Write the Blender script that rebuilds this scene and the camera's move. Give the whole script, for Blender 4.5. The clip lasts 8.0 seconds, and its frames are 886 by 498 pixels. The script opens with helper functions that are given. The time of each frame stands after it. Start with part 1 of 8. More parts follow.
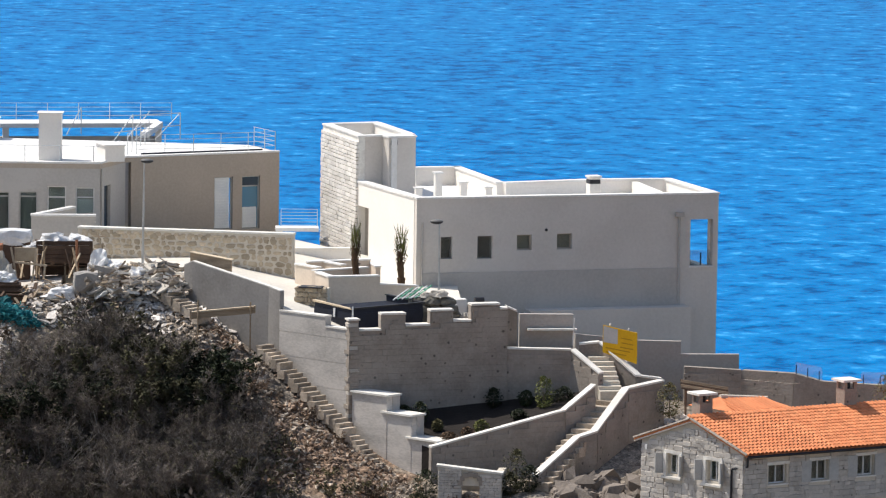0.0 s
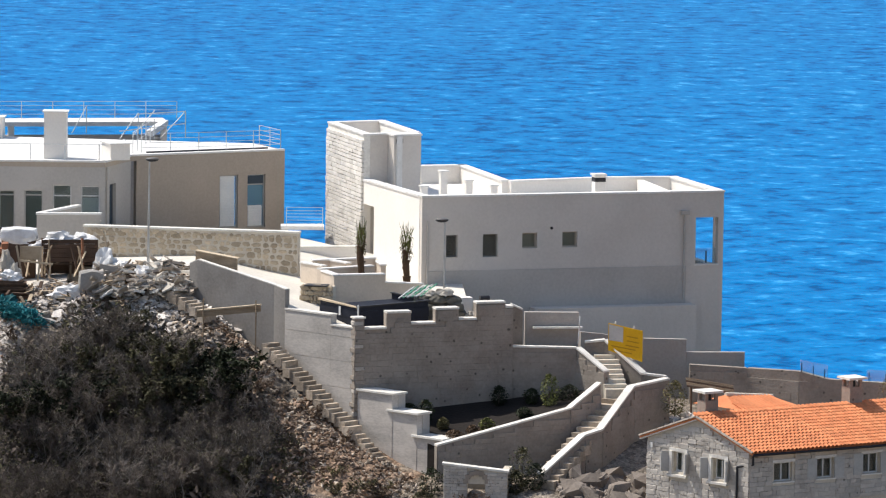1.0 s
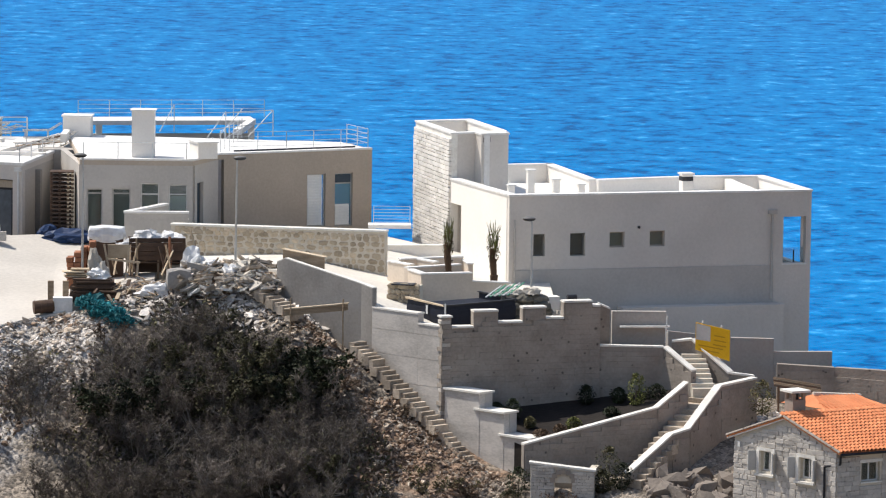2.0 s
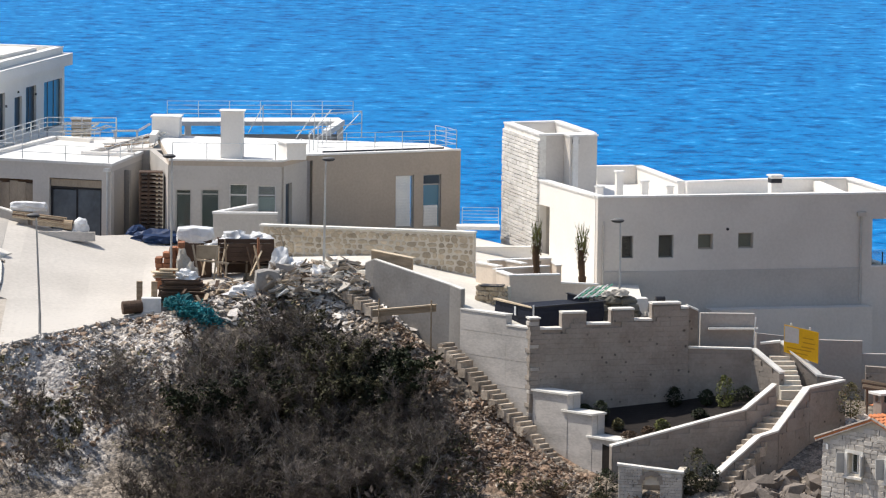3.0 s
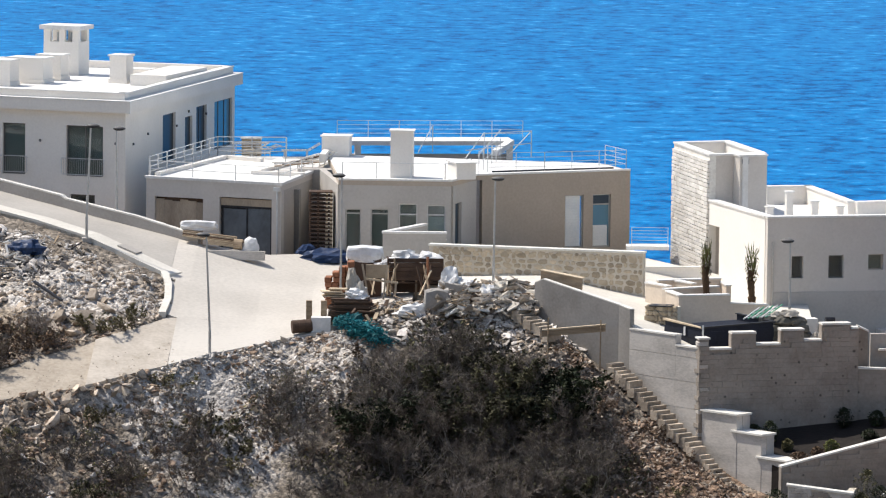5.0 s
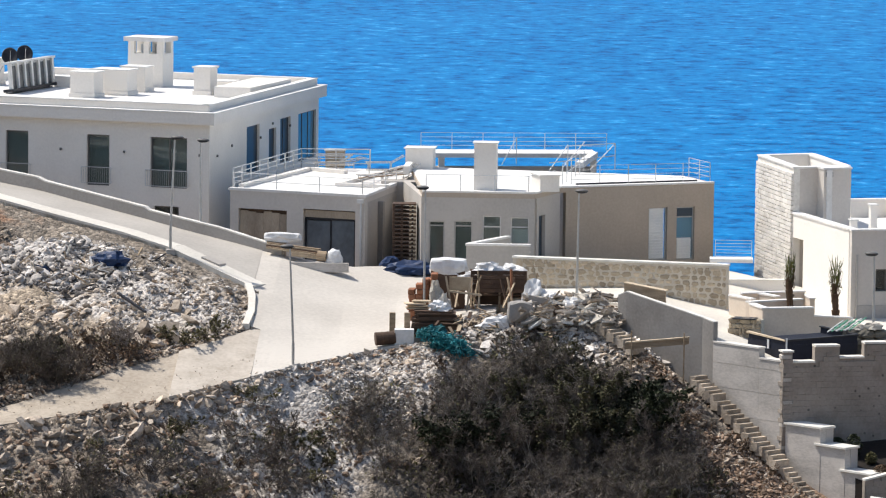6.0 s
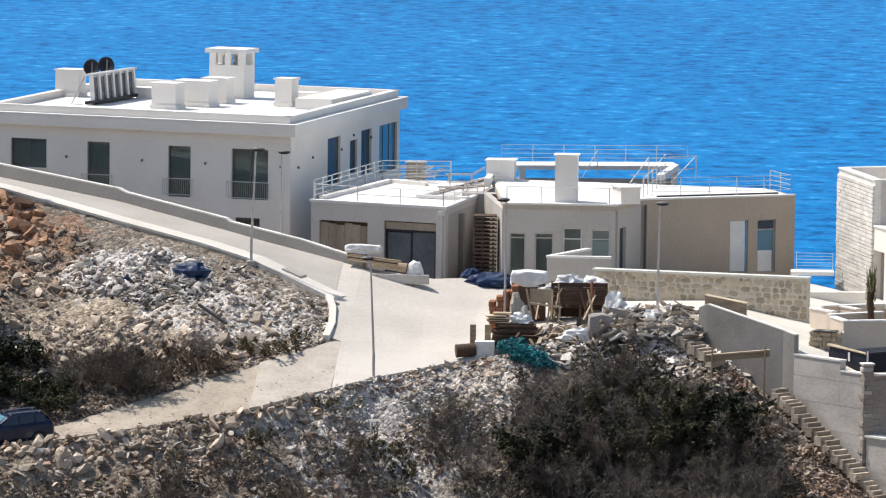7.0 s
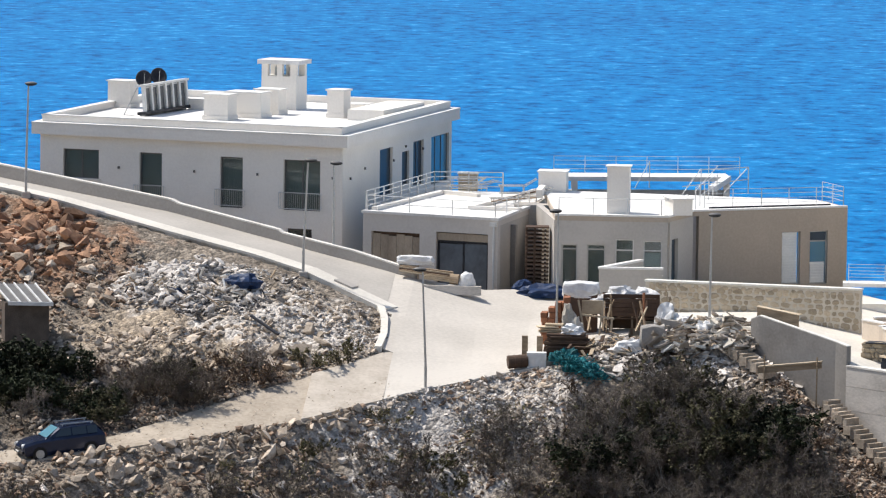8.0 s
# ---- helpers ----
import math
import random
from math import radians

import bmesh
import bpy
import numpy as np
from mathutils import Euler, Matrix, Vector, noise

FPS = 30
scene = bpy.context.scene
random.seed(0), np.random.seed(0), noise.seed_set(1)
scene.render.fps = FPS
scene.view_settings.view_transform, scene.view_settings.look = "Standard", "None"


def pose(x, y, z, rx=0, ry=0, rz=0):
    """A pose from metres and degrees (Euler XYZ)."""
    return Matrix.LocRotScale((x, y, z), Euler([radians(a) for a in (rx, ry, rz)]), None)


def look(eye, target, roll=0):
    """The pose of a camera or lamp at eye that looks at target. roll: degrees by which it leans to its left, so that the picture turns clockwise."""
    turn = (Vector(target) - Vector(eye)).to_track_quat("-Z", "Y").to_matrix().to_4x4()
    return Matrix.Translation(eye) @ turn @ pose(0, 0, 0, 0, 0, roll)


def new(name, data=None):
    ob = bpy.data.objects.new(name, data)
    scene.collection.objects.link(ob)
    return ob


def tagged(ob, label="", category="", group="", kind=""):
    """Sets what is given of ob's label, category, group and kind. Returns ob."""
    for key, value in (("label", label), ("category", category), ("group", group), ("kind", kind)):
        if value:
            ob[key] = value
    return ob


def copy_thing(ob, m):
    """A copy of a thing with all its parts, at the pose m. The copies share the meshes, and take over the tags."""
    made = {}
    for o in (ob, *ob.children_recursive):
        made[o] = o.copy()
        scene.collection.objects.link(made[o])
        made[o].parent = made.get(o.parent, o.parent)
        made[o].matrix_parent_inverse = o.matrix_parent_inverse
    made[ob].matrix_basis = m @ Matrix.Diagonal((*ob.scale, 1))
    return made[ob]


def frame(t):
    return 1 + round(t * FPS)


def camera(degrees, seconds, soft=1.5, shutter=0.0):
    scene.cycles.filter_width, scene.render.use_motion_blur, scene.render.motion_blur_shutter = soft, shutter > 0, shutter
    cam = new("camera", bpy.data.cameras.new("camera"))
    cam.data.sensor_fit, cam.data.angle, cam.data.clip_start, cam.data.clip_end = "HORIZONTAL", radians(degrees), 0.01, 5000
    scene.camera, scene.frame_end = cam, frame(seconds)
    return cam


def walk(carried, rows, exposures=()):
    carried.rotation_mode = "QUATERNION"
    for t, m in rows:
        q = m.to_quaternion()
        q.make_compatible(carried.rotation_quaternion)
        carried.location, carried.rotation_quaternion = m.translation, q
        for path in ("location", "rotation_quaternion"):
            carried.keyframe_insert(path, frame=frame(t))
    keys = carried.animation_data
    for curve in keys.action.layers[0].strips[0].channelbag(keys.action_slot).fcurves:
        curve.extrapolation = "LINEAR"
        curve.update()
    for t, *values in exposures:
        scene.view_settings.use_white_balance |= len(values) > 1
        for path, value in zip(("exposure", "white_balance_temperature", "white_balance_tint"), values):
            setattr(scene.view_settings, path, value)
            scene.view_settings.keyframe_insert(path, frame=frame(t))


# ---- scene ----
# ------------------------------------------------------------------ camera
EYE = Vector((0, 0, 50))


def aim(yaw, pitch, roll):
    """The pose of a camera that stands at EYE: degrees to its left, down, and its lean."""
    a, b = radians(yaw), radians(pitch)
    way = Vector((-math.sin(a) * math.cos(b), math.cos(a) * math.cos(b), -math.sin(b)))
    return look(EYE, EYE + 200 * way, roll)


cam = camera(10.0, 8.0, soft=1.2)
walk(cam, [
    (0.0, aim(-2.539, 6.473, 0.86)), (0.5, aim(-2.629, 6.484, 0.81)), (1.0, aim(-2.478, 6.494, 0.80)),
    (1.5, aim(-2.030, 6.508, 0.79)), (2.0, aim(-1.485, 6.520, 0.76)), (3.5, aim(0.0, 6.500, 0.78)),
    (4.0, aim(0.484, 6.445, 0.73)), (4.5, aim(0.970, 6.382, 0.70)), (6.0, aim(2.405, 6.192, 0.70)),
    (6.5, aim(2.874, 6.130, 0.715)), (7.0, aim(3.325, 6.067, 0.72)), (7.5, aim(3.679, 6.002, 0.712)),
    (8.0, aim(3.918, 5.948, 0.708))])

# ------------------------------------------------------------------ light
SUN_HEIGHT, SUN_LEFT = 57.0, 66.0
world = bpy.data.worlds.new("sky")
scene.world = world
world.use_nodes = True
wn = world.node_tree.nodes
sky = wn.new("ShaderNodeTexSky")
sky.sky_type, sky.sun_disc = "NISHITA", False
sky.sun_elevation, sky.sun_rotation = radians(SUN_HEIGHT), radians(-SUN_LEFT)
sky.air_density, sky.dust_density, sky.ozone_density = 1.0, 1.6, 1.0
world.node_tree.links.new(sky.outputs[0], wn["Background"].inputs[0])
wn["Background"].inputs[1].default_value = 0.12
sun_data = bpy.data.lights.new("sun", "SUN")
sun_data.energy, sun_data.angle, sun_data.color = 4.1, radians(0.53), (1.0, 0.95, 0.88)
sun = new("sun", sun_data)
_s = Vector((-math.sin(radians(SUN_LEFT)) * math.cos(radians(SUN_HEIGHT)), math.cos(radians(SUN_LEFT)) * math.cos(radians(SUN_HEIGHT)), math.sin(radians(SUN_HEIGHT))))
sun.matrix_world = look(Vector((0, 225, 25)) + 120 * _s, (0, 225, 25))
scene.view_settings.exposure = 0.23


# ------------------------------------------------------------------ materials
def mat(name, colour, dark=None, rough=0.85, scale=1.0, fine=14.0, amount=0.5, bump=0.25, metal=0.0, spec=0.3, per_object=0.0, per_island=0.0, stretch=(1, 1, 1), pits=0.0, cracks=0.0):
    """A surface with stains at one scale and grain at another, in metres."""
    m = bpy.data.materials.new(name)
    m.use_nodes = True
    n, l = m.node_tree.nodes, m.node_tree.links
    b = n["Principled BSDF"]
    b.inputs["Roughness"].default_value = rough
    b.inputs["Metallic"].default_value = metal
    b.inputs["Specular IOR Level"].default_value = spec
    dark = dark or tuple(0.62 * c for c in colour)
    geo = n.new("ShaderNodeNewGeometry")
    mp = n.new("ShaderNodeMapping")
    mp.inputs["Scale"].default_value = stretch
    l.new(geo.outputs["Position"], mp.inputs["Vector"])
    big, small = n.new("ShaderNodeTexNoise"), n.new("ShaderNodeTexNoise")
    big.inputs["Scale"].default_value, big.inputs["Detail"].default_value = scale, 6
    small.inputs["Scale"].default_value, small.inputs["Detail"].default_value = fine, 4
    l.new(mp.outputs[0], big.inputs["Vector"])
    l.new(mp.outputs[0], small.inputs["Vector"])
    add = n.new("ShaderNodeMath")
    add.operation = "MULTIPLY_ADD"
    add.inputs[1].default_value, add.inputs[2].default_value = 0.45, 0.0
    l.new(small.outputs[0], add.inputs[0])
    mix = n.new("ShaderNodeMath")
    mix.operation = "MULTIPLY_ADD"
    mix.inputs[1].default_value = 0.75
    l.new(big.outputs[0], mix.inputs[0])
    l.new(add.outputs[0], mix.inputs[2])
    ramp = n.new("ShaderNodeValToRGB")
    ramp.color_ramp.elements[0].position, ramp.color_ramp.elements[1].position = 0.6 - 0.3 * amount, 0.6 + 0.12
    ramp.color_ramp.elements[0].color, ramp.color_ramp.elements[1].color = (*dark, 1), (*colour, 1)
    l.new(mix.outputs[0], ramp.inputs[0])
    out = ramp.outputs[0]
    for amount_, source in ((per_object, "object"), (per_island, "island")):
        if amount_:
            hsv = n.new("ShaderNodeHueSaturation")
            rng = n.new("ShaderNodeMapRange")
            rng.inputs["To Min"].default_value, rng.inputs["To Max"].default_value = 1 - amount_, 1 + amount_
            if source == "object":
                l.new(n.new("ShaderNodeObjectInfo").outputs["Random"], rng.inputs["Value"])
            else:
                l.new(geo.outputs["Random Per Island"], rng.inputs["Value"])
            l.new(rng.outputs[0], hsv.inputs["Value"])
            l.new(out, hsv.inputs["Color"])
            out = hsv.outputs[0]
    for size, near_, edge, output in ((pits, 0.07, 0.16, "Distance"), (cracks, 0.0, 0.012, "Distance")):
        if size:
            # worn holes, or hairline cracks with dark run marks
            cell = n.new("ShaderNodeTexVoronoi")
            cell.inputs["Scale"].default_value = size
            if size is cracks:
                cell.feature = "DISTANCE_TO_EDGE"
            bend = n.new("ShaderNodeMix")
            bend.data_type = "VECTOR"
            bend.inputs["Factor"].default_value = 0.18
            l.new(mp.outputs[0], bend.inputs["A"])
            l.new(big.outputs["Color"], bend.inputs["B"])
            l.new(bend.outputs["Result"], cell.inputs["Vector"])
            cut = n.new("ShaderNodeMapRange")
            cut.inputs["From Min"].default_value, cut.inputs["From Max"].default_value = near_, edge
            cut.inputs["To Min"].default_value, cut.inputs["To Max"].default_value = 0.35, 1.0
            l.new(cell.outputs[output], cut.inputs["Value"])
            gate = n.new("ShaderNodeMath")
            gate.operation = "MAXIMUM"
            l.new(cut.outputs[0], gate.inputs[0])
            some = n.new("ShaderNodeMapRange")
            some.inputs["From Min"].default_value, some.inputs["From Max"].default_value = 0.55, 0.64
            l.new(big.outputs[0], some.inputs["Value"])
            l.new(some.outputs[0], gate.inputs[1])
            dim = n.new("ShaderNodeMix")
            dim.data_type, dim.blend_type = "RGBA", "MULTIPLY"
            dim.inputs["Factor"].default_value = 1.0
            l.new(out, dim.inputs["A"])
            l.new(gate.outputs[0], dim.inputs["B"])
            out = dim.outputs["Result"]
    l.new(out, b.inputs["Base Color"])
    if bump:
        bp = n.new("ShaderNodeBump")
        bp.inputs["Strength"].default_value, bp.inputs["Distance"].default_value = bump, 0.05
        l.new(small.outputs[0], bp.inputs["Height"])
        l.new(bp.outputs[0], b.inputs["Normal"])
    return m


def spread_soil(m, patches):
    """Dust, ash and earth lying in broad patches on a soil, over a litter of small stones."""
    n, l = m.node_tree.nodes, m.node_tree.links
    b = n["Principled BSDF"]
    out = b.inputs["Base Color"].links[0].from_socket
    geo = n.new("ShaderNodeNewGeometry")
    ragged = n.new("ShaderNodeTexNoise")
    ragged.inputs["Scale"].default_value, ragged.inputs["Detail"].default_value = 0.9, 7
    l.new(geo.outputs["Position"], ragged.inputs["Vector"])
    for (x, y, rx, ry), colour, most in patches:
        mp = n.new("ShaderNodeMapping")
        mp.vector_type = "TEXTURE"
        mp.inputs["Location"].default_value, mp.inputs["Scale"].default_value = (x, y, 0), (rx, ry, 1e4)
        l.new(geo.outputs["Position"], mp.inputs["Vector"])
        far = n.new("ShaderNodeVectorMath")
        far.operation = "LENGTH"
        l.new(mp.outputs[0], far.inputs[0])
        edge = n.new("ShaderNodeMath")
        edge.operation = "MULTIPLY_ADD"
        edge.inputs[1].default_value = -2.2
        l.new(ragged.outputs[0], edge.inputs[0])
        l.new(far.outputs["Value"], edge.inputs[2])
        cover = n.new("ShaderNodeMapRange")
        cover.interpolation_type = "SMOOTHSTEP"
        for key, value in (("From Min", -0.42), ("From Max", 0.18), ("To Min", most), ("To Max", 0.0)):
            cover.inputs[key].default_value = value
        l.new(edge.outputs[0], cover.inputs["Value"])
        mix = n.new("ShaderNodeMix")
        mix.data_type = "RGBA"
        l.new(cover.outputs[0], mix.inputs["Factor"])
        l.new(out, mix.inputs["A"])
        mix.inputs["B"].default_value = (*colour, 1)
        out = mix.outputs["Result"]
    height = b.inputs["Normal"].links[0].from_node
    for size, depth in ((5.0, 0.5), (14.0, 0.4)):
        cell = n.new("ShaderNodeTexVoronoi")
        cell.inputs["Scale"].default_value = size
        l.new(geo.outputs["Position"], cell.inputs["Vector"])
        shade = n.new("ShaderNodeSeparateColor")
        l.new(cell.outputs["Color"], shade.inputs[0])
        tone = n.new("ShaderNodeMapRange")
        tone.inputs["To Min"].default_value, tone.inputs["To Max"].default_value = 1 - depth, 1 + depth * 0.6
        l.new(shade.outputs[0], tone.inputs["Value"])
        hsv = n.new("ShaderNodeHueSaturation")
        l.new(tone.outputs[0], hsv.inputs["Value"])
        l.new(out, hsv.inputs["Color"])
        out = hsv.outputs[0]
        bump = n.new("ShaderNodeBump")
        bump.invert = True
        bump.inputs["Strength"].default_value, bump.inputs["Distance"].default_value = 0.7, 0.5 / size
        l.new(cell.outputs["Distance"], bump.inputs["Height"])
        l.new(height.outputs[0], bump.inputs["Normal"])
        height = bump
    l.new(out, b.inputs["Base Color"])
    l.new(height.outputs[0], b.inputs["Normal"])


def glass(name, colour, rough=0.03, clear=0.97):
    m = bpy.data.materials.new(name)
    m.use_nodes = True
    b = m.node_tree.nodes["Principled BSDF"]
    b.inputs["Base Color"].default_value = (*colour, 1)
    b.inputs["Roughness"].default_value = rough
    b.inputs["Transmission Weight"].default_value = clear
    b.inputs["IOR"].default_value = 1.45
    return m


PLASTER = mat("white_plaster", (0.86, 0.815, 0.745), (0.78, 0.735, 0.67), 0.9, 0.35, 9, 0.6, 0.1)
PLASTER_DARKER = mat("darker_plaster", (0.66, 0.61, 0.55), (0.57, 0.525, 0.47), 0.9, 0.4, 8, 0.7, 0.15)
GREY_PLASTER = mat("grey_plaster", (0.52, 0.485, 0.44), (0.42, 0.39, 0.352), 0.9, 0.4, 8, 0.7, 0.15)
TAUPE = mat("taupe_render", (0.49, 0.415, 0.335), (0.42, 0.355, 0.285), 0.9, 0.35, 9, 0.5, 0.1)
ROOF_WHITE = mat("roof_screed", (0.82, 0.80, 0.77), (0.66, 0.64, 0.6), 0.9, 0.6, 7, 0.6, 0.15)
COPING = mat("limestone_coping", (0.80, 0.77, 0.70), (0.62, 0.58, 0.52), 0.85, 1.2, 12, 0.6, 0.2)
CONCRETE = mat("cast_concrete", (0.60, 0.555, 0.50), (0.30, 0.275, 0.245), 0.9, 0.8, 10, 1.0, 0.08, stretch=(0.6, 0.6, 1.6))
CEMENT = mat("raw_cement_render", (0.35, 0.325, 0.295), (0.24, 0.222, 0.20), 0.92, 0.6, 9, 0.8, 0.1)
ROAD = mat("concrete_road", (0.60, 0.555, 0.49), (0.43, 0.395, 0.345), 0.92, 0.25, 6, 1.0, 0.12)
ROAD_DUSTY = mat("dirt_covered_concrete", (0.55, 0.49, 0.415), (0.33, 0.28, 0.22), 0.94, 0.7, 6, 1.0, 0.3)
ROAD_GREY = mat("grey_road_concrete", (0.48, 0.445, 0.395), (0.37, 0.34, 0.30), 0.92, 0.3, 6, 0.8, 0.12)
LANE = mat("pale_paving", (0.72, 0.68, 0.60), (0.58, 0.54, 0.47), 0.92, 0.4, 7, 0.6, 0.15)
DIRT = mat("dirt_track", (0.47, 0.405, 0.325), (0.25, 0.205, 0.155), 0.95, 0.8, 6, 1.0, 0.5)
STONE_PALE = mat("pale_split_stone", (0.80, 0.76, 0.70), (0.62, 0.58, 0.52), 0.85, 1.2, 12, 0.6, 0.3, per_object=0.08)
SOIL = mat("stony_soil", (0.32, 0.27, 0.215), (0.13, 0.105, 0.08), 0.95, 0.5, 7, 1.0, 0.6)
DUST, ASH, RUST, HUMUS = (0.60, 0.55, 0.495), (0.17, 0.155, 0.145), (0.30, 0.165, 0.095), (0.045, 0.037, 0.028)
spread_soil(SOIL, (((-35.5, 229.8, 4.8, 5.0), RUST, 0.85), ((-26.0, 221.6, 5.0, 4.0), (0.44, 0.355, 0.26), 0.8), ((-22.3, 223.4, 3.8, 3.0), DUST, 1.0),
                   ((-27.0, 226.6, 3.4, 2.2), (0.42, 0.39, 0.36), 0.8), ((-24.8, 225.9, 1.6, 1.2), ASH, 0.8), ((-15.5, 215.0, 4.5, 4.5), DUST, 0.85),
                   ((-11.0, 217.6, 2.4, 2.2), DUST, 0.85), ((-27.5, 208.0, 9.0, 3.0), (0.29, 0.235, 0.18), 0.8), ((-32.0, 214.2, 5.0, 2.6), HUMUS, 0.8),
                   ((-4.0, 212.0, 7.0, 5.5), HUMUS, 0.9), ((5.0, 211.6, 3.0, 2.6), (0.27, 0.175, 0.115), 0.85)))
# nearly black: the crenellated wall's shade is mixed into the soil colour
BED_SOIL = mat("shaded_garden_soil", (0.022, 0.017, 0.014), (0.010, 0.008, 0.007), 0.95, 1, 8, 0.8, 0.5)
STONE = mat("limestone_block", (0.36, 0.312, 0.262), (0.235, 0.20, 0.166), 0.9, 1.1, 9, 0.9, 0.4, per_object=0.04, pits=2.6)
STONE_JOINED = mat("limestone_masonry", (0.345, 0.298, 0.25), (0.225, 0.192, 0.16), 0.9, 1.1, 9, 0.9, 0.4, per_island=0.1, pits=2.6)
STONE_LIGHT = mat("light_split_limestone", (0.56, 0.515, 0.455), (0.38, 0.345, 0.305), 0.9, 1.5, 10, 0.9, 0.5, per_object=0.14, pits=3.0)
# render tinted beige to hold the warm light bounced off the lane
WARM_RENDER = mat("bounce_warmed_render", (0.70, 0.60, 0.49), (0.58, 0.49, 0.395), 0.9, 0.5, 9, 0.7, 0.12)
DULL = mat("dull_grey_render", (0.44, 0.405, 0.365), (0.34, 0.31, 0.275), 0.9, 0.5, 8, 0.9, 0.15)
DUSTY = mat("dusty_broken_stone", (0.56, 0.505, 0.44), (0.24, 0.205, 0.17), 0.92, 2.0, 12, 0.9, 0.4, per_object=0.35)
STEP = mat("dirty_or_shaded_steps", (0.50, 0.42, 0.33), (0.24, 0.19, 0.14), 0.92, 2.0, 12, 1.0, 0.4, per_object=0.3)
RUBBLE_STONE = mat("golden_rubble_stone", (0.53, 0.44, 0.32), (0.36, 0.29, 0.20), 0.9, 1.2, 12, 0.7, 0.4, per_object=0.28)
MORTAR = mat("mortar", (0.66, 0.595, 0.49), (0.52, 0.465, 0.38), 0.95, 1.0, 10, 0.6, 0.3)
ROCK_WHITE = mat("white_limestone_rubble", (0.66, 0.605, 0.545), (0.34, 0.31, 0.28), 0.9, 1.5, 12, 0.9, 0.5, per_island=0.5)
ROCK_TAN = mat("tan_rock", (0.52, 0.435, 0.345), (0.25, 0.20, 0.15), 0.9, 1.5, 12, 0.9, 0.5, per_island=0.55)
ROCK_GREY = mat("dark_grey_rock", (0.17, 0.155, 0.145), (0.07, 0.065, 0.062), 0.9, 1.5, 12, 0.9, 0.5, per_island=0.5)
# brown rock with the stair wall's shade put into its colour
ROCK_SHADED = mat("shaded_brown_rock", (0.25, 0.21, 0.175), (0.12, 0.10, 0.083), 0.9, 0.8, 9, 0.9, 0.6, per_island=0.4)
ROCK_RED = mat("rusty_rock", (0.37, 0.215, 0.13), (0.15, 0.085, 0.055), 0.9, 0.8, 9, 0.9, 0.6, per_island=0.55)
ROCK_BROWN = mat("brown_scree", (0.33, 0.235, 0.165), (0.13, 0.09, 0.065), 0.9, 0.8, 9, 0.9, 0.6, per_island=0.6)
TILE = mat("terracotta_tile", (0.72, 0.27, 0.115), (0.58, 0.19, 0.075), 0.8, 1.4, 12, 0.7, 0.2, per_object=0.14, per_island=0.0)
TILE_JOINED = mat("terracotta_tiles", (0.72, 0.27, 0.115), (0.58, 0.19, 0.075), 0.8, 1.4, 12, 0.7, 0.2, per_island=0.14)
METAL = mat("galvanised_steel", (0.55, 0.55, 0.54), (0.42, 0.42, 0.41), 0.45, 2, 20, 0.5, 0.05, 0.7)
RAIL = mat("painted_steel", (0.66, 0.66, 0.65), (0.55, 0.55, 0.54), 0.5, 2, 20, 0.5, 0.05, 0.2)
DARK = mat("dark_metal", (0.045, 0.045, 0.05), (0.025, 0.025, 0.028), 0.5, 3, 20, 0.5, 0.1, 0.3)
FRAME = mat("window_frame_grey", (0.16, 0.155, 0.145), (0.12, 0.115, 0.11), 0.5, 3, 20, 0.5, 0.05)
PVC = mat("white_frame", (0.72, 0.71, 0.68), (0.6, 0.59, 0.56), 0.5, 3, 20, 0.5, 0.05)
WOOD = mat("weathered_timber", (0.40, 0.30, 0.20), (0.22, 0.16, 0.10), 0.85, 1.5, 18, 0.8, 0.3, per_object=0.25, stretch=(1, 1, 6))
WOOD_PALE = mat("sawn_timber", (0.58, 0.47, 0.33), (0.40, 0.31, 0.21), 0.85, 1.5, 18, 0.7, 0.3, per_object=0.2)
WOOD_DARK = mat("dark_timber", (0.12, 0.075, 0.05), (0.06, 0.04, 0.03), 0.85, 1.5, 18, 0.8, 0.3, per_object=0.25)
SHEATHING = mat("bleached_sheathing_board", (0.46, 0.375, 0.28), (0.27, 0.215, 0.16), 0.85, 0.9, 14, 0.9, 0.2, per_object=0.12, stretch=(1.5, 1.5, 0.5))
SHUTTER = mat("grey_shutter_paint", (0.50, 0.49, 0.46), (0.40, 0.39, 0.37), 0.6, 2, 18, 0.5, 0.1)
BRICK = mat("clay_block", (0.38, 0.17, 0.09), (0.26, 0.11, 0.06), 0.85, 3, 16, 0.7, 0.3, per_object=0.2)
FILM = mat("blue_grey_plastic_film", (0.135, 0.155, 0.175), (0.07, 0.08, 0.09), 0.4, 0.8, 5, 0.9, 0.3, spec=0.4)
FOIL = mat("white_foil", (0.78, 0.77, 0.75), (0.62, 0.61, 0.59), 0.45, 2, 6, 0.5, 0.5, spec=0.5)
SACK_DARK = mat("olive_sacking", (0.20, 0.185, 0.15), (0.10, 0.092, 0.075), 0.9, 2, 12, 0.9, 0.4, per_object=0.25)
SACK = mat("stone_sacking", (0.52, 0.48, 0.41), (0.34, 0.30, 0.25), 0.9, 2, 12, 0.8, 0.4, per_object=0.2)
TARP = mat("turquoise_netting", (0.02, 0.21, 0.23), (0.006, 0.06, 0.07), 0.7, 3, 20, 0.9, 0.5, per_island=0.6)
BLUE_SHEET = mat("blue_sheeting", (0.015, 0.04, 0.11), (0.008, 0.02, 0.055), 0.5, 2, 6, 0.6, 0.4)
CANVAS = mat("black_canvas", (0.010, 0.014, 0.028), (0.006, 0.008, 0.016), 0.6, 2, 8, 0.6, 0.3)
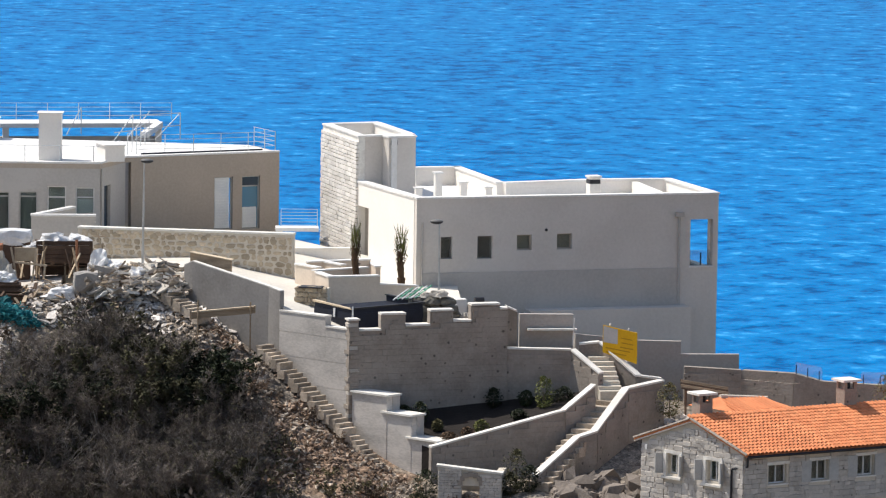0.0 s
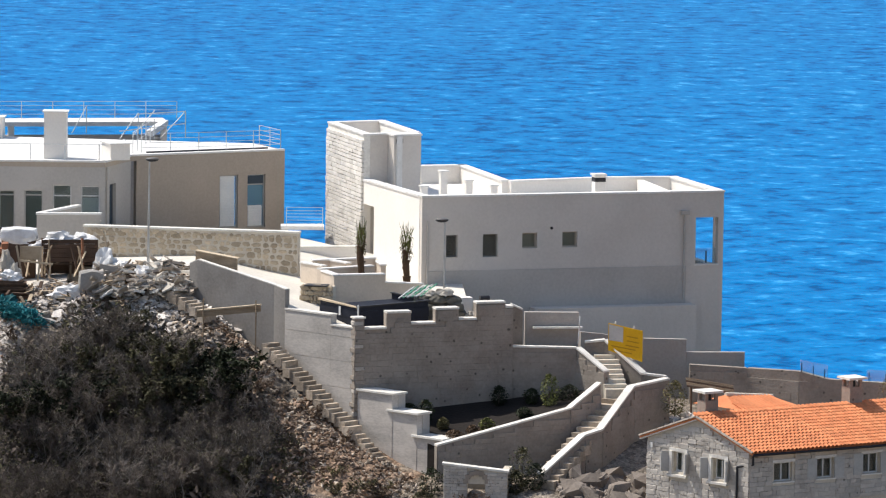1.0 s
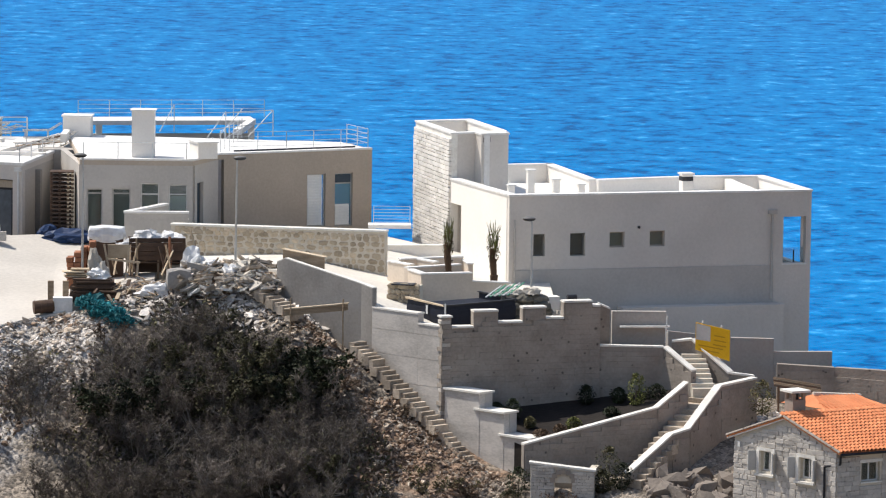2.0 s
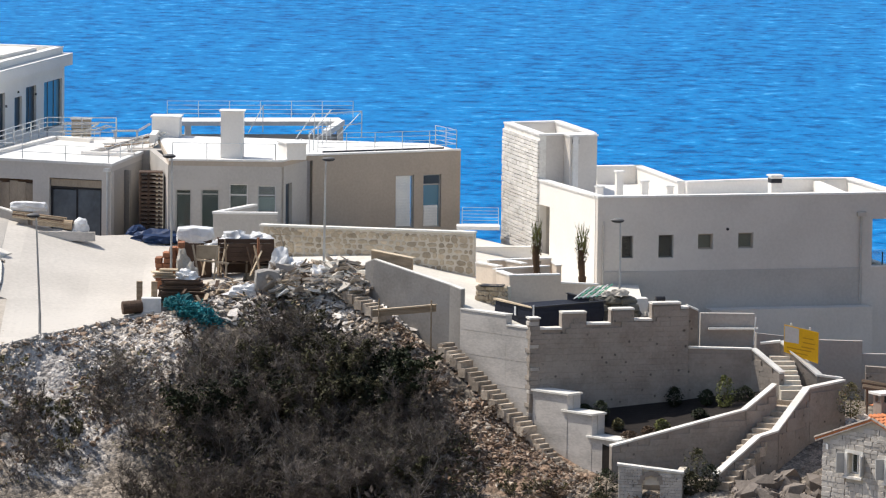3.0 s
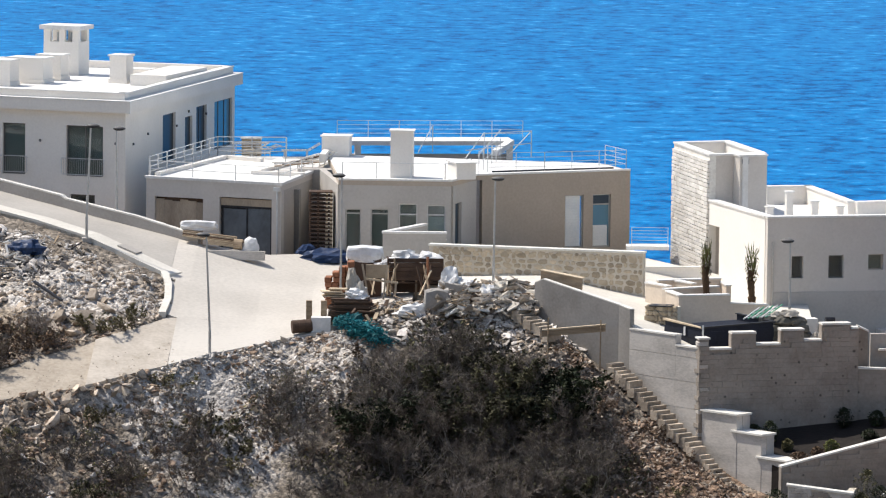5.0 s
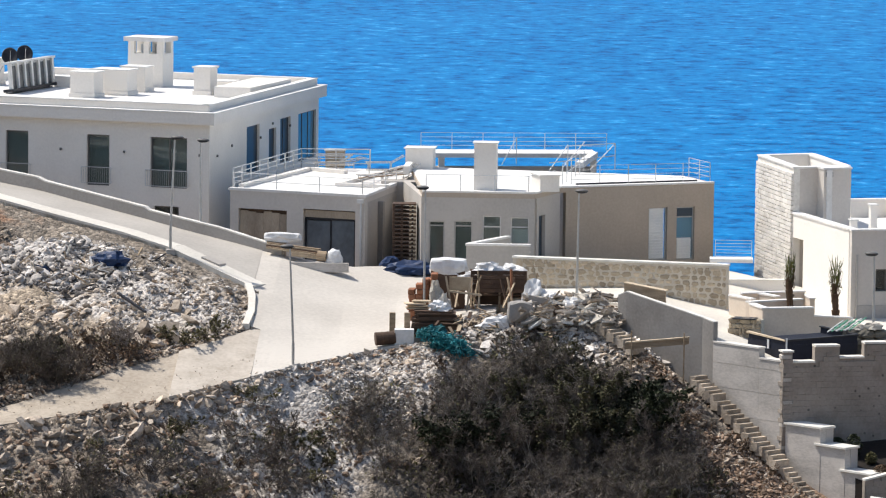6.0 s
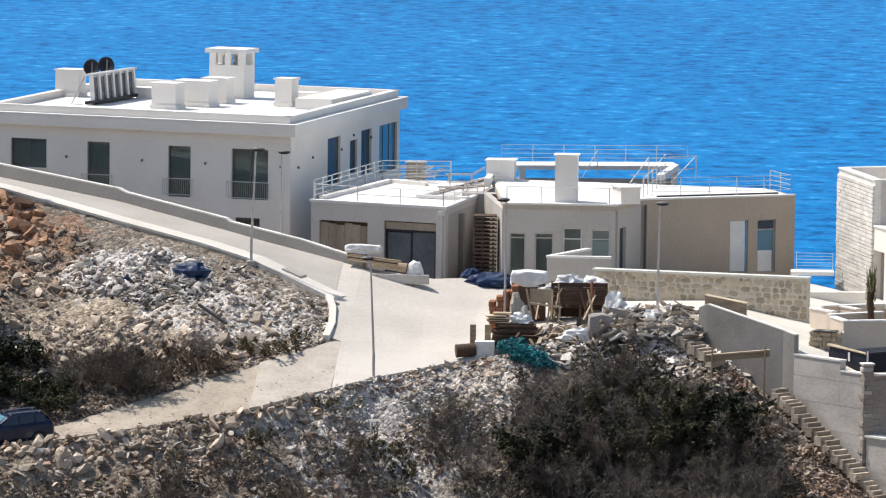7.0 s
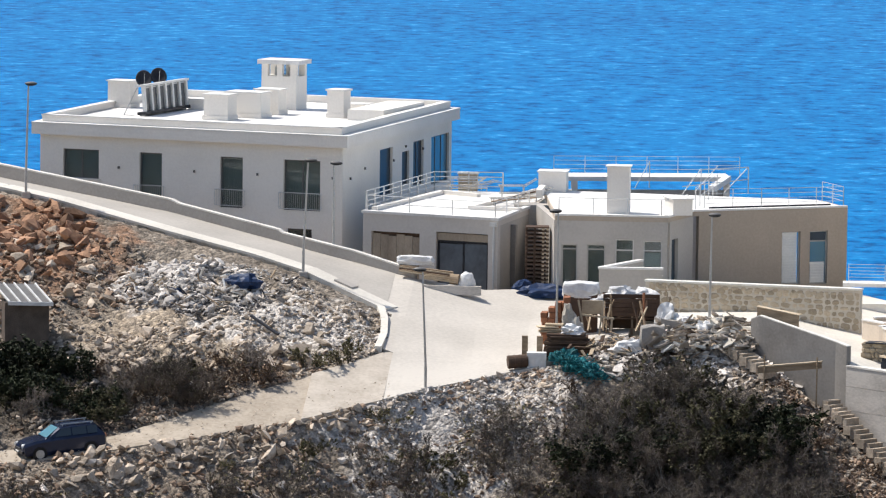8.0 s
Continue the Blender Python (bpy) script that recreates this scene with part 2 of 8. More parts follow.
GREEN_PAINT = mat("green_painted_metal", (0.16, 0.40, 0.27), (0.10, 0.28, 0.18), 0.6, 3, 20, 0.6, 0.1)
YELLOW = mat("yellow_board", (0.78, 0.45, 0.01), (0.70, 0.39, 0.008), 0.6, 1.5, 12, 0.5, 0.02)
SIGN_GREY = mat("grey_board_patch", (0.55, 0.53, 0.50), (0.48, 0.46, 0.43), 0.6, 2, 12, 0.5, 0.02)
SIGN_INK = mat("ochre_lettering", (0.50, 0.26, 0.01), (0.45, 0.23, 0.01), 0.7, 2, 12, 0.5, 0.02)
CAR_PAINT = mat("dark_blue_car_paint", (0.012, 0.022, 0.055), (0.010, 0.018, 0.045), 0.25, 2, 20, 0.4, 0.0, 0.3, 0.6)
TYRE = mat("tyre_rubber", (0.02, 0.02, 0.02), (0.014, 0.014, 0.014), 0.85, 4, 20, 0.5, 0.1)
BARK = mat("grey_bark", (0.14, 0.112, 0.09), (0.07, 0.055, 0.044), 0.9, 2, 18, 0.8, 0.3, per_object=0.2)
TWIG = mat("bare_twigs", (0.135, 0.108, 0.092), (0.046, 0.036, 0.031), 0.9, 1.2, 12, 0.9, 0.0, per_object=0.3)
TWIG_GREY = mat("grey_bare_twigs", (0.215, 0.182, 0.155), (0.08, 0.066, 0.056), 0.9, 1.2, 12, 0.9, 0.0, per_object=0.35)
BARK_PALE = mat("pale_bare_branches", (0.36, 0.33, 0.29), (0.20, 0.18, 0.155), 0.9, 2, 18, 0.8, 0.2)
LEAF_OLIVE = mat("olive_leaves", (0.082, 0.076, 0.035), (0.034, 0.032, 0.016), 0.8, 1.2, 12, 0.9, 0.0, per_object=0.3, per_island=0.35)
LEAF = mat("evergreen_leaves", (0.026, 0.034, 0.012), (0.009, 0.012, 0.005), 0.75, 1.2, 12, 0.9, 0.0, per_object=0.35, per_island=0.35)
LEAF_PALE = mat("dry_leaves", (0.17, 0.15, 0.065), (0.085, 0.075, 0.035), 0.8, 1.2, 12, 0.9, 0.0, per_object=0.3, per_island=0.35)
LEAF_RED = mat("rusty_leaves", (0.165, 0.105, 0.062), (0.085, 0.055, 0.035), 0.8, 1.2, 12, 0.9, 0.0, per_object=0.3, per_island=0.35)
PALM_LEAF = mat("palm_leaves", (0.17, 0.175, 0.045), (0.045, 0.055, 0.018), 0.7, 2, 12, 0.8, 0.0, per_island=0.3)
PALM_DRY = mat("bound_dry_fronds", (0.14, 0.085, 0.048), (0.06, 0.038, 0.024), 0.9, 2, 14, 0.8, 0.2)
SOLAR = mat("collector_glass", (0.10, 0.105, 0.11), (0.07, 0.072, 0.076), 0.25, 2, 20, 0.4, 0.0, 0.0, 0.5)
INNER = mat("interior_plaster", (0.35, 0.33, 0.30), (0.28, 0.26, 0.24), 0.9, 0.6, 9, 0.5, 0.1)
CURTAIN = mat("net_curtain", (0.22, 0.25, 0.23), (0.13, 0.155, 0.142), 0.9, 2.5, 9, 0.9, 0.1, stretch=(3, 3, 0.3))
BLIND = mat("pale_blind", (0.86, 0.86, 0.83), (0.76, 0.77, 0.76), 0.7, 1.5, 12, 0.6, 0.05)
GLASS = glass("window_glass", (0.62, 0.70, 0.68))
GLASS_DARK = glass("smoked_window_glass", (0.10, 0.13, 0.16), 0.12, 0.3)
GLASS_DARK.node_tree.nodes["Principled BSDF"].inputs["IOR"].default_value = 1.12
GLASS_RAIL = glass("balustrade_glass", (0.80, 0.90, 0.93), 0.02, 0.95)
# the sea mirrored in and seen through these panes is put into their tint
GLASS_SEA = glass("sea_tinted_glass", (0.13, 0.32, 0.44), 0.05, 0.3)


# sea: deep blue water, ripples at three sizes
SEA = bpy.data.materials.new("sea_water")
SEA.use_nodes = True
_n, _l = SEA.node_tree.nodes, SEA.node_tree.links
_b = _n["Principled BSDF"]
_b.inputs["Roughness"].default_value = 0.22
_b.inputs["IOR"].default_value = 1.04
_b.inputs["Specular IOR Level"].default_value = 0.06
_geo = _n.new("ShaderNodeNewGeometry")
_hs = []
for _k, (_sx, _sy, _det, _rough) in enumerate(((0.16, 0.15, 2, 0.5), (0.48, 0.36, 3, 0.6), (0.012, 0.007, 3, 0.5))):
    _mp = _n.new("ShaderNodeMapping")
    _mp.inputs["Scale"].default_value = (_sx, _sy, 1)
    _mp.inputs["Rotation"].default_value = (0, 0, radians((6, -7, 8)[_k]))
    _l.new(_geo.outputs["Position"], _mp.inputs["Vector"])
    _t = _n.new("ShaderNodeTexNoise")
    _t.inputs["Scale"].default_value, _t.inputs["Detail"].default_value, _t.inputs["Roughness"].default_value = 1.0, _det, _rough
    _l.new(_mp.outputs[0], _t.inputs["Vector"])
    _hs.append(_t)
# wave height: chop and ripples
_sum = _n.new("ShaderNodeMath")
_sum.operation = "MULTIPLY_ADD"
_sum.inputs[1].default_value = 0.7
_l.new(_hs[1].outputs[0], _sum.inputs[0])
_l.new(_hs[0].outputs[0], _sum.inputs[2])
_bp = _n.new("ShaderNodeBump")
_bp.inputs["Strength"].default_value, _bp.inputs["Distance"].default_value = 0.5, 1.2
_l.new(_sum.outputs[0], _bp.inputs["Height"])
_l.new(_bp.outputs[0], _b.inputs["Normal"])
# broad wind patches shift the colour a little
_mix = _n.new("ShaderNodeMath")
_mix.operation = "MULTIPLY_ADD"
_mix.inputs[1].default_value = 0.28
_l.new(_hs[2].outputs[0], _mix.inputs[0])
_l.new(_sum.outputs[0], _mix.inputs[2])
# ripple glints and dark wave faces are painted in: wave height picks the colour
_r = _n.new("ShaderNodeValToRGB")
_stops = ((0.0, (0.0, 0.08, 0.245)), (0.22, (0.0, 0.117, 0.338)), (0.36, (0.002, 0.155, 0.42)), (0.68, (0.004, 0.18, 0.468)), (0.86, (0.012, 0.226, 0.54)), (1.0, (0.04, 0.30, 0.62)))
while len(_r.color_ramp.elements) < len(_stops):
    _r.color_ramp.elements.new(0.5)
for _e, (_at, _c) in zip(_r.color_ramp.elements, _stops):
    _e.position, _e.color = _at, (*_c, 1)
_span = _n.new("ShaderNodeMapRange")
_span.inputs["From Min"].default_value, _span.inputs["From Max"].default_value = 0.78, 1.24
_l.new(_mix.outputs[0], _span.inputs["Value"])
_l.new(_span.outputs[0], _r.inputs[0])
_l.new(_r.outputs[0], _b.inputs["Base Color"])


# ------------------------------------------------------------------ building blocks
def thing(name, at, label, category, group="", kind=""):
    ob = new(name)
    ob.location = at
    ob.empty_display_size = 0.3
    return tagged(ob, label, category, group, kind)


def finish(name, bm, material, smooth=False):
    me = bpy.data.meshes.new(name)
    bmesh.ops.recalc_face_normals(bm, faces=bm.faces[:])
    bm.to_mesh(me)
    bm.free()
    me.materials.append(material)
    if smooth:
        for p in me.polygons:
            p.use_smooth = True
    return me


def part(name, bm, material, parent, label="", smooth=False):
    """One mesh, in world coordinates, under a thing (an Empty) or under another part."""
    ob = new(name, finish(name, bm, material, smooth))
    ob.parent = parent
    if parent and parent.type == "EMPTY":
        ob.matrix_parent_inverse = Matrix.Translation(-parent.location)
    return tagged(ob, label)


def solo(name, bm, material, label, category, group="", kind="", smooth=False):
    """A thing that is one mesh."""
    return tagged(new(name, finish(name, bm, material, smooth)), label, category, group, kind)


def piece(name, mesh, parent, m):
    """A piece on shared mesh data, at the world pose m."""
    ob = new(name, mesh)
    ob.parent = parent
    if parent.type == "EMPTY":
        ob.matrix_parent_inverse = Matrix.Translation(-parent.location)
    ob.matrix_basis = m
    return ob


def prism(bm, poly, low, high):
    """A closed prism over a plan; low and high: one height, or one for each corner."""
    n = len(poly)
    lo = [low] * n if isinstance(low, (int, float)) else low
    hi = [high] * n if isinstance(high, (int, float)) else high
    a = [bm.verts.new((p[0], p[1], z)) for p, z in zip(poly, lo)]
    b = [bm.verts.new((p[0], p[1], z)) for p, z in zip(poly, hi)]
    bm.faces.new(a[::-1])
    bm.faces.new(b)
    for i in range(n):
        j = (i + 1) % n
        bm.faces.new((a[i], a[j], b[j], b[i]))
    return bm


def box(bm, x, y, z, sx, sy, sz, turn=0.0):
    """A box with its base's middle at x, y, z, turned by degrees about z."""
    c, s = math.cos(radians(turn)), math.sin(radians(turn))
    poly = [(x + c * u - s * v, y + s * u + c * v) for u, v in ((-sx / 2, -sy / 2), (sx / 2, -sy / 2), (sx / 2, sy / 2), (-sx / 2, sy / 2))]
    return prism(bm, poly, z, z + sz)


def rod(bm, p, q, r, sides=6, r2=None):
    """A round bar from p to q."""
    p, q = Vector(p), Vector(q)
    d = (q - p).normalized()
    u = d.orthogonal().normalized()
    v = d.cross(u)
    rings = []
    for c, rad in ((p, r), (q, r if r2 is None else r2)):
        rings.append([bm.verts.new(c + rad * (math.cos(2 * math.pi * k / sides) * u + math.sin(2 * math.pi * k / sides) * v)) for k in range(sides)])
    for k in range(sides):
        j = (k + 1) % sides
        bm.faces.new((rings[0][k], rings[0][j], rings[1][j], rings[1][k]))
    bm.faces.new(rings[0][::-1])
    bm.faces.new(rings[1])
    return bm


def bars(segments, r, sides=5):
    bm = bmesh.new()
    for p, q in segments:
        rod(bm, p, q, r, sides)
    return bm


class Side:
    """A straight wall line from a to b in plan; inward is to its left when turn is 1, to its right when -1."""

    def __init__(self, a, b, turn=1):
        self.a, self.b = Vector(a[:2]), Vector(b[:2])
        self.d = (self.b - self.a).normalized()
        self.n = Vector((-self.d.y, self.d.x)) * turn
        self.length = (self.b - self.a).length

    def at(self, u, v=0.0):
        p = self.a + self.d * u + self.n * v
        return (p.x, p.y)

    def slab(self, bm, u0, u1, z0, z1, v0=0.0, v1=0.25):
        return prism(bm, [self.at(u0, v0), self.at(u1, v0), self.at(u1, v1), self.at(u0, v1)], z0, z1)

    def wall(self, z0, z1, thick=0.3, holes=(), v=0.0, u0=0.0, u1=None):
        """A wall in one piece, with openings (u0, u1, z0, z1) through it."""
        u1 = self.length if u1 is None else u1
        bm = bmesh.new()
        us = sorted({u0, u1, *[round(min(u1, max(u0, c)), 4) for h in holes for c in h[:2]]})
        zs = sorted({z0, z1, *[round(min(z1, max(z0, c)), 4) for h in holes for c in h[2:4]]})
        made = {}

        def vert(i, j, k):
            if (i, j, k) not in made:
                made[i, j, k] = bm.verts.new((*self.at(us[i], v + k * thick), zs[j]))
            return made[i, j, k]

        def solid(i, j):
            if not (0 <= i < len(us) - 1 and 0 <= j < len(zs) - 1):
                return False
            cu, cz = (us[i] + us[i + 1]) / 2, (zs[j] + zs[j + 1]) / 2
            return not any(h[0] < cu < h[1] and h[2] < cz < h[3] for h in holes)

        for i in range(len(us) - 1):
            for j in range(len(zs) - 1):
                if not solid(i, j):
                    continue
                for k in (0, 1):
                    bm.faces.new([vert(i, j, k), vert(i + 1, j, k), vert(i + 1, j + 1, k), vert(i, j + 1, k)])
                for (di, dj), (p, q) in (((-1, 0), ((i, j), (i, j + 1))), ((1, 0), ((i + 1, j), (i + 1, j + 1))), ((0, -1), ((i, j), (i + 1, j))), ((0, 1), ((i, j + 1), (i + 1, j + 1)))):
                    if not solid(i + di, j + dj):
                        bm.faces.new([vert(*p, 0), vert(*q, 0), vert(*q, 1), vert(*p, 1)])
        return bm


def window(house, side, u0, u1, z0, z1, deep=0.14, mullions=0, bar=0.0, frame=None, pane=None, behind=None, sill=0.0):
    """A window set into an opening: frame (four bars), panes, and what hangs behind them."""
    f = 0.06
    edges = [u0 + f] + [u0 + (u1 - u0) * (k + 1) / (mullions + 1) for k in range(mullions)] + [u1 - f]
    lights = []
    for a, b in zip(edges, edges[1:]):
        a, b = a + (f / 2 if a > u0 + f else 0), b - (f / 2 if b < u1 - f else 0)
        lights += [(a, b, z0 + f, bar - f / 2), (a, b, bar + f / 2, z1 - f)] if bar else [(a, b, z0 + f, z1 - f)]
    w = part("window", side.wall(z0, z1, 0.07, lights, deep, u0, u1), frame or FRAME, house)
    for a, b, c, d in lights:
        p = part("pane", side.slab(bmesh.new(), a - 0.01, b + 0.01, c - 0.01, d + 0.01, deep + 0.03, deep + 0.04), pane or GLASS, w)
        p.visible_shadow = False
    if behind:
        part("curtain", side.slab(bmesh.new(), u0 + 0.03, u1 - 0.03, z0 + 0.02, z1 - 0.02, deep + 0.16, deep + 0.18), behind, w)
    if sill:
        part("sill", side.slab(bmesh.new(), u0 - 0.08, u1 + 0.08, z0 - 0.06, z0 - 0.003, -sill, deep), COPING, w)
    return w


def railing(house, points, height=1.0, rails=3, every=1.4, r=0.022, name="railing", material=None):
    """A metal railing along points (x, y, z): posts, and rails as one piece each run."""
    material = material or RAIL
    base = None
    for (p, q) in zip(points, points[1:]):
        p, q = Vector(p), Vector(q)
        n = max(1, round((q - p).length / every))
        for k in range(rails):
            h = Vector((0, 0, height * (k + 1) / rails))
            run = part(name, bars([(p + h, q + h)], r * 0.8), material, house)
        for k in range(n + 1):
            c = p.lerp(q, k / n)
            part("post", bars([(c, c + Vector((0, 0, height)))], r * 1.25), material, run)
    return base


def unit_stone(name, material, seed, bevel=0.035):
    """A rough block of size one, centred, with worn edges."""
    rnd = random.Random(seed)
    bm = bmesh.new()
    bmesh.ops.create_cube(bm, size=1.0)
    bmesh.ops.bevel(bm, geom=bm.edges[:] + bm.verts[:], offset=bevel, segments=1, affect="EDGES")
    for v in bm.verts:
        v.co += Vector([rnd.uniform(-0.4, 0.4) * bevel for _ in range(3)])
    return finish(name, bm, material)


STONES = [unit_stone("stone", STONE, k, 0.012) for k in range(5)]
LIGHT_STONES = [unit_stone("stone", STONE_LIGHT, 40 + k, 0.09) for k in range(5)]
RUBBLES = [unit_stone("stone", RUBBLE_STONE, 20 + k, 0.26) for k in range(5)]


def courses(parent, side, u0, u1, z0, top, height=0.27, length=0.55, meshes=None, proud=0.035, seed=1, gap=0.005, limit=300):
    """Stone blocks laid in courses over the face of a wall; top: the height at u, by a function."""
    rnd = random.Random(seed)
    turn = math.atan2(side.d.y, side.d.x)
    meshes = meshes or STONES
    z, row, made = z0, 0, 0
    while True:
        h = height * rnd.uniform(0.75, 1.25)
        u = u0
        any_ = False
        while u < u1 - 0.08:
            w = min(length * rnd.uniform(0.4, 1.5), u1 - u)
            if u1 - u - w < 0.15:
                w = u1 - u
            if z + h <= min(top(u + 0.03), top(u + w - 0.03)) + 0.02:
                c = side.at(u + w / 2, -proud / 2 + 0.02 + rnd.uniform(-0.006, 0.006) * (1 if meshes is STONES else 2.5))
                piece("stone", rnd.choice(meshes), parent, Matrix.LocRotScale((c[0], c[1], z + h / 2), Euler((0, 0, turn)), (w - gap, proud + 0.08, h - gap)))
                made += 1
                any_ = True
            u += w
        z += h
        row += 1
        if not any_ and z > max(top(u0 + 0.03), top(u1 - 0.03), top((u0 + u1) / 2)) or row > 60 or made >= limit:
            return


# ------------------------------------------------------------------ ground
# Break lines of the hill, each a run of (x, y, z) from left to right, from the foot of the slope to the back of the plots.
FOOT = [(-45, 205, 17.2), (-32.5, 206.5, 17.4), (-23.3, 209, 17.4), (-14, 212.5, 17.0), (-6.7, 210, 15.3), (0.4, 209.5, 15.4), (7.4, 208.6, 15.5), (13.2, 206.5, 15.7), (20, 202, 14), (45, 200, 13)]
TRACK_LOW = [(-45, 206.5, 18.2), (-32.1, 209, 18.89), (-28.2, 210, 19.37), (-20.4, 213.5, 20.33), (-15.6, 217, 21.19), (-12.1, 219.6, 21.68), (-10.4, 219.5, 21.95), (-7.5, 219.5, 22.43), (-4.5, 220, 22.8), (-1.2, 219.6, 22.5), (1.8, 216.6, 20.7), (5.7, 213.4, 17.7), (7.5, 211.1, 16.4), (14, 208.0, 16.2), (20, 206, 15), (45, 206, 14)]
TRACK_HIGH = [(-45, 209.5, 18.7), (-33.2, 210.8, 19.09), (-28.7, 212, 19.58), (-23.6, 215.5, 20.97), (-19.7, 218.8, 21.87), (-17.7, 221, 22.3), (-14, 222.6, 22.05), (-11.6, 223, 22.1), (-9, 223, 22.6), (-8, 222.7, 22.85), (-1.2, 221, 22.6), (3, 218.5, 19.8), (5.7, 214.5, 17.8), (9, 212, 16.6), (14, 210.5, 16.5), (20, 209, 15.8), (45, 209, 15)]
KERB_LINE = [(-45, 238.6, 28.9), (-37.2, 236, 27.79), (-34.3, 234.7, 27.37), (-28.6, 232, 26.21), (-24.4, 230, 25.44), (-22.1, 228.8, 24.92), (-18.1, 226.5, 23.45), (-14, 227.5, 22.85), (-11.6, 227.5, 22.65), (-8, 227, 22.95), (0, 226, 22.6), (3, 224, 20.5), (10, 222, 19), (16, 219, 19.2), (20, 216.5, 18.3), (45, 216, 17)]
PARAPET_LINE = [(-45, 245.2, 28.9), (-38.1, 242, 27.77), (-29.3, 238, 26.64), (-20.3, 233.6, 24.91), (-17.2, 232, 24.35), (-14, 233, 23.75), (-10, 236, 23.5), (0, 235, 23.0), (10, 230, 20.5), (16, 227, 19), (23, 226, 18.6), (45, 225, 17.5)]


def line_at(line, x):
    xs = [p[0] for p in line]
    return float(np.interp(x, xs, [p[1] for p in line])), float(np.interp(x, xs, [p[2] for p in line]))


def ground_z(x, y):
    xs = max(-45.0, min(45.0, x))
    prof = [(-80, 49.0), (6, 48.2), (40, 30), (130, 2), (180, 2)]
    prof += [line_at(k, xs) for k in (FOOT, TRACK_LOW, TRACK_HIGH, KERB_LINE, PARAPET_LINE)]
    k = min(1.0, max(0.0, (xs - 12) / 11))
    prof += [(262 - 20 * k, 17 - 13 * k), (278, 10 - 30 * k), (330, -42), (420, -60)]
    return float(np.interp(y, [p[0] for p in prof], [p[1] for p in prof]))


def roughness(x, y):
    """How uneven the ground is: smooth on roads and plots, broken on the open slopes."""
    xs = max(-45.0, min(45.0, x))
    low, high, kerb = line_at(TRACK_LOW, xs)[0], line_at(TRACK_HIGH, xs)[0], line_at(KERB_LINE, xs)[0]
    slope_a = min(1.0, max(0.0, (low - y) / 1.6))
    slope_b = min(1.0, max(0.0, (y - high) / 1.2)) * min(1.0, max(0.0, (kerb - y) / 2.5)) if x < -17.6 else 0.0
    return max(slope_a, slope_b)


def ground_mesh():
    xs = sorted({*np.arange(-40, 30.01, 0.3).round(2), *np.arange(-400, 401, 25).astype(float), *np.arange(-60, 61, 4).astype(float)})
    ys = sorted({*np.arange(203, 240.01, 0.3).round(2), *np.arange(-80, 421, 20).astype(float), *np.arange(180, 290, 4).astype(float)})
    verts, faces = [], []
    for y in ys:
        for x in xs:
            r = roughness(x, y) if 190 < y < 245 else 0.3
            z = ground_z(x, y)
            p = Vector((x, y, 0))
            z += r * (0.55 * noise.noise(p * 0.35) + 0.30 * noise.noise(p * 0.9) + 0.16 * noise.noise(p * 2.3)) + (r - 0.3 > 0) * 0.05 * noise.noise(p * 5)
            verts.append((x, y, z - (0.12 if 190 < y < 245 and r < 0.05 else 0.0)))
    w = len(xs)
    for j in range(len(ys) - 1):
        for i in range(w - 1):
            a = j * w + i
            faces.append((a, a + 1, a + w + 1, a + w))
    me = bpy.data.meshes.new("ground")
    me.from_pydata(verts, [], faces)
    me.materials.append(SOIL)
    for p in me.polygons:
        p.use_smooth = True
    return me


tagged(new("ground", ground_mesh()), "stony sunlit hillside with dry brown soil", "ground", kind="structure")

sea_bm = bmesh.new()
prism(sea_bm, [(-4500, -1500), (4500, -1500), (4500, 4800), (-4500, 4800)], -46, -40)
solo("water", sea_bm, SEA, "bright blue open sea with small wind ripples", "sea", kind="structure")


def strip(name, near, far, cuts, material, label, category, rows=8, lift=0.0, skirt=0.3):
    """A paved strip between two lines, cut at the given x, with a real thickness."""
    verts, faces = [], []
    for x0, x1 in cuts:
        ya, za = line_at(near, x0)
        yb, zb = line_at(far, x1)
        for k in range(rows + 1):
            t = k / rows
            x = x0 + (x1 - x0) * t
            y = ya + (yb - ya) * t
            p = Vector((x, y, 0))
            verts.append((x, y, za + (zb - za) * t + lift + 0.03 * noise.noise(p * 0.4)))
    n, m = len(cuts), rows + 1
    for i in range(n - 1):
        for k in range(rows):
            a = i * m + k
            faces.append((a, a + m, a + m + 1, a + 1))
    base = len(verts)
    verts += [(x, y, z - skirt) for x, y, z in verts]
    for i in range(n - 1):
        for k in (0, rows):
            a = i * m + k
            faces.append((a, a + m, a + m + base, a + base))
    for i in (0, n - 1):
        for k in range(rows):
            a = i * m + k
            faces.append((a, a + 1, a + 1 + base, a + base))
    me = bpy.data.meshes.new(name)
    me.from_pydata(verts, [], faces)
    me.materials.append(material)
    bm = bmesh.new()
    bm.from_mesh(me)
    bmesh.ops.recalc_face_normals(bm, faces=bm.faces[:])
    bm.to_mesh(me)
    bm.free()
    return tagged(new(name, me), label, category, kind="structure")


def even(a, b, n):
    return [a + (b - a) * k / n for k in range(n + 1)]


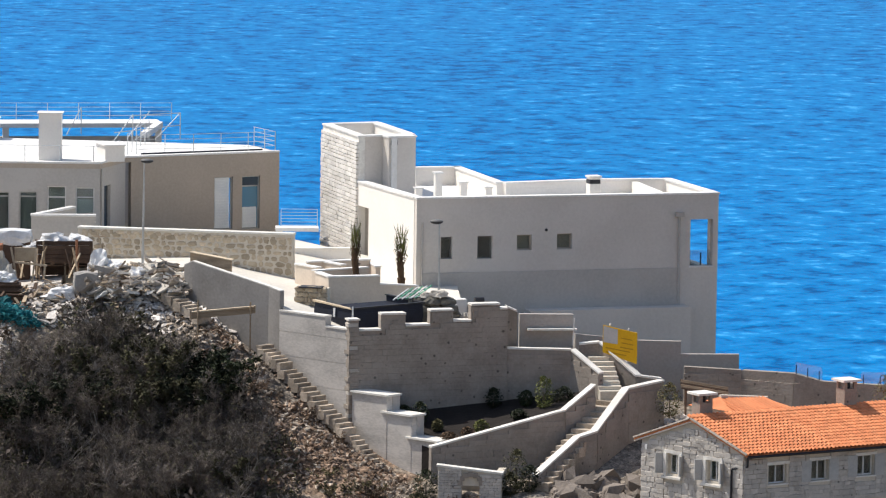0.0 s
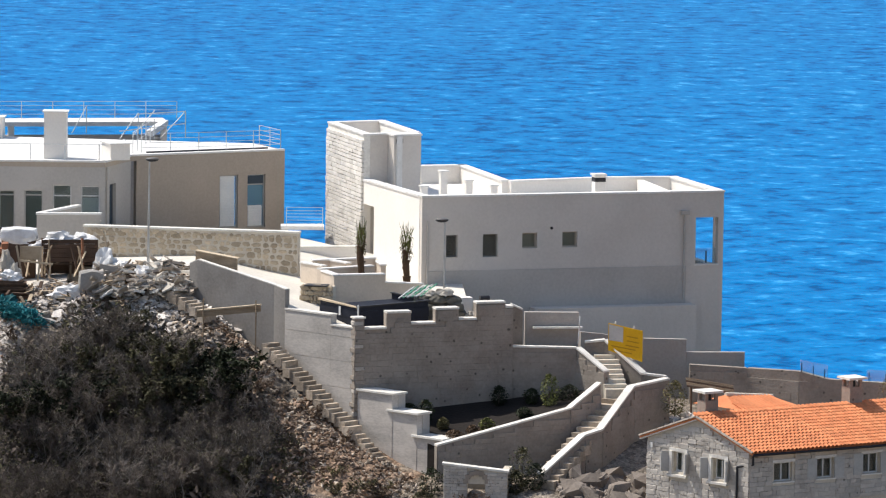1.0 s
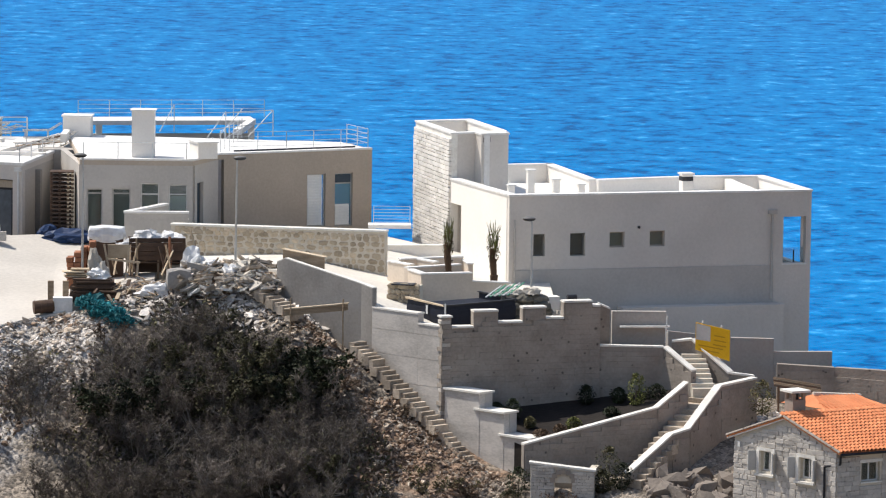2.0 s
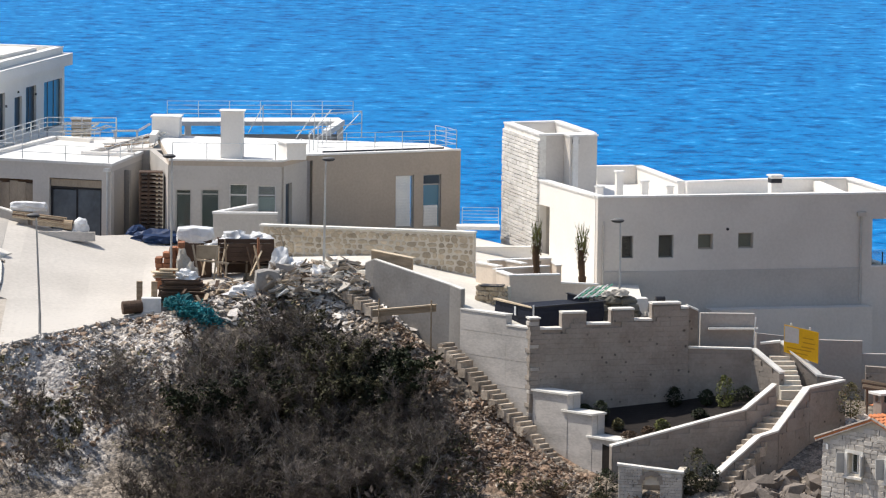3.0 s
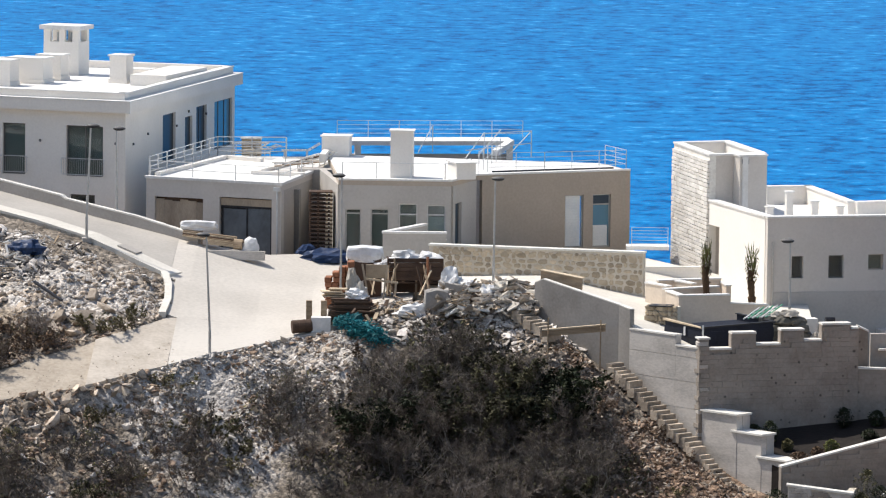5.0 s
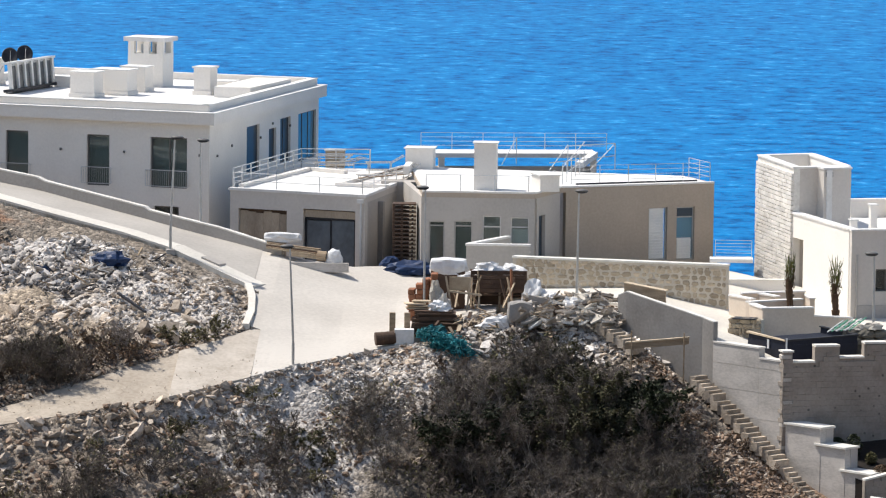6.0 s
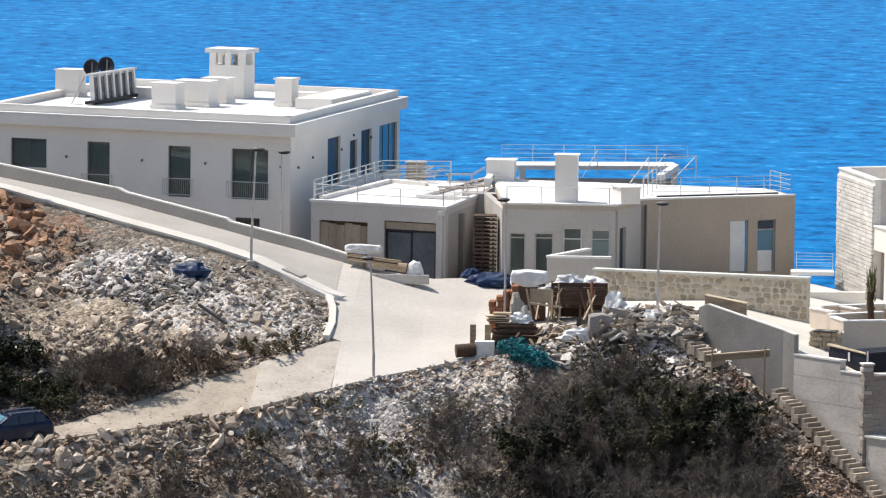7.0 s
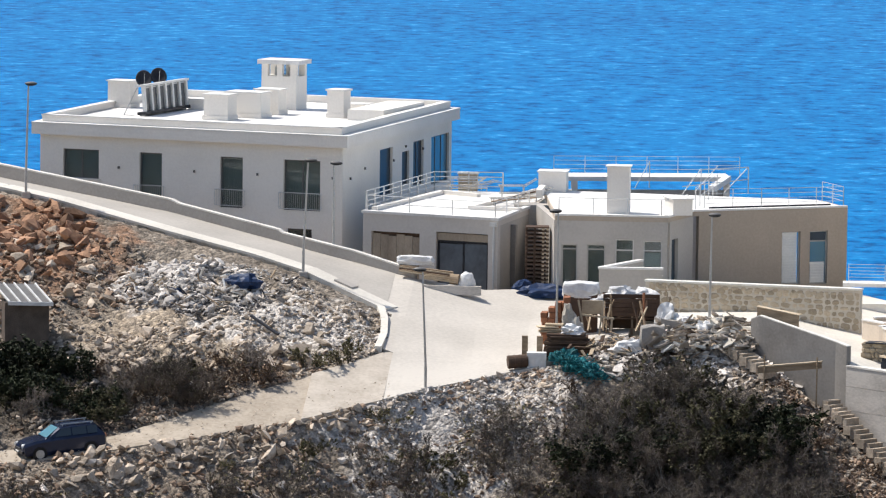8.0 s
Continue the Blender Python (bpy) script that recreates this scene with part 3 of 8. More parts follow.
# The concrete road that climbs past the large house, and the yard where it meets the track.
strip("road", KERB_LINE, PARAPET_LINE, [(x, x) for x in even(-44.9, -18.1, 40)], ROAD_GREY, "pale concrete road climbing past the white house", "road", lift=0.03)
YARD_NEAR = [(-18.1, 226.4, 23.4), (-17.75, 221.2, 22.3), (-17.3, 215.9, 20.85), (-16.6, 216.3, 21.0), (-15.6, 217, 21.19), (-12.1, 219.6, 21.68), (-10.9, 219.6, 21.9), (-9, 222.5, 22.7), (-7, 223, 23.0)]
YARD_FAR = [(-18.1, 232.4, 24.5), (-17.2, 232, 24.35), (-14, 233, 23.75), (-10, 237, 23.5), (-7, 236, 23.4)]
YARD_MID = [(-18.1, 226.4, 23.4), (-17.75, 221.3, 22.38), (-17.3, 221.1, 22.25), (-16, 221.5, 22.15), (-14, 222.6, 22.1), (-11.6, 223, 22.15), (-9, 223.5, 22.8), (-7, 224, 23.05)]
strip("road", YARD_MID, YARD_FAR, [(x, x) for x in sorted({*even(-18.1, -7.0, 24), -17.75, -17.3})], ROAD, "pale concrete yard in front of the garages", "road", rows=12, lift=0.035)
strip("road", YARD_NEAR, YARD_MID, [(x, x) for x in even(-17.3, -7.0, 24)], ROAD, "pale concrete apron at the yard's edge", "road", rows=6, lift=0.035)
strip("road", TRACK_LOW, TRACK_HIGH, [(x, x) for x in even(-20.6, -17.3, 8)], ROAD_DUSTY, "cracked concrete where the track meets the yard", "road", rows=6, lift=0.0)
strip("road", TRACK_LOW, TRACK_HIGH, [(x, x) for x in even(-44.9, -20.6, 40)], DIRT, "dusty dirt track running down the slope", "track", lift=-0.07)


# ------------------------------------------------------------------ the white house by the road
def roof_block(parent, x, y, z, sx, sy, h, turn=-18, cap=0.06, name="vent_block", foot=True, material=None):
    """A plastered roof block with a plinth and a thin cap slab."""
    m = material or PLASTER
    bm = bmesh.new()
    if foot:
        box(bm, x, y, z, sx + 0.12, sy + 0.12, 0.22, turn)
    box(bm, x, y, z + (0.215 if foot else 0), sx, sy, h - (0.215 if foot else 0), turn)
    b = part(name, bm, m, parent)
    part("cap", box(bmesh.new(), x, y, z + h - 0.003, sx + 0.14, sy + 0.14, cap, turn), ROOF_WHITE, b)
    return b


def big_house():
    z_roof, low = 30.05, 14.0
    c, l, r = Vector((-21.25, 242.0)), Vector((-37.39, 247.42)), Vector((-17.1, 261.3))
    back = l + (r - c)
    h = thing("house", (c.x, c.y, low), "large white plastered house with a flat roof beside the road", "house")
    inset = 0.35
    d1, d2 = (l - c).normalized(), (r - c).normalized()
    ci, li, ri, bi = c + (d1 + d2) * inset, l + (-d1 + d2) * inset, r + (d1 - d2) * inset, back - (d1 + d2) * inset
    front, right = Side(ci, li, -1), Side(ci, ri, 1)
    left, rear = Side(li, bi, -1), Side(ri, bi, 1)
    fw = [(13.1, 15.06, 27.38, 28.81, 1), (9.66, 10.88, 26.3, 28.8, 0), (5.3, 6.51, 26.3, 28.78, 0), (1.18, 3.12, 26.34, 28.79, 1)]
    rw = [(6.2, 8.4, 26.55, 28.9, 0), (10.05, 11.35, 26.8, 28.5, 0), (12.05, 13.9, 26.6, 28.86, 1), (15.3, 18.6, 26.4, 28.86, 2)]
    part("wall", front.wall(low, 29.5, 0.3, [w[:4] for w in fw] + [(1.6, 2.9, 25.0, 25.45)]), PLASTER, h)
    part("wall", right.wall(low, 29.5, 0.3, [w[:4] for w in rw], u0=0.3), PLASTER, h)
    part("wall", left.wall(low, 29.5, 0.3, u0=0.3), PLASTER_DARKER, h)
    part("wall", rear.wall(low, 29.5, 0.3, u0=0.3, u1=rear.length - 0.3), PLASTER_DARKER, h)
    part("floor", prism(bmesh.new(), [front.at(0.3, 0.3), front.at(front.length - 0.3, 0.3), rear.at(rear.length - 0.3, 0.3), rear.at(0.3, 0.3)], 26.0, 26.25), INNER, h)
    for w in fw:
        window(h, front, *w[:4], mullions=w[4], behind=CURTAIN, deep=0.12)
    window(h, front, 1.6, 2.9, 25.0, 25.45, deep=0.1)
    for w in rw:
        window(h, right, *w[:4], mullions=w[4], behind=CURTAIN, deep=0.12, pane=GLASS_SEA if w[0] > 14 else GLASS_DARK)
    part("sill", front.slab(bmesh.new(), 13.0, 15.16, 27.30, 27.375, -0.06, 0.12), COPING, h)
    # low balcony rails in front of the tall windows
    for a, b in ((9.5, 11.14), (5.16, 6.74), (1.08, 3.32)):
        seg = [((*front.at(a, -0.12), z), (*front.at(b, -0.12), z)) for z in (26.42, 27.2)]
        seg += [((*front.at(u, -0.12), 26.42), (*front.at(u, -0.12), 27.2)) for u in (a, b)]
        seg += [((*front.at(u, -0.12), z), (*front.at(u, 0.02), z)) for u in (a, b) for z in (26.5, 27.15)]
        rail = part("balcony_rail", bars(seg, 0.022), RAIL, h)
        for k in range(round((b - a) / 0.11) + 1):
            u = a + (b - a) * k / round((b - a) / 0.11)
            part("baluster", bars([((*front.at(u, -0.12), 26.42), (*front.at(u, -0.12), 27.2))], 0.008, 4), METAL, rail)
    # wall lamps
    for s, u, z in ((front, 12.0, 28.0), (front, 7.9, 28.0), (front, 4.5, 28.0), (front, 0.5, 28.0), (right, 3.6, 28.2), (right, 1.2, 27.9), (right, 8.5, 28.2), (right, 13.7, 28.4), (right, 10.6, 28.75)):
        part("wall_lamp", s.slab(bmesh.new(), u - 0.04, u + 0.04, z - 0.06, z + 0.06, -0.08, 0.01), FRAME, h)
    # cornice slab, its upstand and the screed inside
    part("cornice", prism(bmesh.new(), [c, r, back, l], 29.5, z_roof), PLASTER, h)
    part("coping", prism(bmesh.new(), [c - (d1 + d2) * 0.02, r + (d2 - d1) * 0.02, back + (d1 + d2) * 0.02, l + (d1 - d2) * 0.02], z_roof - 0.01, z_roof + 0.05), ROOF_WHITE, h)
    k = 0.42
    for a, b in (((c, d1, d2), (l, -d1, d2)), ((c, d1, d2), (r, d1, -d2)), ((l, -d1, d2), (back, -d1, -d2)), ((r, d1, -d2), (back, -d1, -d2))):
        pa, pb = a[0] + (a[1] + a[2]) * k, b[0] + (b[1] + b[2]) * k
        s = Side(pa, pb, 1)
        mid = (c + back) / 2
        if (mid - pa).dot(s.n) < 0:
            s = Side(pa, pb, -1)
        part("parapet", s.slab(bmesh.new(), 0, s.length, z_roof + 0.04, z_roof + 0.36, 0, 0.3), PLASTER, h)
        part("coping", s.slab(bmesh.new(), -0.03, s.length + 0.03, z_roof + 0.357, z_roof + 0.41, -0.04, 0.34), ROOF_WHITE, h)
    zr = z_roof + 0.05
    roof_block(h, -34.2, 257.6, zr, 1.25, 1.0, 1.35)
    roof_block(h, -28.4, 250.7, zr, 1.3, 1.1, 1.25)
    roof_block(h, -27.2, 252.6, zr, 1.9, 1.2, 1.25)
    roof_block(h, -26.3, 254.8, zr, 1.3, 1.0, 1.25)
    roof_block(h, -22.7, 253.4, zr, 0.9, 0.9, 1.35, cap=0.09)
    roof_block(h, -22.0, 256.5, zr, 1.2, 0.9, 0.45, foot=False)
    roof_block(h, -30.2, 257.3, zr, 0.9, 0.9, 0.5, foot=False)
    # the flat hatch by the edge
    part("roof_hatch", box(bmesh.new(), -20.4, 254.6, zr, 1.9, 6.5, 0.55, -14), PLASTER, h)
    # the tall chimney, with open sides under its slab
    x, y, t = -26.0, 258.6, -18
    ch = part("chimney", box(bmesh.new(), x, y, zr, 1.95, 1.35, 1.7, t), PLASTER, h)
    ca, sa = math.cos(radians(t)), math.sin(radians(t))
    for u in (-0.8, 0.04, 0.8):
        for v in (-0.54, 0.54):
            part("pier", box(bmesh.new(), x + ca * u - sa * v, y + sa * u + ca * v, zr + 1.69, 0.34 if u != 0.04 else 0.3, 0.26, 0.64, t), PLASTER, ch)
    part("cap", box(bmesh.new(), x, y, zr + 2.32, 2.3, 1.7, 0.22, t), ROOF_WHITE, ch)
    for u in (-0.35, 0.42):
        part("flue", rod(bmesh.new(), (x + ca * u, y + sa * u, zr + 1.6), (x + ca * u, y + sa * u, zr + 2.15), 0.17, 8), METAL, ch)
    return h


big_house()


def solar_collector():
    """A row of six collector tubes boxes on a raking frame."""
    a, b = Vector((-32.25, 251.9)), Vector((-30.75, 256.9))
    s = Side(a, b, 1)
    z = 30.15
    t = thing("solar_collector", (*s.at(s.length / 2, 0), z), "row of six grey solar collector panels on a steel frame", "solar panel")
    n = 6
    w = s.length / n

    def raked(u0, u1, f0, f1, lift, thick):
        bm = bmesh.new()
        vs = []
        for u in (u0, u1):
            for f in (f0, f1):
                for q in (0, thick):
                    v = 0.15 + 0.12 * f + (q + lift) * -0.97
                    vs.append(bm.verts.new((*s.at(u, v), z + 0.1 + 1.42 * f + (q + lift) * 0.1)))
        for f in ((0, 1, 3, 2), (4, 6, 7, 5), (0, 4, 5, 1), (2, 3, 7, 6), (0, 2, 6, 4), (1, 5, 7, 3)):
            bm.faces.new([vs[i] for i in f])
        return bm

    for k in range(n):
        p = part("panel", raked(k * w + 0.06, (k + 1) * w - 0.06, 0.05, 0.95, 0, 0.05), SOLAR, t)
        part("header_pipe", raked(k * w + 0.12, (k + 1) * w - 0.12, 0.86, 0.91, 0.05, 0.03), METAL, p)
    for k in range(n + 1):
        part("frame_bar", raked(k * w - 0.10, k * w + 0.10, 0, 1, 0, 0.16), PVC, t)
    part("top_rail", raked(-0.16, s.length + 0.16, 0.93, 1.0, -0.3, 0.54), PVC, t)
    part("bottom_rail", raked(-0.16, s.length + 0.16, -0.06, 0.05, -0.3, 0.54), DARK, t)
    for u in (0.1, s.length / 2, s.length - 0.1):
        bm = rod(bmesh.new(), (*s.at(u, 0.5), z + 1.5), (*s.at(u, 1.3), z - 0.06), 0.03)
        rod(bm, (*s.at(u, 0.1), z + 0.3), (*s.at(u, 0.1), z - 0.06), 0.03)
        rod(bm, (*s.at(u, 0.1), z - 0.05), (*s.at(u, 1.3), z - 0.05), 0.03)
        part("stand", bm, METAL, t)


solar_collector()


def dish(x, y, z, turn):
    """A satellite dish on a short mast, its back to the hill."""
    t = thing("satellite_dish", (x, y, z), "dark satellite dish on a short roof mast", "satellite dish", group="roof dishes")
    bm = bmesh.new()
    rings = []
    m = pose(x, y, z + 2.05, 62, 0, turn)
    for k in range(6):
        r = 0.42 * k / 5
        rings.append([bm.verts.new(m @ Vector((r * math.cos(a), 1.12 * r * math.sin(a), 0.5 * r * r))) for a in [2 * math.pi * j / 20 for j in range(20)]] if k else [bm.verts.new(m @ Vector((0, 0, 0)))])
    for j in range(20):
        bm.faces.new((rings[0][0], rings[1][j], rings[1][(j + 1) % 20]))
        for k in range(1, 5):
            bm.faces.new((rings[k][j], rings[k + 1][j], rings[k + 1][(j + 1) % 20], rings[k][(j + 1) % 20]))
    ob = part("reflector", bm, DARK, t, smooth=True)
    mod = ob.modifiers.new("thick", "SOLIDIFY")
    mod.thickness = 0.02
    part("mast", bars([((x, y, 30.05), (x, y, z + 2.0))], 0.035), METAL, t)
    f = m @ Vector((0, 0.1, 0.55))
    part("feed_arm", bars([(m @ Vector((0, -0.4, 0.08)), f)], 0.015), METAL, t)
    part("feed", bars([(f, m @ Vector((0, 0.1, 0.68)))], 0.05), DARK, t)


dish(-32.75, 254.6, 29.72, 12)
dish(-32.1, 255.4, 29.8, 14)


# ------------------------------------------------------------------ the long low house with the garages
def low_house():
    zg, zr = 26.76, 27.2
    h = thing("house", (-8, 238, 21), "low taupe and grey flat-roofed house under construction, with garages", "house")
    # garage block
    g0, g1, g2 = (-20.17, 238.63), (-13.6, 236.0), (-12.37, 242.9)
    front = Side(g0, g1, 1)
    side = Side(g1, g2, 1)
    doors = [(0.45, 3.0, 22.5, 25.9), (3.86, 6.58, 22.5, 26.05)]
    part("wall", front.wall(14.0, zg - 0.3, 0.3, doors), PLASTER_DARKER, h)
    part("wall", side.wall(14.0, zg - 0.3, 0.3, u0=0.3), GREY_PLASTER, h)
    back_l = (g0[0] + 2.4, g0[1] + 12)
    back_r = (g2[0] + 0.6, g2[1] + 7)
    part("roof", prism(bmesh.new(), [g0, g1, g2, back_r, back_l], zg - 0.3, zg - 0.02), PLASTER_DARKER, h)
    part("roof_screed", prism(bmesh.new(), [front.at(0.22, 0.22), front.at(front.length - 0.22, 0.22), (g2[0] - 0.25, g2[1]), back_r, (back_l[0] + 0.3, back_l[1])], zg - 0.03, zg + 0.02), ROOF_WHITE, h)
    part("coping", front.slab(bmesh.new(), -0.06, front.length + 0.06, zg - 0.025, zg + 0.1, -0.06, 0.22), ROOF_WHITE, h)
    part("coping", side.slab(bmesh.new(), 0.225, side.length, zg - 0.025, zg + 0.1, -0.06, 0.22), ROOF_WHITE, h)
    part("wall", Side(g0, back_l, -1).wall(14.0, zg - 0.3, 0.3, u0=0.3), GREY_PLASTER, h)
    # boarded garage opening
    b = part("board_panel", front.slab(bmesh.new(), 0.46, 2.99, 22.5, 25.88, 0.2, 0.25), WOOD_DARK, h)
    for k in range(6):
        u = 0.47 + k * 0.42
        part("board", front.slab(bmesh.new(), u, u + 0.41, 22.5, 25.8 - 0.05 * (k % 3), 0.12 + 0.01 * (k % 2), 0.198), SHEATHING, b)
    # the dark garage opening: raw lintel above, grey film stretched over half of it
    part("lintel", front.slab(bmesh.new(), 3.9, 6.55, 25.66, 26.0, 0.1, 0.28), SHEATHING, h)
    part("inner_wall", front.slab(bmesh.new(), 0.35, 6.8, 22.0, 26.3, 2.6, 2.8), INNER, h)
    part("door_frame", front.wall(22.5, 25.65, 0.08, [(3.98, 5.2, 22.5, 25.55), (5.28, 6.46, 22.5, 25.55)], 0.14, 3.9, 6.55), DARK, h)
    part("film_sheet", front.slab(bmesh.new(), 5.29, 6.45, 22.5, 25.54, 0.17, 0.18), FILM, h)
    part("film_sheet", front.slab(bmesh.new(), 3.99, 5.19, 22.5, 25.5, 0.18, 0.2), FILM, h)
    # downpipe with its hopper
    p = part("downpipe", bars([((*front.at(6.9, -0.07), 22.5), (*front.at(6.9, -0.07), zg - 0.25))], 0.05, 8), RAIL, h)
    part("hopper", front.slab(bmesh.new(), 6.72, 7.04, zg - 0.3, zg - 0.12, -0.16, -0.002), PVC, p)
    # middle block: front, the short return, and the long taupe wall
    m0, m1, m2, m3 = (-10.85, 234.55), (-5.6, 234.5), (-4.48, 237.7), (2.8, 241.3)
    mid, ret, far = Side(m0, m1, 1), Side(m1, m2, 1), Side(m2, m3, 1)
    mw = [(0.33, 1.06, 23.2, 25.84), (1.51, 2.36, 23.2, 25.86), (2.82, 3.69, 24.5, 26.12), (4.13, 5.0, 24.5, 26.07)]
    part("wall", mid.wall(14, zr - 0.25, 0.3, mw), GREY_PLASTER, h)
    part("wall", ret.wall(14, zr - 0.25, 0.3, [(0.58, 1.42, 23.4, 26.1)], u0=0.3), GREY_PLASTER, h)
    fw = [(4.67, 5.65, 23.58, 26.09), (6.15, 7.1, 23.55, 26.09)]
    part("wall", far.wall(14, zr - 0.25, 0.3, fw, u0=0.3), TAUPE, h)
    part("wall", Side(m0, (-12.1, 242), -1).wall(14, zr - 0.25, 0.3, u0=0.3), GREY_PLASTER, h)
    for i, w in enumerate(mw):
        window(h, mid, *w, mullions=0, bar=25.6 if i > 1 else 25.62, deep=0.15, behind=CURTAIN if i < 3 else None, frame=PVC if i > 1 else SHUTTER, sill=0.05)
    part("blind", mid.slab(bmesh.new(), 4.2, 4.95, 24.85, 25.5, 0.30, 0.32), BLIND, h)
    window(h, ret, 0.58, 1.42, 23.4, 26.1, deep=0.15, pane=GLASS_DARK)
    window(h, far, *fw[0], deep=0.13, frame=SHUTTER, pane=GLASS_RAIL)
    window(h, far, *fw[1], deep=0.13, frame=SHUTTER, pane=GLASS_SEA, bar=25.6)
    part("blind_box", far.slab(bmesh.new(), fw[1][0] + 0.07, fw[1][1] - 0.07, 25.64, 26.02, 0.10, 0.125), GLASS_DARK, h)
    # slatted shutters over the two tall windows: one closed, one drawn halfway up
    for (a, b, c, d), top in ((fw[0], 26.03), (fw[1], 24.6)):
        bl = part("shutter", far.slab(bmesh.new(), a + 0.06, b - 0.14, c + 0.06, top, 0.125, 0.128), BLIND, h)
        z = c + 0.07
        while z < top - 0.08:
            part("slat", far.slab(bmesh.new(), a + 0.065, b - 0.145, z, z + 0.1, 0.075 if top < 25 or z < 24.9 else 0.1, 0.122), BLIND, bl)
            z += 0.135
    # rear wall and the roof
    r0, r1 = (-12.0, 247), (1.6, 244.5)
    part("wall", Side(m3, r1, 1).wall(14, zr - 0.25, 0.3, u0=0.3), TAUPE, h)
    part("roof", prism(bmesh.new(), [m0, m1, m2, m3, r1, r0], zr - 0.25, zr - 0.02), TAUPE, h)
    part("roof_screed", prism(bmesh.new(), [mid.at(0.1, 0.2), mid.at(mid.length, 0.2), ret.at(ret.length, 0.2), far.at(far.length - 0.25, 0.2), (r1[0] - 0.25, r1[1] - 0.1), r0], zr - 0.03, zr + 0.02), ROOF_WHITE, h)
    for s in (mid, ret, far):
        part("coping", s.slab(bmesh.new(), 0.005, s.length - 0.005, zr - 0.025, zr + 0.06, -0.04, 0.2), ROOF_WHITE, h)
    part("gravel_stop", far.slab(bmesh.new(), 1.2, 7.6, zr + 0.02, zr + 0.09, 0.75, 0.85), DARK, h)
    roof_block(h, -7.95, 236.0, zr, 1.05, 0.9, 2.2, turn=-2, foot=False, name="chimney")
    roof_block(h, -11.5, 246.3, zr - 0.05, 1.35, 1.1, 1.05, turn=-4, foot=False)
    roof_block(h, -5.15, 236.0, zr, 0.95, 1.3, 0.75, turn=20, foot=False)
    # pergola beam beyond the roof, on its end piers
    pa, pb = Vector((-11.0, 251.0)), Vector((-2.9, 252.2))
    s = Side(pa, pb, 1)
    pg = part("pergola_beam", s.slab(bmesh.new(), 0, s.length, zr + 0.12, zr + 0.34, 0, 2.2), ROOF_WHITE, h)
    for u in (0.2, s.length - 0.35):
        part("pier", s.slab(bmesh.new(), u, u + 0.3, 12, zr + 0.12, 0.1, 0.4), PLASTER, pg)
    part("coping", Side((-2.9, 252.2), (-3.6, 246), -1).slab(bmesh.new(), 0.02, 6.0, zr + 0.14, zr + 0.42, 0, 0.35), ROOF_WHITE, pg)
    part("parapet", Side((-12.2, 243.2), (-12.0, 250.5), -1).slab(bmesh.new(), 0, 7.2, zr - 0.02, zr + 0.38, 0, 0.3), PLASTER, h)
    part("wall", Side((-12.0, 250.6), (-3.0, 251.9), 1).slab(bmesh.new(), 0, 9.0, 14, zr - 0.35, 0.6, 0.9), GREY_PLASTER, h)
    part("wall", prism(bmesh.new(), [(-13.2, 242.4), (-11.3, 242.2), (-11.3, 243.4), (-13.2, 243.6)], 14, zr - 0.28), GREY_PLASTER, h)
    for p, q in (((-15.2, 240.8), (-12.5, 250.3)), ((-19.7, 239.4), (-17.1, 248.6)), ((-17.1, 248.6), (-15.2, 247.2)), ((-15.2, 240.8), (-12.75, 240.2))):
        s = Side(p, q, 1)
        part("roof_upstand", s.slab(bmesh.new(), 0, s.length, zg, zg + 0.2, -0.14, 0.14), PLASTER, h)
    # railings: along the terrace, over the garage, on the taupe roof
    railing(h, [(-20.05, 239.0, zg + 0.02), (-17.6, 250.2, zg + 0.02), (-14.2, 250.4, zg + 0.02)], 0.95, 4, 1.5, 0.03)
    railing(h, [(-20.0, 238.9, zg + 0.05), (-13.75, 236.4, zg + 0.05), (-12.5, 243, zg + 0.05)], 0.75, 2, 2.0, 0.02)
    railing(h, [(-10.7, 235.1, zr + 0.02), (-5.9, 234.9, zr + 0.02), (-4.75, 237.9, zr + 0.02)], 0.75, 1, 1.7, 0.02)
    railing(h, [(-4.0, 239.2, zr + 0.02), (-1.3, 240.0, zr + 0.02), (2.6, 241.8, zr + 0.02), (1.6, 244.2, zr + 0.02)], 0.9, 4, 1.6, 0.015)
    railing(h, [(-11.8, 253.0, zr + 0.34), (-2.5, 254.2, zr + 0.34)], 0.85, 4, 1.6, 0.014)
    railing(h, [(-4.4, 238.6, zr + 0.02), (-3.5, 246, zr + 0.02)], 1.0, 2, 1.6, 0.02)
    st = [((-5.2, 246, zr), (-4.3, 246.5, zr + 1.25)), ((-3.2, 247, zr), (-2.0, 247.2, zr + 1.3)), ((-2.0, 247.2, zr), (-2.0, 247.2, zr + 1.3)), ((-4.3, 246.5, zr), (-4.3, 246.5, zr + 1.25))]
    st += [((-7.6, 249.0, zr), (-6.9, 249.4, zr + 1.3)), ((-6.9, 249.4, zr), (-6.9, 249.4, zr + 1.3)), ((-4.6, 247.4, zr), (-3.5, 247.8, zr + 1.3)), ((-5.2, 246.0, zr + 0.4), (-2.0, 247.2, zr + 0.7)), ((-4.3, 246.5, zr + 1.2), (-2.0, 247.2, zr + 1.3))]
    for run in st:
        part("stair_rail", bars([run], 0.025), RAIL, h)
    # low terrace walls in front of the middle block
    w = Side((-8.6, 230.0), (-5.7, 230.1), 1)
    part("terrace_wall", w.slab(bmesh.new(), 0, w.length, 22, 25.2, 0, 0.22), GREY_PLASTER, h)
    part("coping", w.slab(bmesh.new(), -0.04, w.length + 0.04, 25.197, 25.29, -0.04, 0.26), ROOF_WHITE, h)
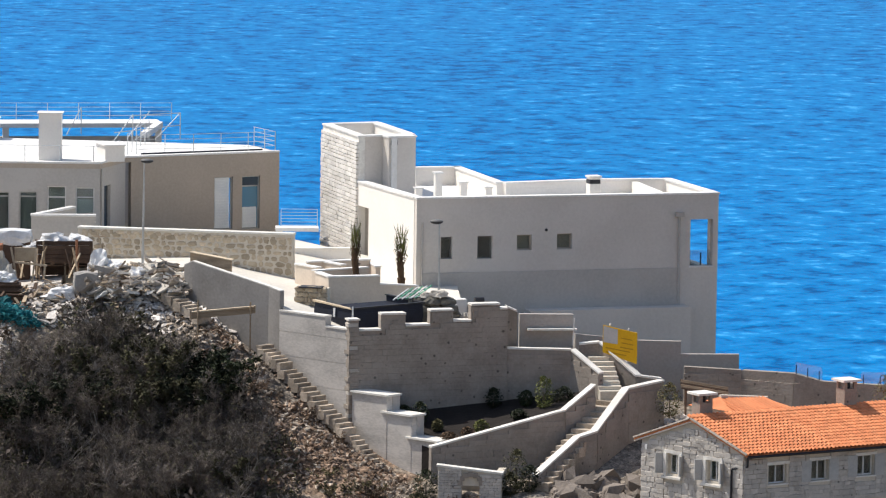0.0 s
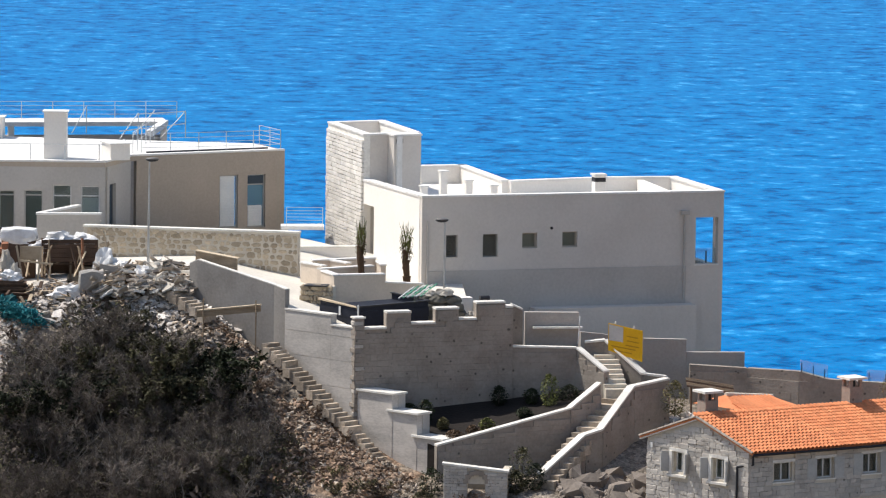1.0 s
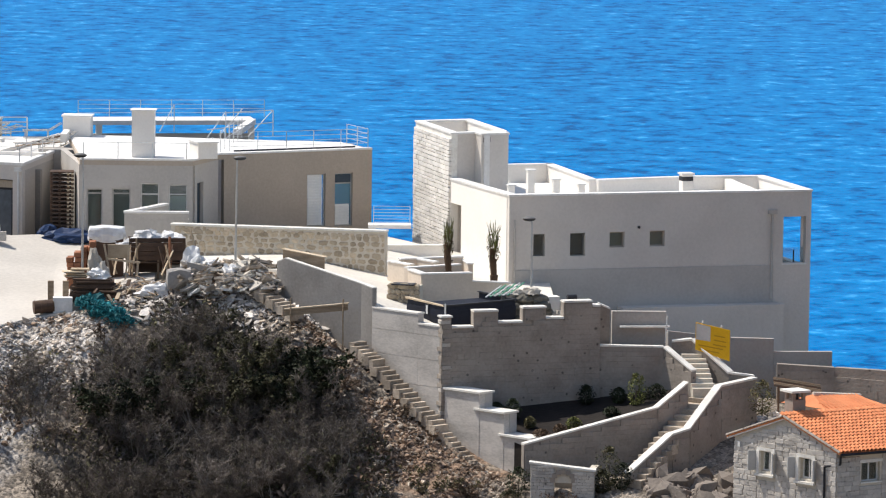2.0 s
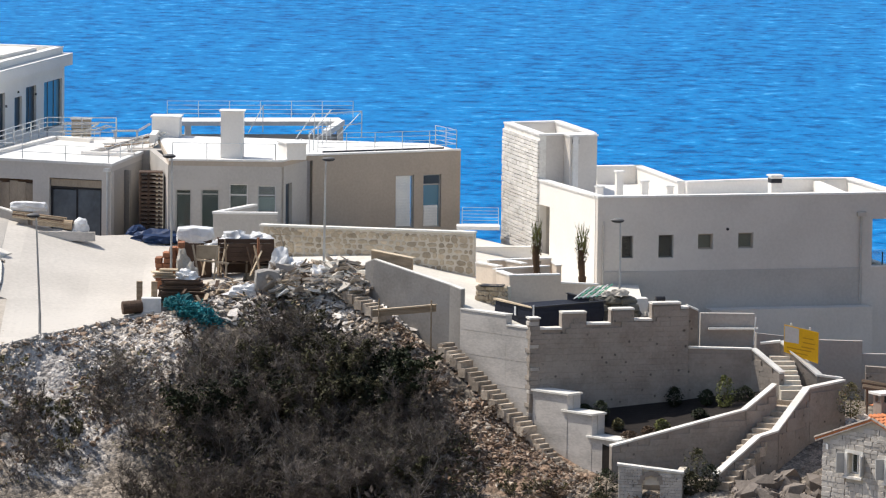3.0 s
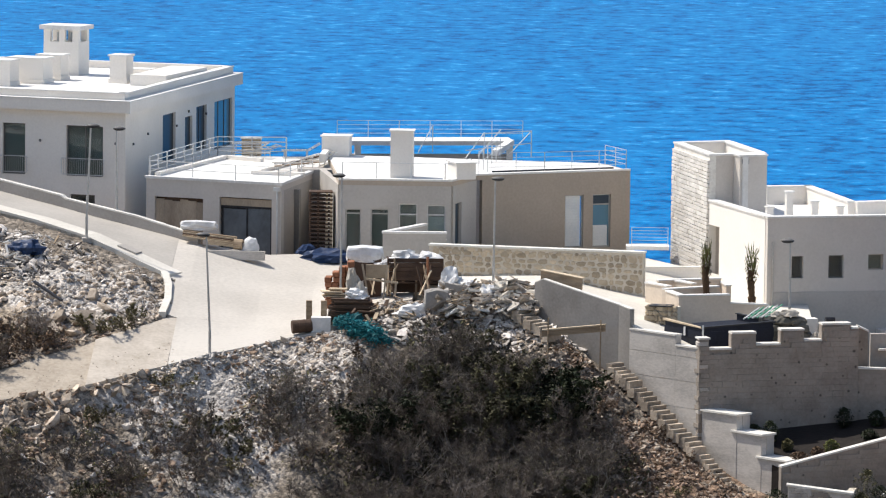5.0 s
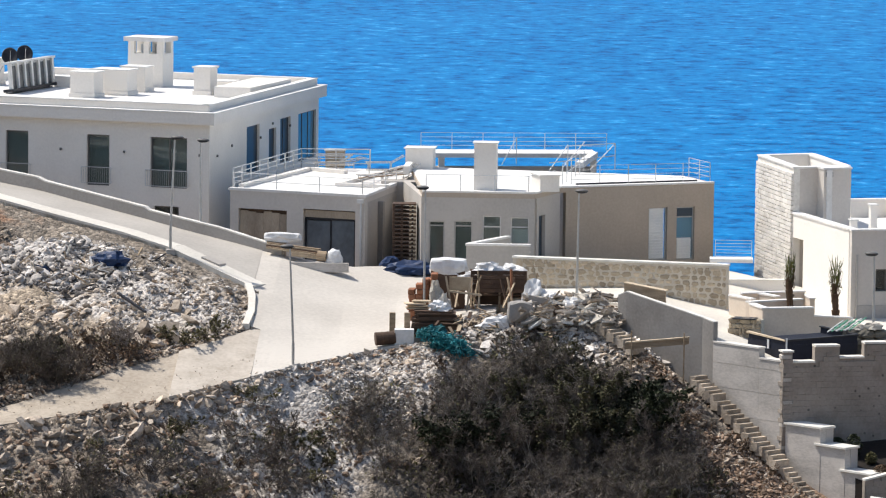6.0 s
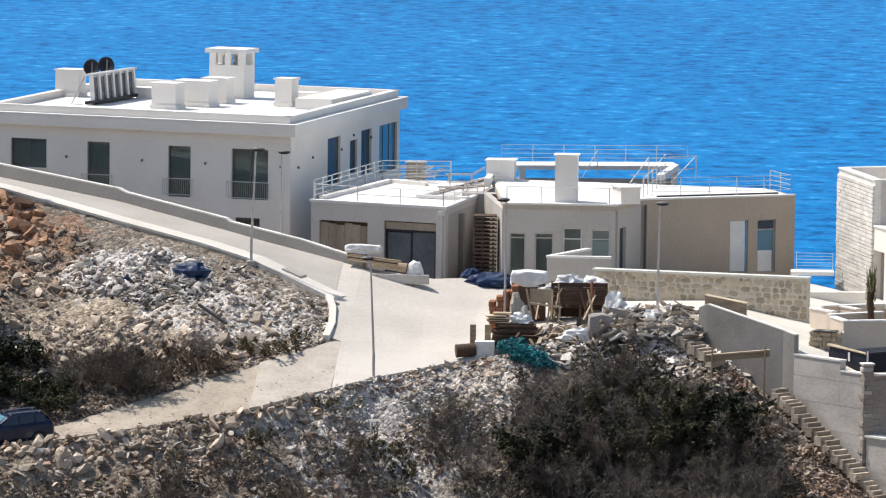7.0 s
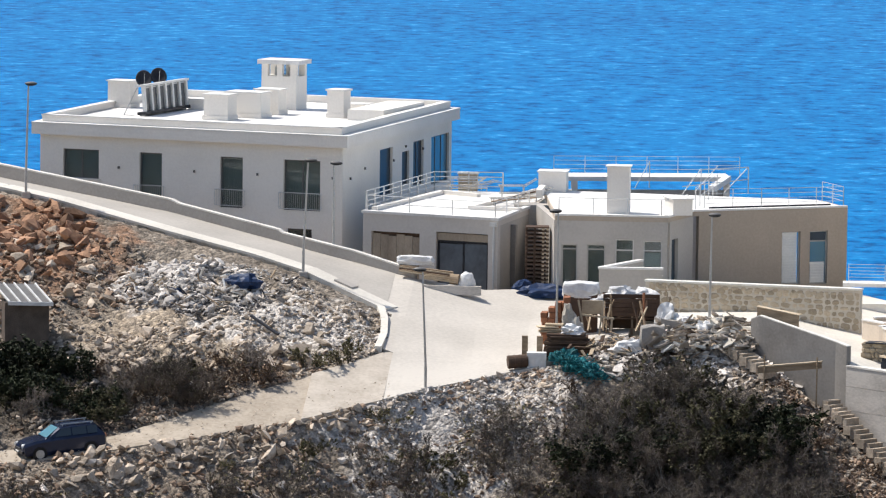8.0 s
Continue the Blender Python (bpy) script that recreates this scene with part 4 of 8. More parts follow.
    w = Side((-8.6, 230.24), (-6.9, 233.8), -1)
    part("terrace_wall", w.slab(bmesh.new(), 0, w.length, 22, 25.2, 0, 0.22), GREY_PLASTER, h)
    part("coping", w.slab(bmesh.new(), 0.04, w.length, 25.197, 25.29, -0.04, 0.26), ROOF_WHITE, h)


low_house()


# ------------------------------------------------------------------ the tall white house above the garden
def tower_house():
    zt = 26.44
    A, C, R = Vector((6.43, 235.41)), Vector((8.9, 228.0)), Vector((22.98, 231.77))
    h = thing("house", (8.9, 228, 17), "white plastered house with a stair tower and roof parapets", "house")
    front = Side(C, R, 1)
    left = Side(C, A, -1)
    tower_end = Vector((4.88, 241.74))
    hole = (13.22, 14.33, 23.05, 25.2)
    wins = [(1.16, 1.71, 23.6, 24.62), (2.91, 3.63, 23.58, 24.63), (4.80, 5.52, 23.94, 24.65), (6.73, 7.46, 23.95, 24.67)]
    # front wall in the darker plaster, left wall in the white one
    part("wall", front.wall(8, zt - 0.08, 0.35, wins + [hole]), PLASTER_DARKER, h)
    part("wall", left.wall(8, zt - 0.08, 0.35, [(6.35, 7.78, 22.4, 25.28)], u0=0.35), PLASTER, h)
    part("coping", front.slab(bmesh.new(), -0.04, front.length + 0.04, zt - 0.085, zt, -0.05, 0.4), ROOF_WHITE, h)
    part("coping", left.slab(bmesh.new(), 0.405, left.length, zt - 0.085, zt, -0.05, 0.4), ROOF_WHITE, h)
    for i, w in enumerate(wins):
        # first two: a dark sheet behind the panes stands in for the unlit room
        window(h, front, *w, deep=0.2, frame=FRAME if i < 2 else TAUPE, behind=DARK if i < 2 else TAUPE)
    part("door", left.slab(bmesh.new(), 6.2, 7.75, 22.86, 25.25, 1.5, 1.56), DULL, h)
    # loggia at the far corner: open through the front and the right side
    rs = Side(R, (21.3, 238.3), 1)
    part("wall", rs.wall(8, zt - 0.08, 0.35, [(0.45, 4.6, 22.9, 25.2)], u0=0.35), PLASTER, h)
    part("coping", rs.slab(bmesh.new(), 0.405, rs.length, zt - 0.085, zt, -0.05, 0.4), ROOF_WHITE, h)
    part("floor", prism(bmesh.new(), [front.at(0.35, 0.35), front.at(14.2, 0.35), (21.0, 238.0), (17.9, 237.6), (13.3, 235.6), (7.2, 235.2)], 22.6, 22.85), INNER, h)
    part("wall", Side(front.at(12.6, 0.35), front.at(12.2, 6.5), 1).wall(22.85, 25.8, 0.2), PLASTER, h)
    part("sill", front.slab(bmesh.new(), 13.18, 14.37, 22.97, 23.047, -0.04, 0.35), ROOF_WHITE, h)
    for u in (13.3, 13.85):
        part("clamp", bars([((*front.at(u, 0.28), 23.04), (*front.at(u, 0.28), 23.62))], 0.035), DARK, h)
    bp = part("balustrade_panel", front.slab(bmesh.new(), 13.24, 14.3, 23.06, 23.75, 0.27, 0.285), GLASS_RAIL, h)
    bp.visible_shadow = False
    # back parapets, the roof, and the raised back terrace
    outline = [(9.3, 242.5), (11.49, 243.1), (13.21, 235.64), (17.87, 237.75), (21.3, 238.3)]
    for p, q in zip(outline, outline[1:]):
        s = Side(p, q, -1)
        part("parapet", s.slab(bmesh.new(), 0, s.length, 20, zt - 0.08, 0, 0.3), PLASTER, h)
        part("coping", s.slab(bmesh.new(), -0.02, s.length + 0.02, zt - 0.083, zt - 0.004, -0.05, 0.35), ROOF_WHITE, h)
    part("roof", prism(bmesh.new(), [front.at(0.35, 0.35), front.at(front.length - 0.35, 0.35), (21.0, 238.1), (17.87, 237.6), (13.25, 235.8), (11.4, 242.8), (9.3, 242.4), (6.6, 235.6)], 25.3, 25.55), ROOF_WHITE, h)
    bm = bmesh.new()
    s = Side((19.4, 237.6), (20.4, 231.6), 1)
    s.slab(bm, 0.1, 5.6, 25.5, zt - 0.12, 0, 0.3)
    part("parapet", bm, PLASTER, h)
    # roof posts and chimney
    for x, y, top, w in ((10.1, 234.2, 26.95, 0.32), (11.27, 234.0, 26.55, 0.32), (12.4, 233.3, 26.4, 0.3), (9.15, 233.0, 26.35, 0.3)):
        p = part("roof_post", box(bmesh.new(), x, y, 25.5, w, w, top - 25.5, 15), PLASTER, h)
        part("cap", box(bmesh.new(), x, y, top - 0.003, w + 0.1, w + 0.1, 0.06, 15), ROOF_WHITE, p)
    c = part("chimney", box(bmesh.new(), 17.2, 232.2, 25.5, 0.5, 0.5, 1.55, 15), PLASTER, h)
    part("flue", box(bmesh.new(), 17.2, 232.2, 26.75, 0.515, 0.515, 0.2, 15), DARK, c)
    part("cap", box(bmesh.new(), 17.2, 232.2, 27.047, 0.62, 0.62, 0.07, 15), ROOF_WHITE, c)
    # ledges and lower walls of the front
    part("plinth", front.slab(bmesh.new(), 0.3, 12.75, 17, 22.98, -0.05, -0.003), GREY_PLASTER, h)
    part("plinth", Side(front.at(5.2, -0.9), front.at(13.0, -0.9), 1).slab(bmesh.new(), 0, 7.8, 17, 21.25, 0, 0.84), PLASTER_DARKER, h)
    seg = [((*front.at(12.65, -0.07), 21.4), (*front.at(12.65, -0.07), 25.4))]
    p = part("downpipe", bars(seg, 0.05, 8), GREY_PLASTER, h)
    part("hopper", front.slab(bmesh.new(), 12.45, 12.85, 25.35, 25.55, -0.2, -0.01), GREY_PLASTER, p)
    part("downpipe", bars([((*front.at(0.25, -0.08), 22.4), (*front.at(0.25, -0.08), 25.3))], 0.045, 8), GREY_PLASTER, h)
    part("vent", bars([((*front.at(6.2, -0.05), 24.85), (*front.at(6.2, 0.01), 24.85))], 0.07, 8), DARK, h)
    # stair tower: stone-clad left face, plain front, open top
    ztop = 28.56
    ts = Side(A, tower_end, -1)
    f = Side(A, (9.1, 236.5), 1)
    part("tower_wall", ts.wall(8, ztop - 0.08, 0.3), COPING, h)
    part("tower_wall", f.wall(22, ztop - 0.08, 0.3, u0=0.3), PLASTER_DARKER, h)
    far_l, far_r = Vector((4.88, 241.74)), Vector((7.55, 242.9))
    part("tower_wall", Side(far_l, far_r, -1).wall(8, ztop - 0.08, 0.3, u0=0.3), PLASTER, h)
    part("tower_wall", Side((9.1, 236.5), far_r, 1).wall(22, ztop - 0.08, 0.3, u0=0.3, u1=6.3), PLASTER, h)
    for s, a, b in ((ts, -0.04, ts.length), (f, 0.36, f.length), (Side(far_l, far_r, -1), 0.36, 2.9), (Side((9.1, 236.5), far_r, 1), 0.36, 6.2)):
        part("coping", s.slab(bmesh.new(), a, b, ztop - 0.083, ztop, -0.05, 0.36), ROOF_WHITE, h)
    part("roof", prism(bmesh.new(), [(6.6, 235.8), (8.9, 236.6), (7.4, 242.6), (5.2, 241.5)], 27.0, 27.2), ROOF_WHITE, h)
    part("tower_pier", f.slab(bmesh.new(), 1.2, f.length - 0.3, 24, ztop - 0.09, -0.75, -0.003), PLASTER_DARKER, h)
    # white strip added in place of sunlight on the pier's left side
    part("lit_strip", f.slab(bmesh.new(), 1.32, 1.6, 25.9, ztop - 0.09, -0.83, -0.755), ROOF_WHITE, h)
    part("tower_panel", f.slab(bmesh.new(), 1.3, 1.65, ztop - 0.42, ztop - 0.2, -0.78, -0.752), FRAME, h)
    part("coping", f.slab(bmesh.new(), 1.16, f.length - 0.26, ztop - 0.083, ztop, -0.8, -0.052), ROOF_WHITE, h)
    # courses of split stone on the tower's left face
    pale = [unit_stone("stone", STONE_PALE, 40 + k, 0.05) for k in range(4)]
    courses(h, ts, 0, ts.length, 22.3, lambda u: ztop - 0.09, 0.185, 0.85, pale, 0.09, seed=2, gap=0.03)
    return h


tower_house()


# ------------------------------------------------------------------ kerbs, parapets and garden walls
def chain_wall(name, label, runs, thick, material, low=14.0, coping=0.08, over=0.05, category="wall", side=1, cap_material=None):
    """A wall along points (x, y, top), with a coping slab on each run; side: on which hand of the line it stands."""
    base = thing(name, (runs[0][0], runs[0][1], low), label, category, kind="structure")
    for p, q in zip(runs, runs[1:]):
        s = Side(p, q, side)
        part("wall_body", prism(bmesh.new(), [s.at(0), s.at(s.length), s.at(s.length, thick), s.at(0, thick)], low, [p[2] - coping, q[2] - coping, q[2] - coping, p[2] - coping]), material, base)
        if coping:
            o = over
            plan = [s.at(0, -o), s.at(s.length, -o), s.at(s.length, thick + o), s.at(0, thick + o)]
            hs = [p[2], q[2], q[2], p[2]]
            part("coping", prism(bmesh.new(), plan, [z - coping - 0.004 for z in hs], hs), cap_material or COPING, base)
    return base


def flight(label, a, b, za, zb, width, n, material, rough=False):
    """A flight of steps from a (top) to b (foot), each step a block."""
    a, b = Vector(a), Vector(b)
    t = thing("stairs", (b.x, b.y, zb - 0.6), label, "stairs", kind="structure")
    s = Side(a, b, 1)
    for k in range(n):
        z = za + (zb - za) * (k + 0.5) / n
        u = s.length * k / n
        j = [random.Random(n * 100 + k).uniform(-0.08, 0.08) for _ in range(3)] if rough else (0, 0, 0)
        part("step", s.slab(bmesh.new(), u + 0.4 * j[0], u + s.length / n + 0.12, z - 0.4, z + 0.2 * j[1], -width / 2 + j[1], width / 2 + j[2]), material, t)
    return t


# The low wall between the road and the houses.
chain_wall("wall_road_parapet", "low grey concrete parapet wall along the climbing road", [(-45, 245.2, 29.6), (-38.1, 242, 28.46), (-29.3, 238, 27.29), (-28.9, 237.8, 27.12), (-23.9, 235.36, 26.22), (-23.7, 235.26, 26.08), (-20.3, 233.6, 25.5), (-17.2, 232, 24.77)], 0.25, DULL, low=21, coping=0.06, over=0.02)
# kerb along the road's open side
kerb = chain_wall("kerb", "pale concrete footway along the road's open edge", [(-44.9, 238.57, 29.0), (-37.2, 236, 27.92), (-34.3, 234.7, 27.5), (-28.6, 232, 26.36), (-24.4, 230, 25.58), (-22.1, 228.8, 25.04), (-18.14, 226.5, 23.58)], 1.1, LANE, low=22, coping=0.0, side=1, category="kerb")
chain_wall("kerb", "rounded raised kerb end at the road junction", [(-18.14, 226.5, 23.72), (-17.85, 225.2, 23.35), (-17.72, 223.2, 22.9), (-17.8, 221.0, 22.55)], 0.32, LANE, low=21, coping=0.0, side=-1, category="kerb")

# The lane and terrace of the tower house, one raised slab with walls under its edge.
LANE_NEAR = [(-8, 225.6, 23.3), (-4, 224.0, 23.55), (-2.2, 221.6, 23.7), (-1.2, 220.3, 23.75), (2.6, 217.3, 22.75), (5.65, 214.3, 21.85), (12.4, 216.2, 21.85)]
LANE_FAR = [(-8, 233.9, 23.7), (-1, 236, 23.85), (3.3, 236, 23.6), (8.9, 234, 22.6), (12.4, 229.2, 22.35)]
strip("pavement", LANE_NEAR, LANE_FAR, [(x, x) for x in even(-8, 10.8, 47)], LANE, "sunlit pale concrete lane and terrace", "lane", rows=12, lift=0.03, skirt=6.0)

strip("pavement", [(10.8, 216.6, 20.5), (13, 217.4, 20.5)], [(10.8, 228.4, 20.3), (13, 229.0, 20.3)], [(x, x) for x in even(10.8, 13, 4)], LANE, "lower shaded terrace below the white house", "lane", rows=8)

# Rubble stone wall behind the lane.
rub = Side((-6.4, 227.75), (3.25, 225.0), 1)
w = thing("wall_rubble_stone", (*rub.at(5), 23), "golden rubble stone wall with pale pointing beside the lane", "stone wall", kind="structure")


def rub_top(u):
    return 24.98 + 0.009 * u


part("wall_body", prism(bmesh.new(), [rub.at(0), rub.at(rub.length), rub.at(rub.length, 0.4), rub.at(0, 0.4)], 22, [24.92, 25.0, 25.0, 24.92]), MORTAR, w)
part("coping", prism(bmesh.new(), [rub.at(-0.03, -0.05), rub.at(rub.length + 0.03, -0.05), rub.at(rub.length + 0.03, 0.45), rub.at(-0.03, 0.45)], [24.915, 24.995, 24.995, 24.915], [25.0, 25.08, 25.08, 25.0]), COPING, w)
rnd = random.Random(8)
z = 23.2
while z < 24.85:
    u = 0.05 + rnd.uniform(0, 0.2)
    h = rnd.uniform(0.2, 0.3)
    while u < rub.length - 0.15:
        wd = min(rnd.uniform(0.18, 0.5), rub.length - 0.04 - u)
        hh = h * rnd.uniform(0.6, 0.95)
        c = rub.at(u + wd / 2, 0.0)
        piece("stone", rnd.choice(RUBBLES), w, Matrix.LocRotScale((c[0], c[1], min(z + h / 2 + rnd.uniform(-0.03, 0.03), 24.8)), Euler((0, rnd.uniform(-0.2, 0.2), math.atan2(rub.d.y, rub.d.x))), (wd * 0.92, 0.07, hh)))
        u += wd + rnd.uniform(0.03, 0.09)
    z += h

# Grey lane wall above the slope, then the cast concrete flank.
chain_wall("wall_lane_edge", "dark grey rendered lane wall falling towards the terrace", [(-1.55, 220.3, 24.2), (-1.2, 220.0, 24.39), (2.13, 217.6, 23.6), (2.6, 217.05, 23.48)], 0.25, CEMENT, low=19, coping=0.04, over=0.0)
flank = Side((2.6, 217.0), (5.62, 214.0), 1)
w = thing("wall_flank", (4, 215.5, 15), "cast concrete retaining wall with pour lines and a stepped end", "retaining wall", kind="structure")
for a, b, top in ((0, 2.75, 22.6), (2.75, flank.length - 0.2, 22.17)):
    z = 14.0
    for lift_top in (16.6, 18.1, 19.55, 20.7, 21.75, top):
        if lift_top > z:
            part("pour", flank.slab(bmesh.new(), a, b - 0.006, z, lift_top - 0.018, 0.0, 0.35), CONCRETE, w)
            z = lift_top
    part("coping", flank.slab(bmesh.new(), a, b - 0.004, top - 0.02, top + 0.05, -0.03, 0.4), COPING, w)
part("wall_core", flank.slab(bmesh.new(), 0.02, flank.length - 0.2, 14, 22.1, 0.03, 0.33), CONCRETE, w)
part("corner_post", box(bmesh.new(), 5.68, 214.15, 14, 0.42, 0.42, 8.6, 17), STONE_JOINED, w)
for k in range(22):
    piece("stone", (LIGHT_STONES if k % 5 == 1 else STONES)[k % 5], w, Matrix.LocRotScale((5.68 + 0.03 * (k % 3 - 1), 214.14, 18.3 + 0.195 * k), Euler((0, 0, 0.3 + 0.05 * (k % 4))), (0.40 + 0.06 * (k % 2), 0.46, 0.17)))
part("post_cap", box(bmesh.new(), 5.68, 214.15, 22.597, 0.52, 0.52, 0.07, 17), COPING, w)

# Crenellated stone front above the garden.
cast = Side((5.85, 214.1), (12.4, 215.95), 1)
MERLONS = ((0.0, 1.1, 22.17), (1.1, 2.2, 22.84), (2.2, 3.3, 22.33), (3.3, 4.35, 22.94), (4.35, 5.15, 22.46), (5.15, 6.45, 23.15), (6.45, cast.length, 22.95))


def cast_top(u):
    return next((t for a, b, t in MERLONS if a <= u <= b), 22.3)


w = thing("wall_crenellated", (9, 215, 15), "stepped crenellated limestone retaining wall above the garden bed", "retaining wall", kind="structure")
body = bmesh.new()
pts = [(0.0, 14.0)]
for a, b, t in MERLONS:
    pts += [(a, t - 0.05), (b, t - 0.05)]
pts += [(cast.length, 14.0)]
fa = [body.verts.new((*cast.at(u, 0.02), z)) for u, z in pts]
fb = [body.verts.new((*cast.at(u, 0.4), z)) for u, z in pts]
body.faces.new(fa)
body.faces.new(fb[::-1])
for i in range(len(pts)):
    j = (i + 1) % len(pts)
    body.faces.new((fa[i], fa[j], fb[j], fb[i]))
part("wall_body", body, STONE_JOINED, w)
for a, b, t in MERLONS:
    part("coping", cast.slab(bmesh.new(), a + 0.002, b - 0.002, t - 0.053, t + 0.03, -0.07, 0.45), COPING, w)
courses(w, cast, 0.05, cast.length, 18.3, lambda u: cast_top(u) - 0.06, 0.235, 0.5, seed=3)

# Stepped piers that carry the flank down to the garden's corner.
steps = Side((5.7, 213.85), (9.25, 210.4), 1)
w = thing("wall_stepped", (7.4, 212.2, 15), "concrete garden wall descending in three capped steps", "garden wall", kind="structure")
for a, b, top in ((0.0, 2.0, 19.62), (1.75, 3.4, 18.92), (3.2, 4.85, 17.98)):
    part("wall_body", steps.slab(bmesh.new(), a, b, 13.5, top - 0.08, 0.0 + 0.01 * a, 0.35), CONCRETE, w)
    part("coping", steps.slab(bmesh.new(), a - 0.05, b + 0.1, top - 0.083, top, -0.08, 0.85), COPING, w)
    part("return_wall", steps.slab(bmesh.new(), b - 0.3, b + 0.02, 13.5, top - 0.085, 0.352, 0.8), GREY_PLASTER, w)

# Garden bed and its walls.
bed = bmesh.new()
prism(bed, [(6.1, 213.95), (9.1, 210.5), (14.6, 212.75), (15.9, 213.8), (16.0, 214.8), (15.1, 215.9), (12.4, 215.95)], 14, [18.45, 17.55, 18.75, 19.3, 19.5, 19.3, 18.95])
solo("garden_bed", bed, BED_SOIL, "walled garden bed soil, its colour darkened for the wall's shade", "garden bed", kind="structure")
outer = chain_wall("wall_garden", "stone garden wall with a pale sunlit coping", [(8.95, 209.95, 17.82), (14.7, 212.45, 19.06), (16.05, 213.45, 20.02)], 0.24, STONE_JOINED, low=14, coping=0.07, over=0.04)
o1, o2 = Side((8.95, 209.95), (14.7, 212.45)), Side((14.7, 212.45), (16.05, 213.45))
courses(outer, o1, 0.05, o1.length, 15.2, lambda u: 17.7 + 0.197 * u - 0.02, 0.23, 0.42, seed=4, limit=230)
courses(outer, o2, 0.0, o2.length, 16.6, lambda u: 18.95 + 0.55 * u, 0.27, 0.6, seed=5, limit=60)
back = chain_wall("wall_garden", "stone wall behind the garden bed along the upper stairs", [(12.2, 216.0, 21.23), (15.16, 216.0, 21.19), (16.3, 214.6, 20.36)], 0.24, STONE_JOINED, low=15, coping=0.07, over=0.04)
b1, b2 = Side((12.2, 216.0), (15.16, 216.0)), Side((15.16, 216.0), (16.3, 214.6))
courses(back, b1, 0.02, b1.length, 18.6, lambda u: 21.1, 0.25, 0.6, seed=6)
courses(back, b2, 0.02, b2.length, 18.9, lambda u: 21.1 - 0.46 * u, 0.25, 0.6, seed=7)
right = chain_wall("wall_stair", "stone stair wall with a broad pale coping", [(13.34, 208.9, 16.82), (15.23, 210.95, 18.15), (16.0, 211.5, 18.31), (17.5, 213.9, 19.82), (19.15, 215.35, 19.97)], 0.27, STONE_JOINED, low=13.5, coping=0.08, over=0.04)
for k, (p, q) in enumerate((((13.34, 208.9, 16.7), (15.23, 210.95, 18.0)), ((15.23, 210.95, 18.0), (16.0, 211.5, 18.2)), ((16.0, 211.5, 18.2), (17.5, 213.9, 19.7)), ((17.5, 213.9, 19.7), (19.15, 215.35, 19.85)))):
    s = Side(p, q)
    courses(right, s, 0.02, s.length, 15.0 + 0.6 * k, lambda u, p=p, q=q, s=s: p[2] + (q[2] - p[2]) * u / s.length, 0.28, 0.65, seed=30 + k, limit=110)
chain_wall("wall_stair", "stone wall on the upper stairs beside the yellow board", [(15.59, 217.0, 21.31), (16.45, 216.95, 21.41), (17.96, 215.6, 20.15), (19.1, 215.75, 19.99)], 0.3, STONE_JOINED, low=15, coping=0.08, over=0.05)
flight("pale stone steps between the upper garden walls", (16.45, 217.0), (16.8, 214.2), 20.85, 19.55, 1.0, 8, MORTAR)
# brown step stone, whose dark colour also carries the shade between these walls
flight("shaded stone steps descending between garden walls", (16.9, 214.1), (13.4, 209.0), 19.35, 16.4, 1.15, 15, STEP)
# landing block and the boxed walls beside it
chain_wall("wall_box", "plain rendered wall with a pale ledge above the stairs", [(12.4, 216.7, 22.95), (12.87, 216.75, 22.74)], 0.4, STONE_JOINED, low=16, coping=0.07)
wb = chain_wall("wall_box", "grey rendered wall with a pale ledge above the stairs", [(13.0, 217.3, 22.52), (15.35, 217.5, 22.5)], 0.3, DULL, low=16, coping=0.0)
part("ledge", prism(bmesh.new(), [(13.35, 217.0), (15.5, 217.18), (15.48, 217.5), (13.33, 217.3)], 21.83, 21.91), COPING, wb)
part("rail_post", bars([((15.3, 217.05, 21.2), (15.38, 217.05, 22.4))], 0.03), RAIL, wb)
chain_wall("wall_plain", "plain rendered boundary walls below the white house", [(15.6, 219.5, 21.4), (18.5, 221.0, 20.93), (20.38, 221.0, 20.9)], 0.25, DULL, low=15, coping=0.0)
chain_wall("wall_plain", "plain rendered boundary wall below the white house", [(20.39, 221.0, 20.33), (22.97, 221.0, 20.35)], 0.25, DULL, low=15, coping=0.0)
sea_wall = chain_wall("wall_boundary", "shaded stone boundary wall against the sea", [(20.4, 219.4, 20.0), (22.9, 219.3, 19.88), (25.07, 218.0, 19.93), (26.26, 217.5, 19.66), (27.8, 217.0, 19.64), (45, 214, 19.2)], 0.35, STONE_JOINED, low=13, coping=0.0)
for k, (p, q, t) in enumerate((((20.4, 219.4), (22.9, 219.3), 19.9), ((22.9, 219.3), (25.07, 218.0), 19.85), ((25.07, 218.0), (30.0, 216.6), 19.55))):
    s = Side(p, q)
    courses(sea_wall, s, 0, s.length, 18.4, lambda u, t=t: t - 0.05, 0.27, 0.55, seed=50 + k, limit=90)
gb = thing("glass_balustrade", (25.6, 217.9, 19.7), "clear glass balustrade panels on the boundary wall", "balustrade")
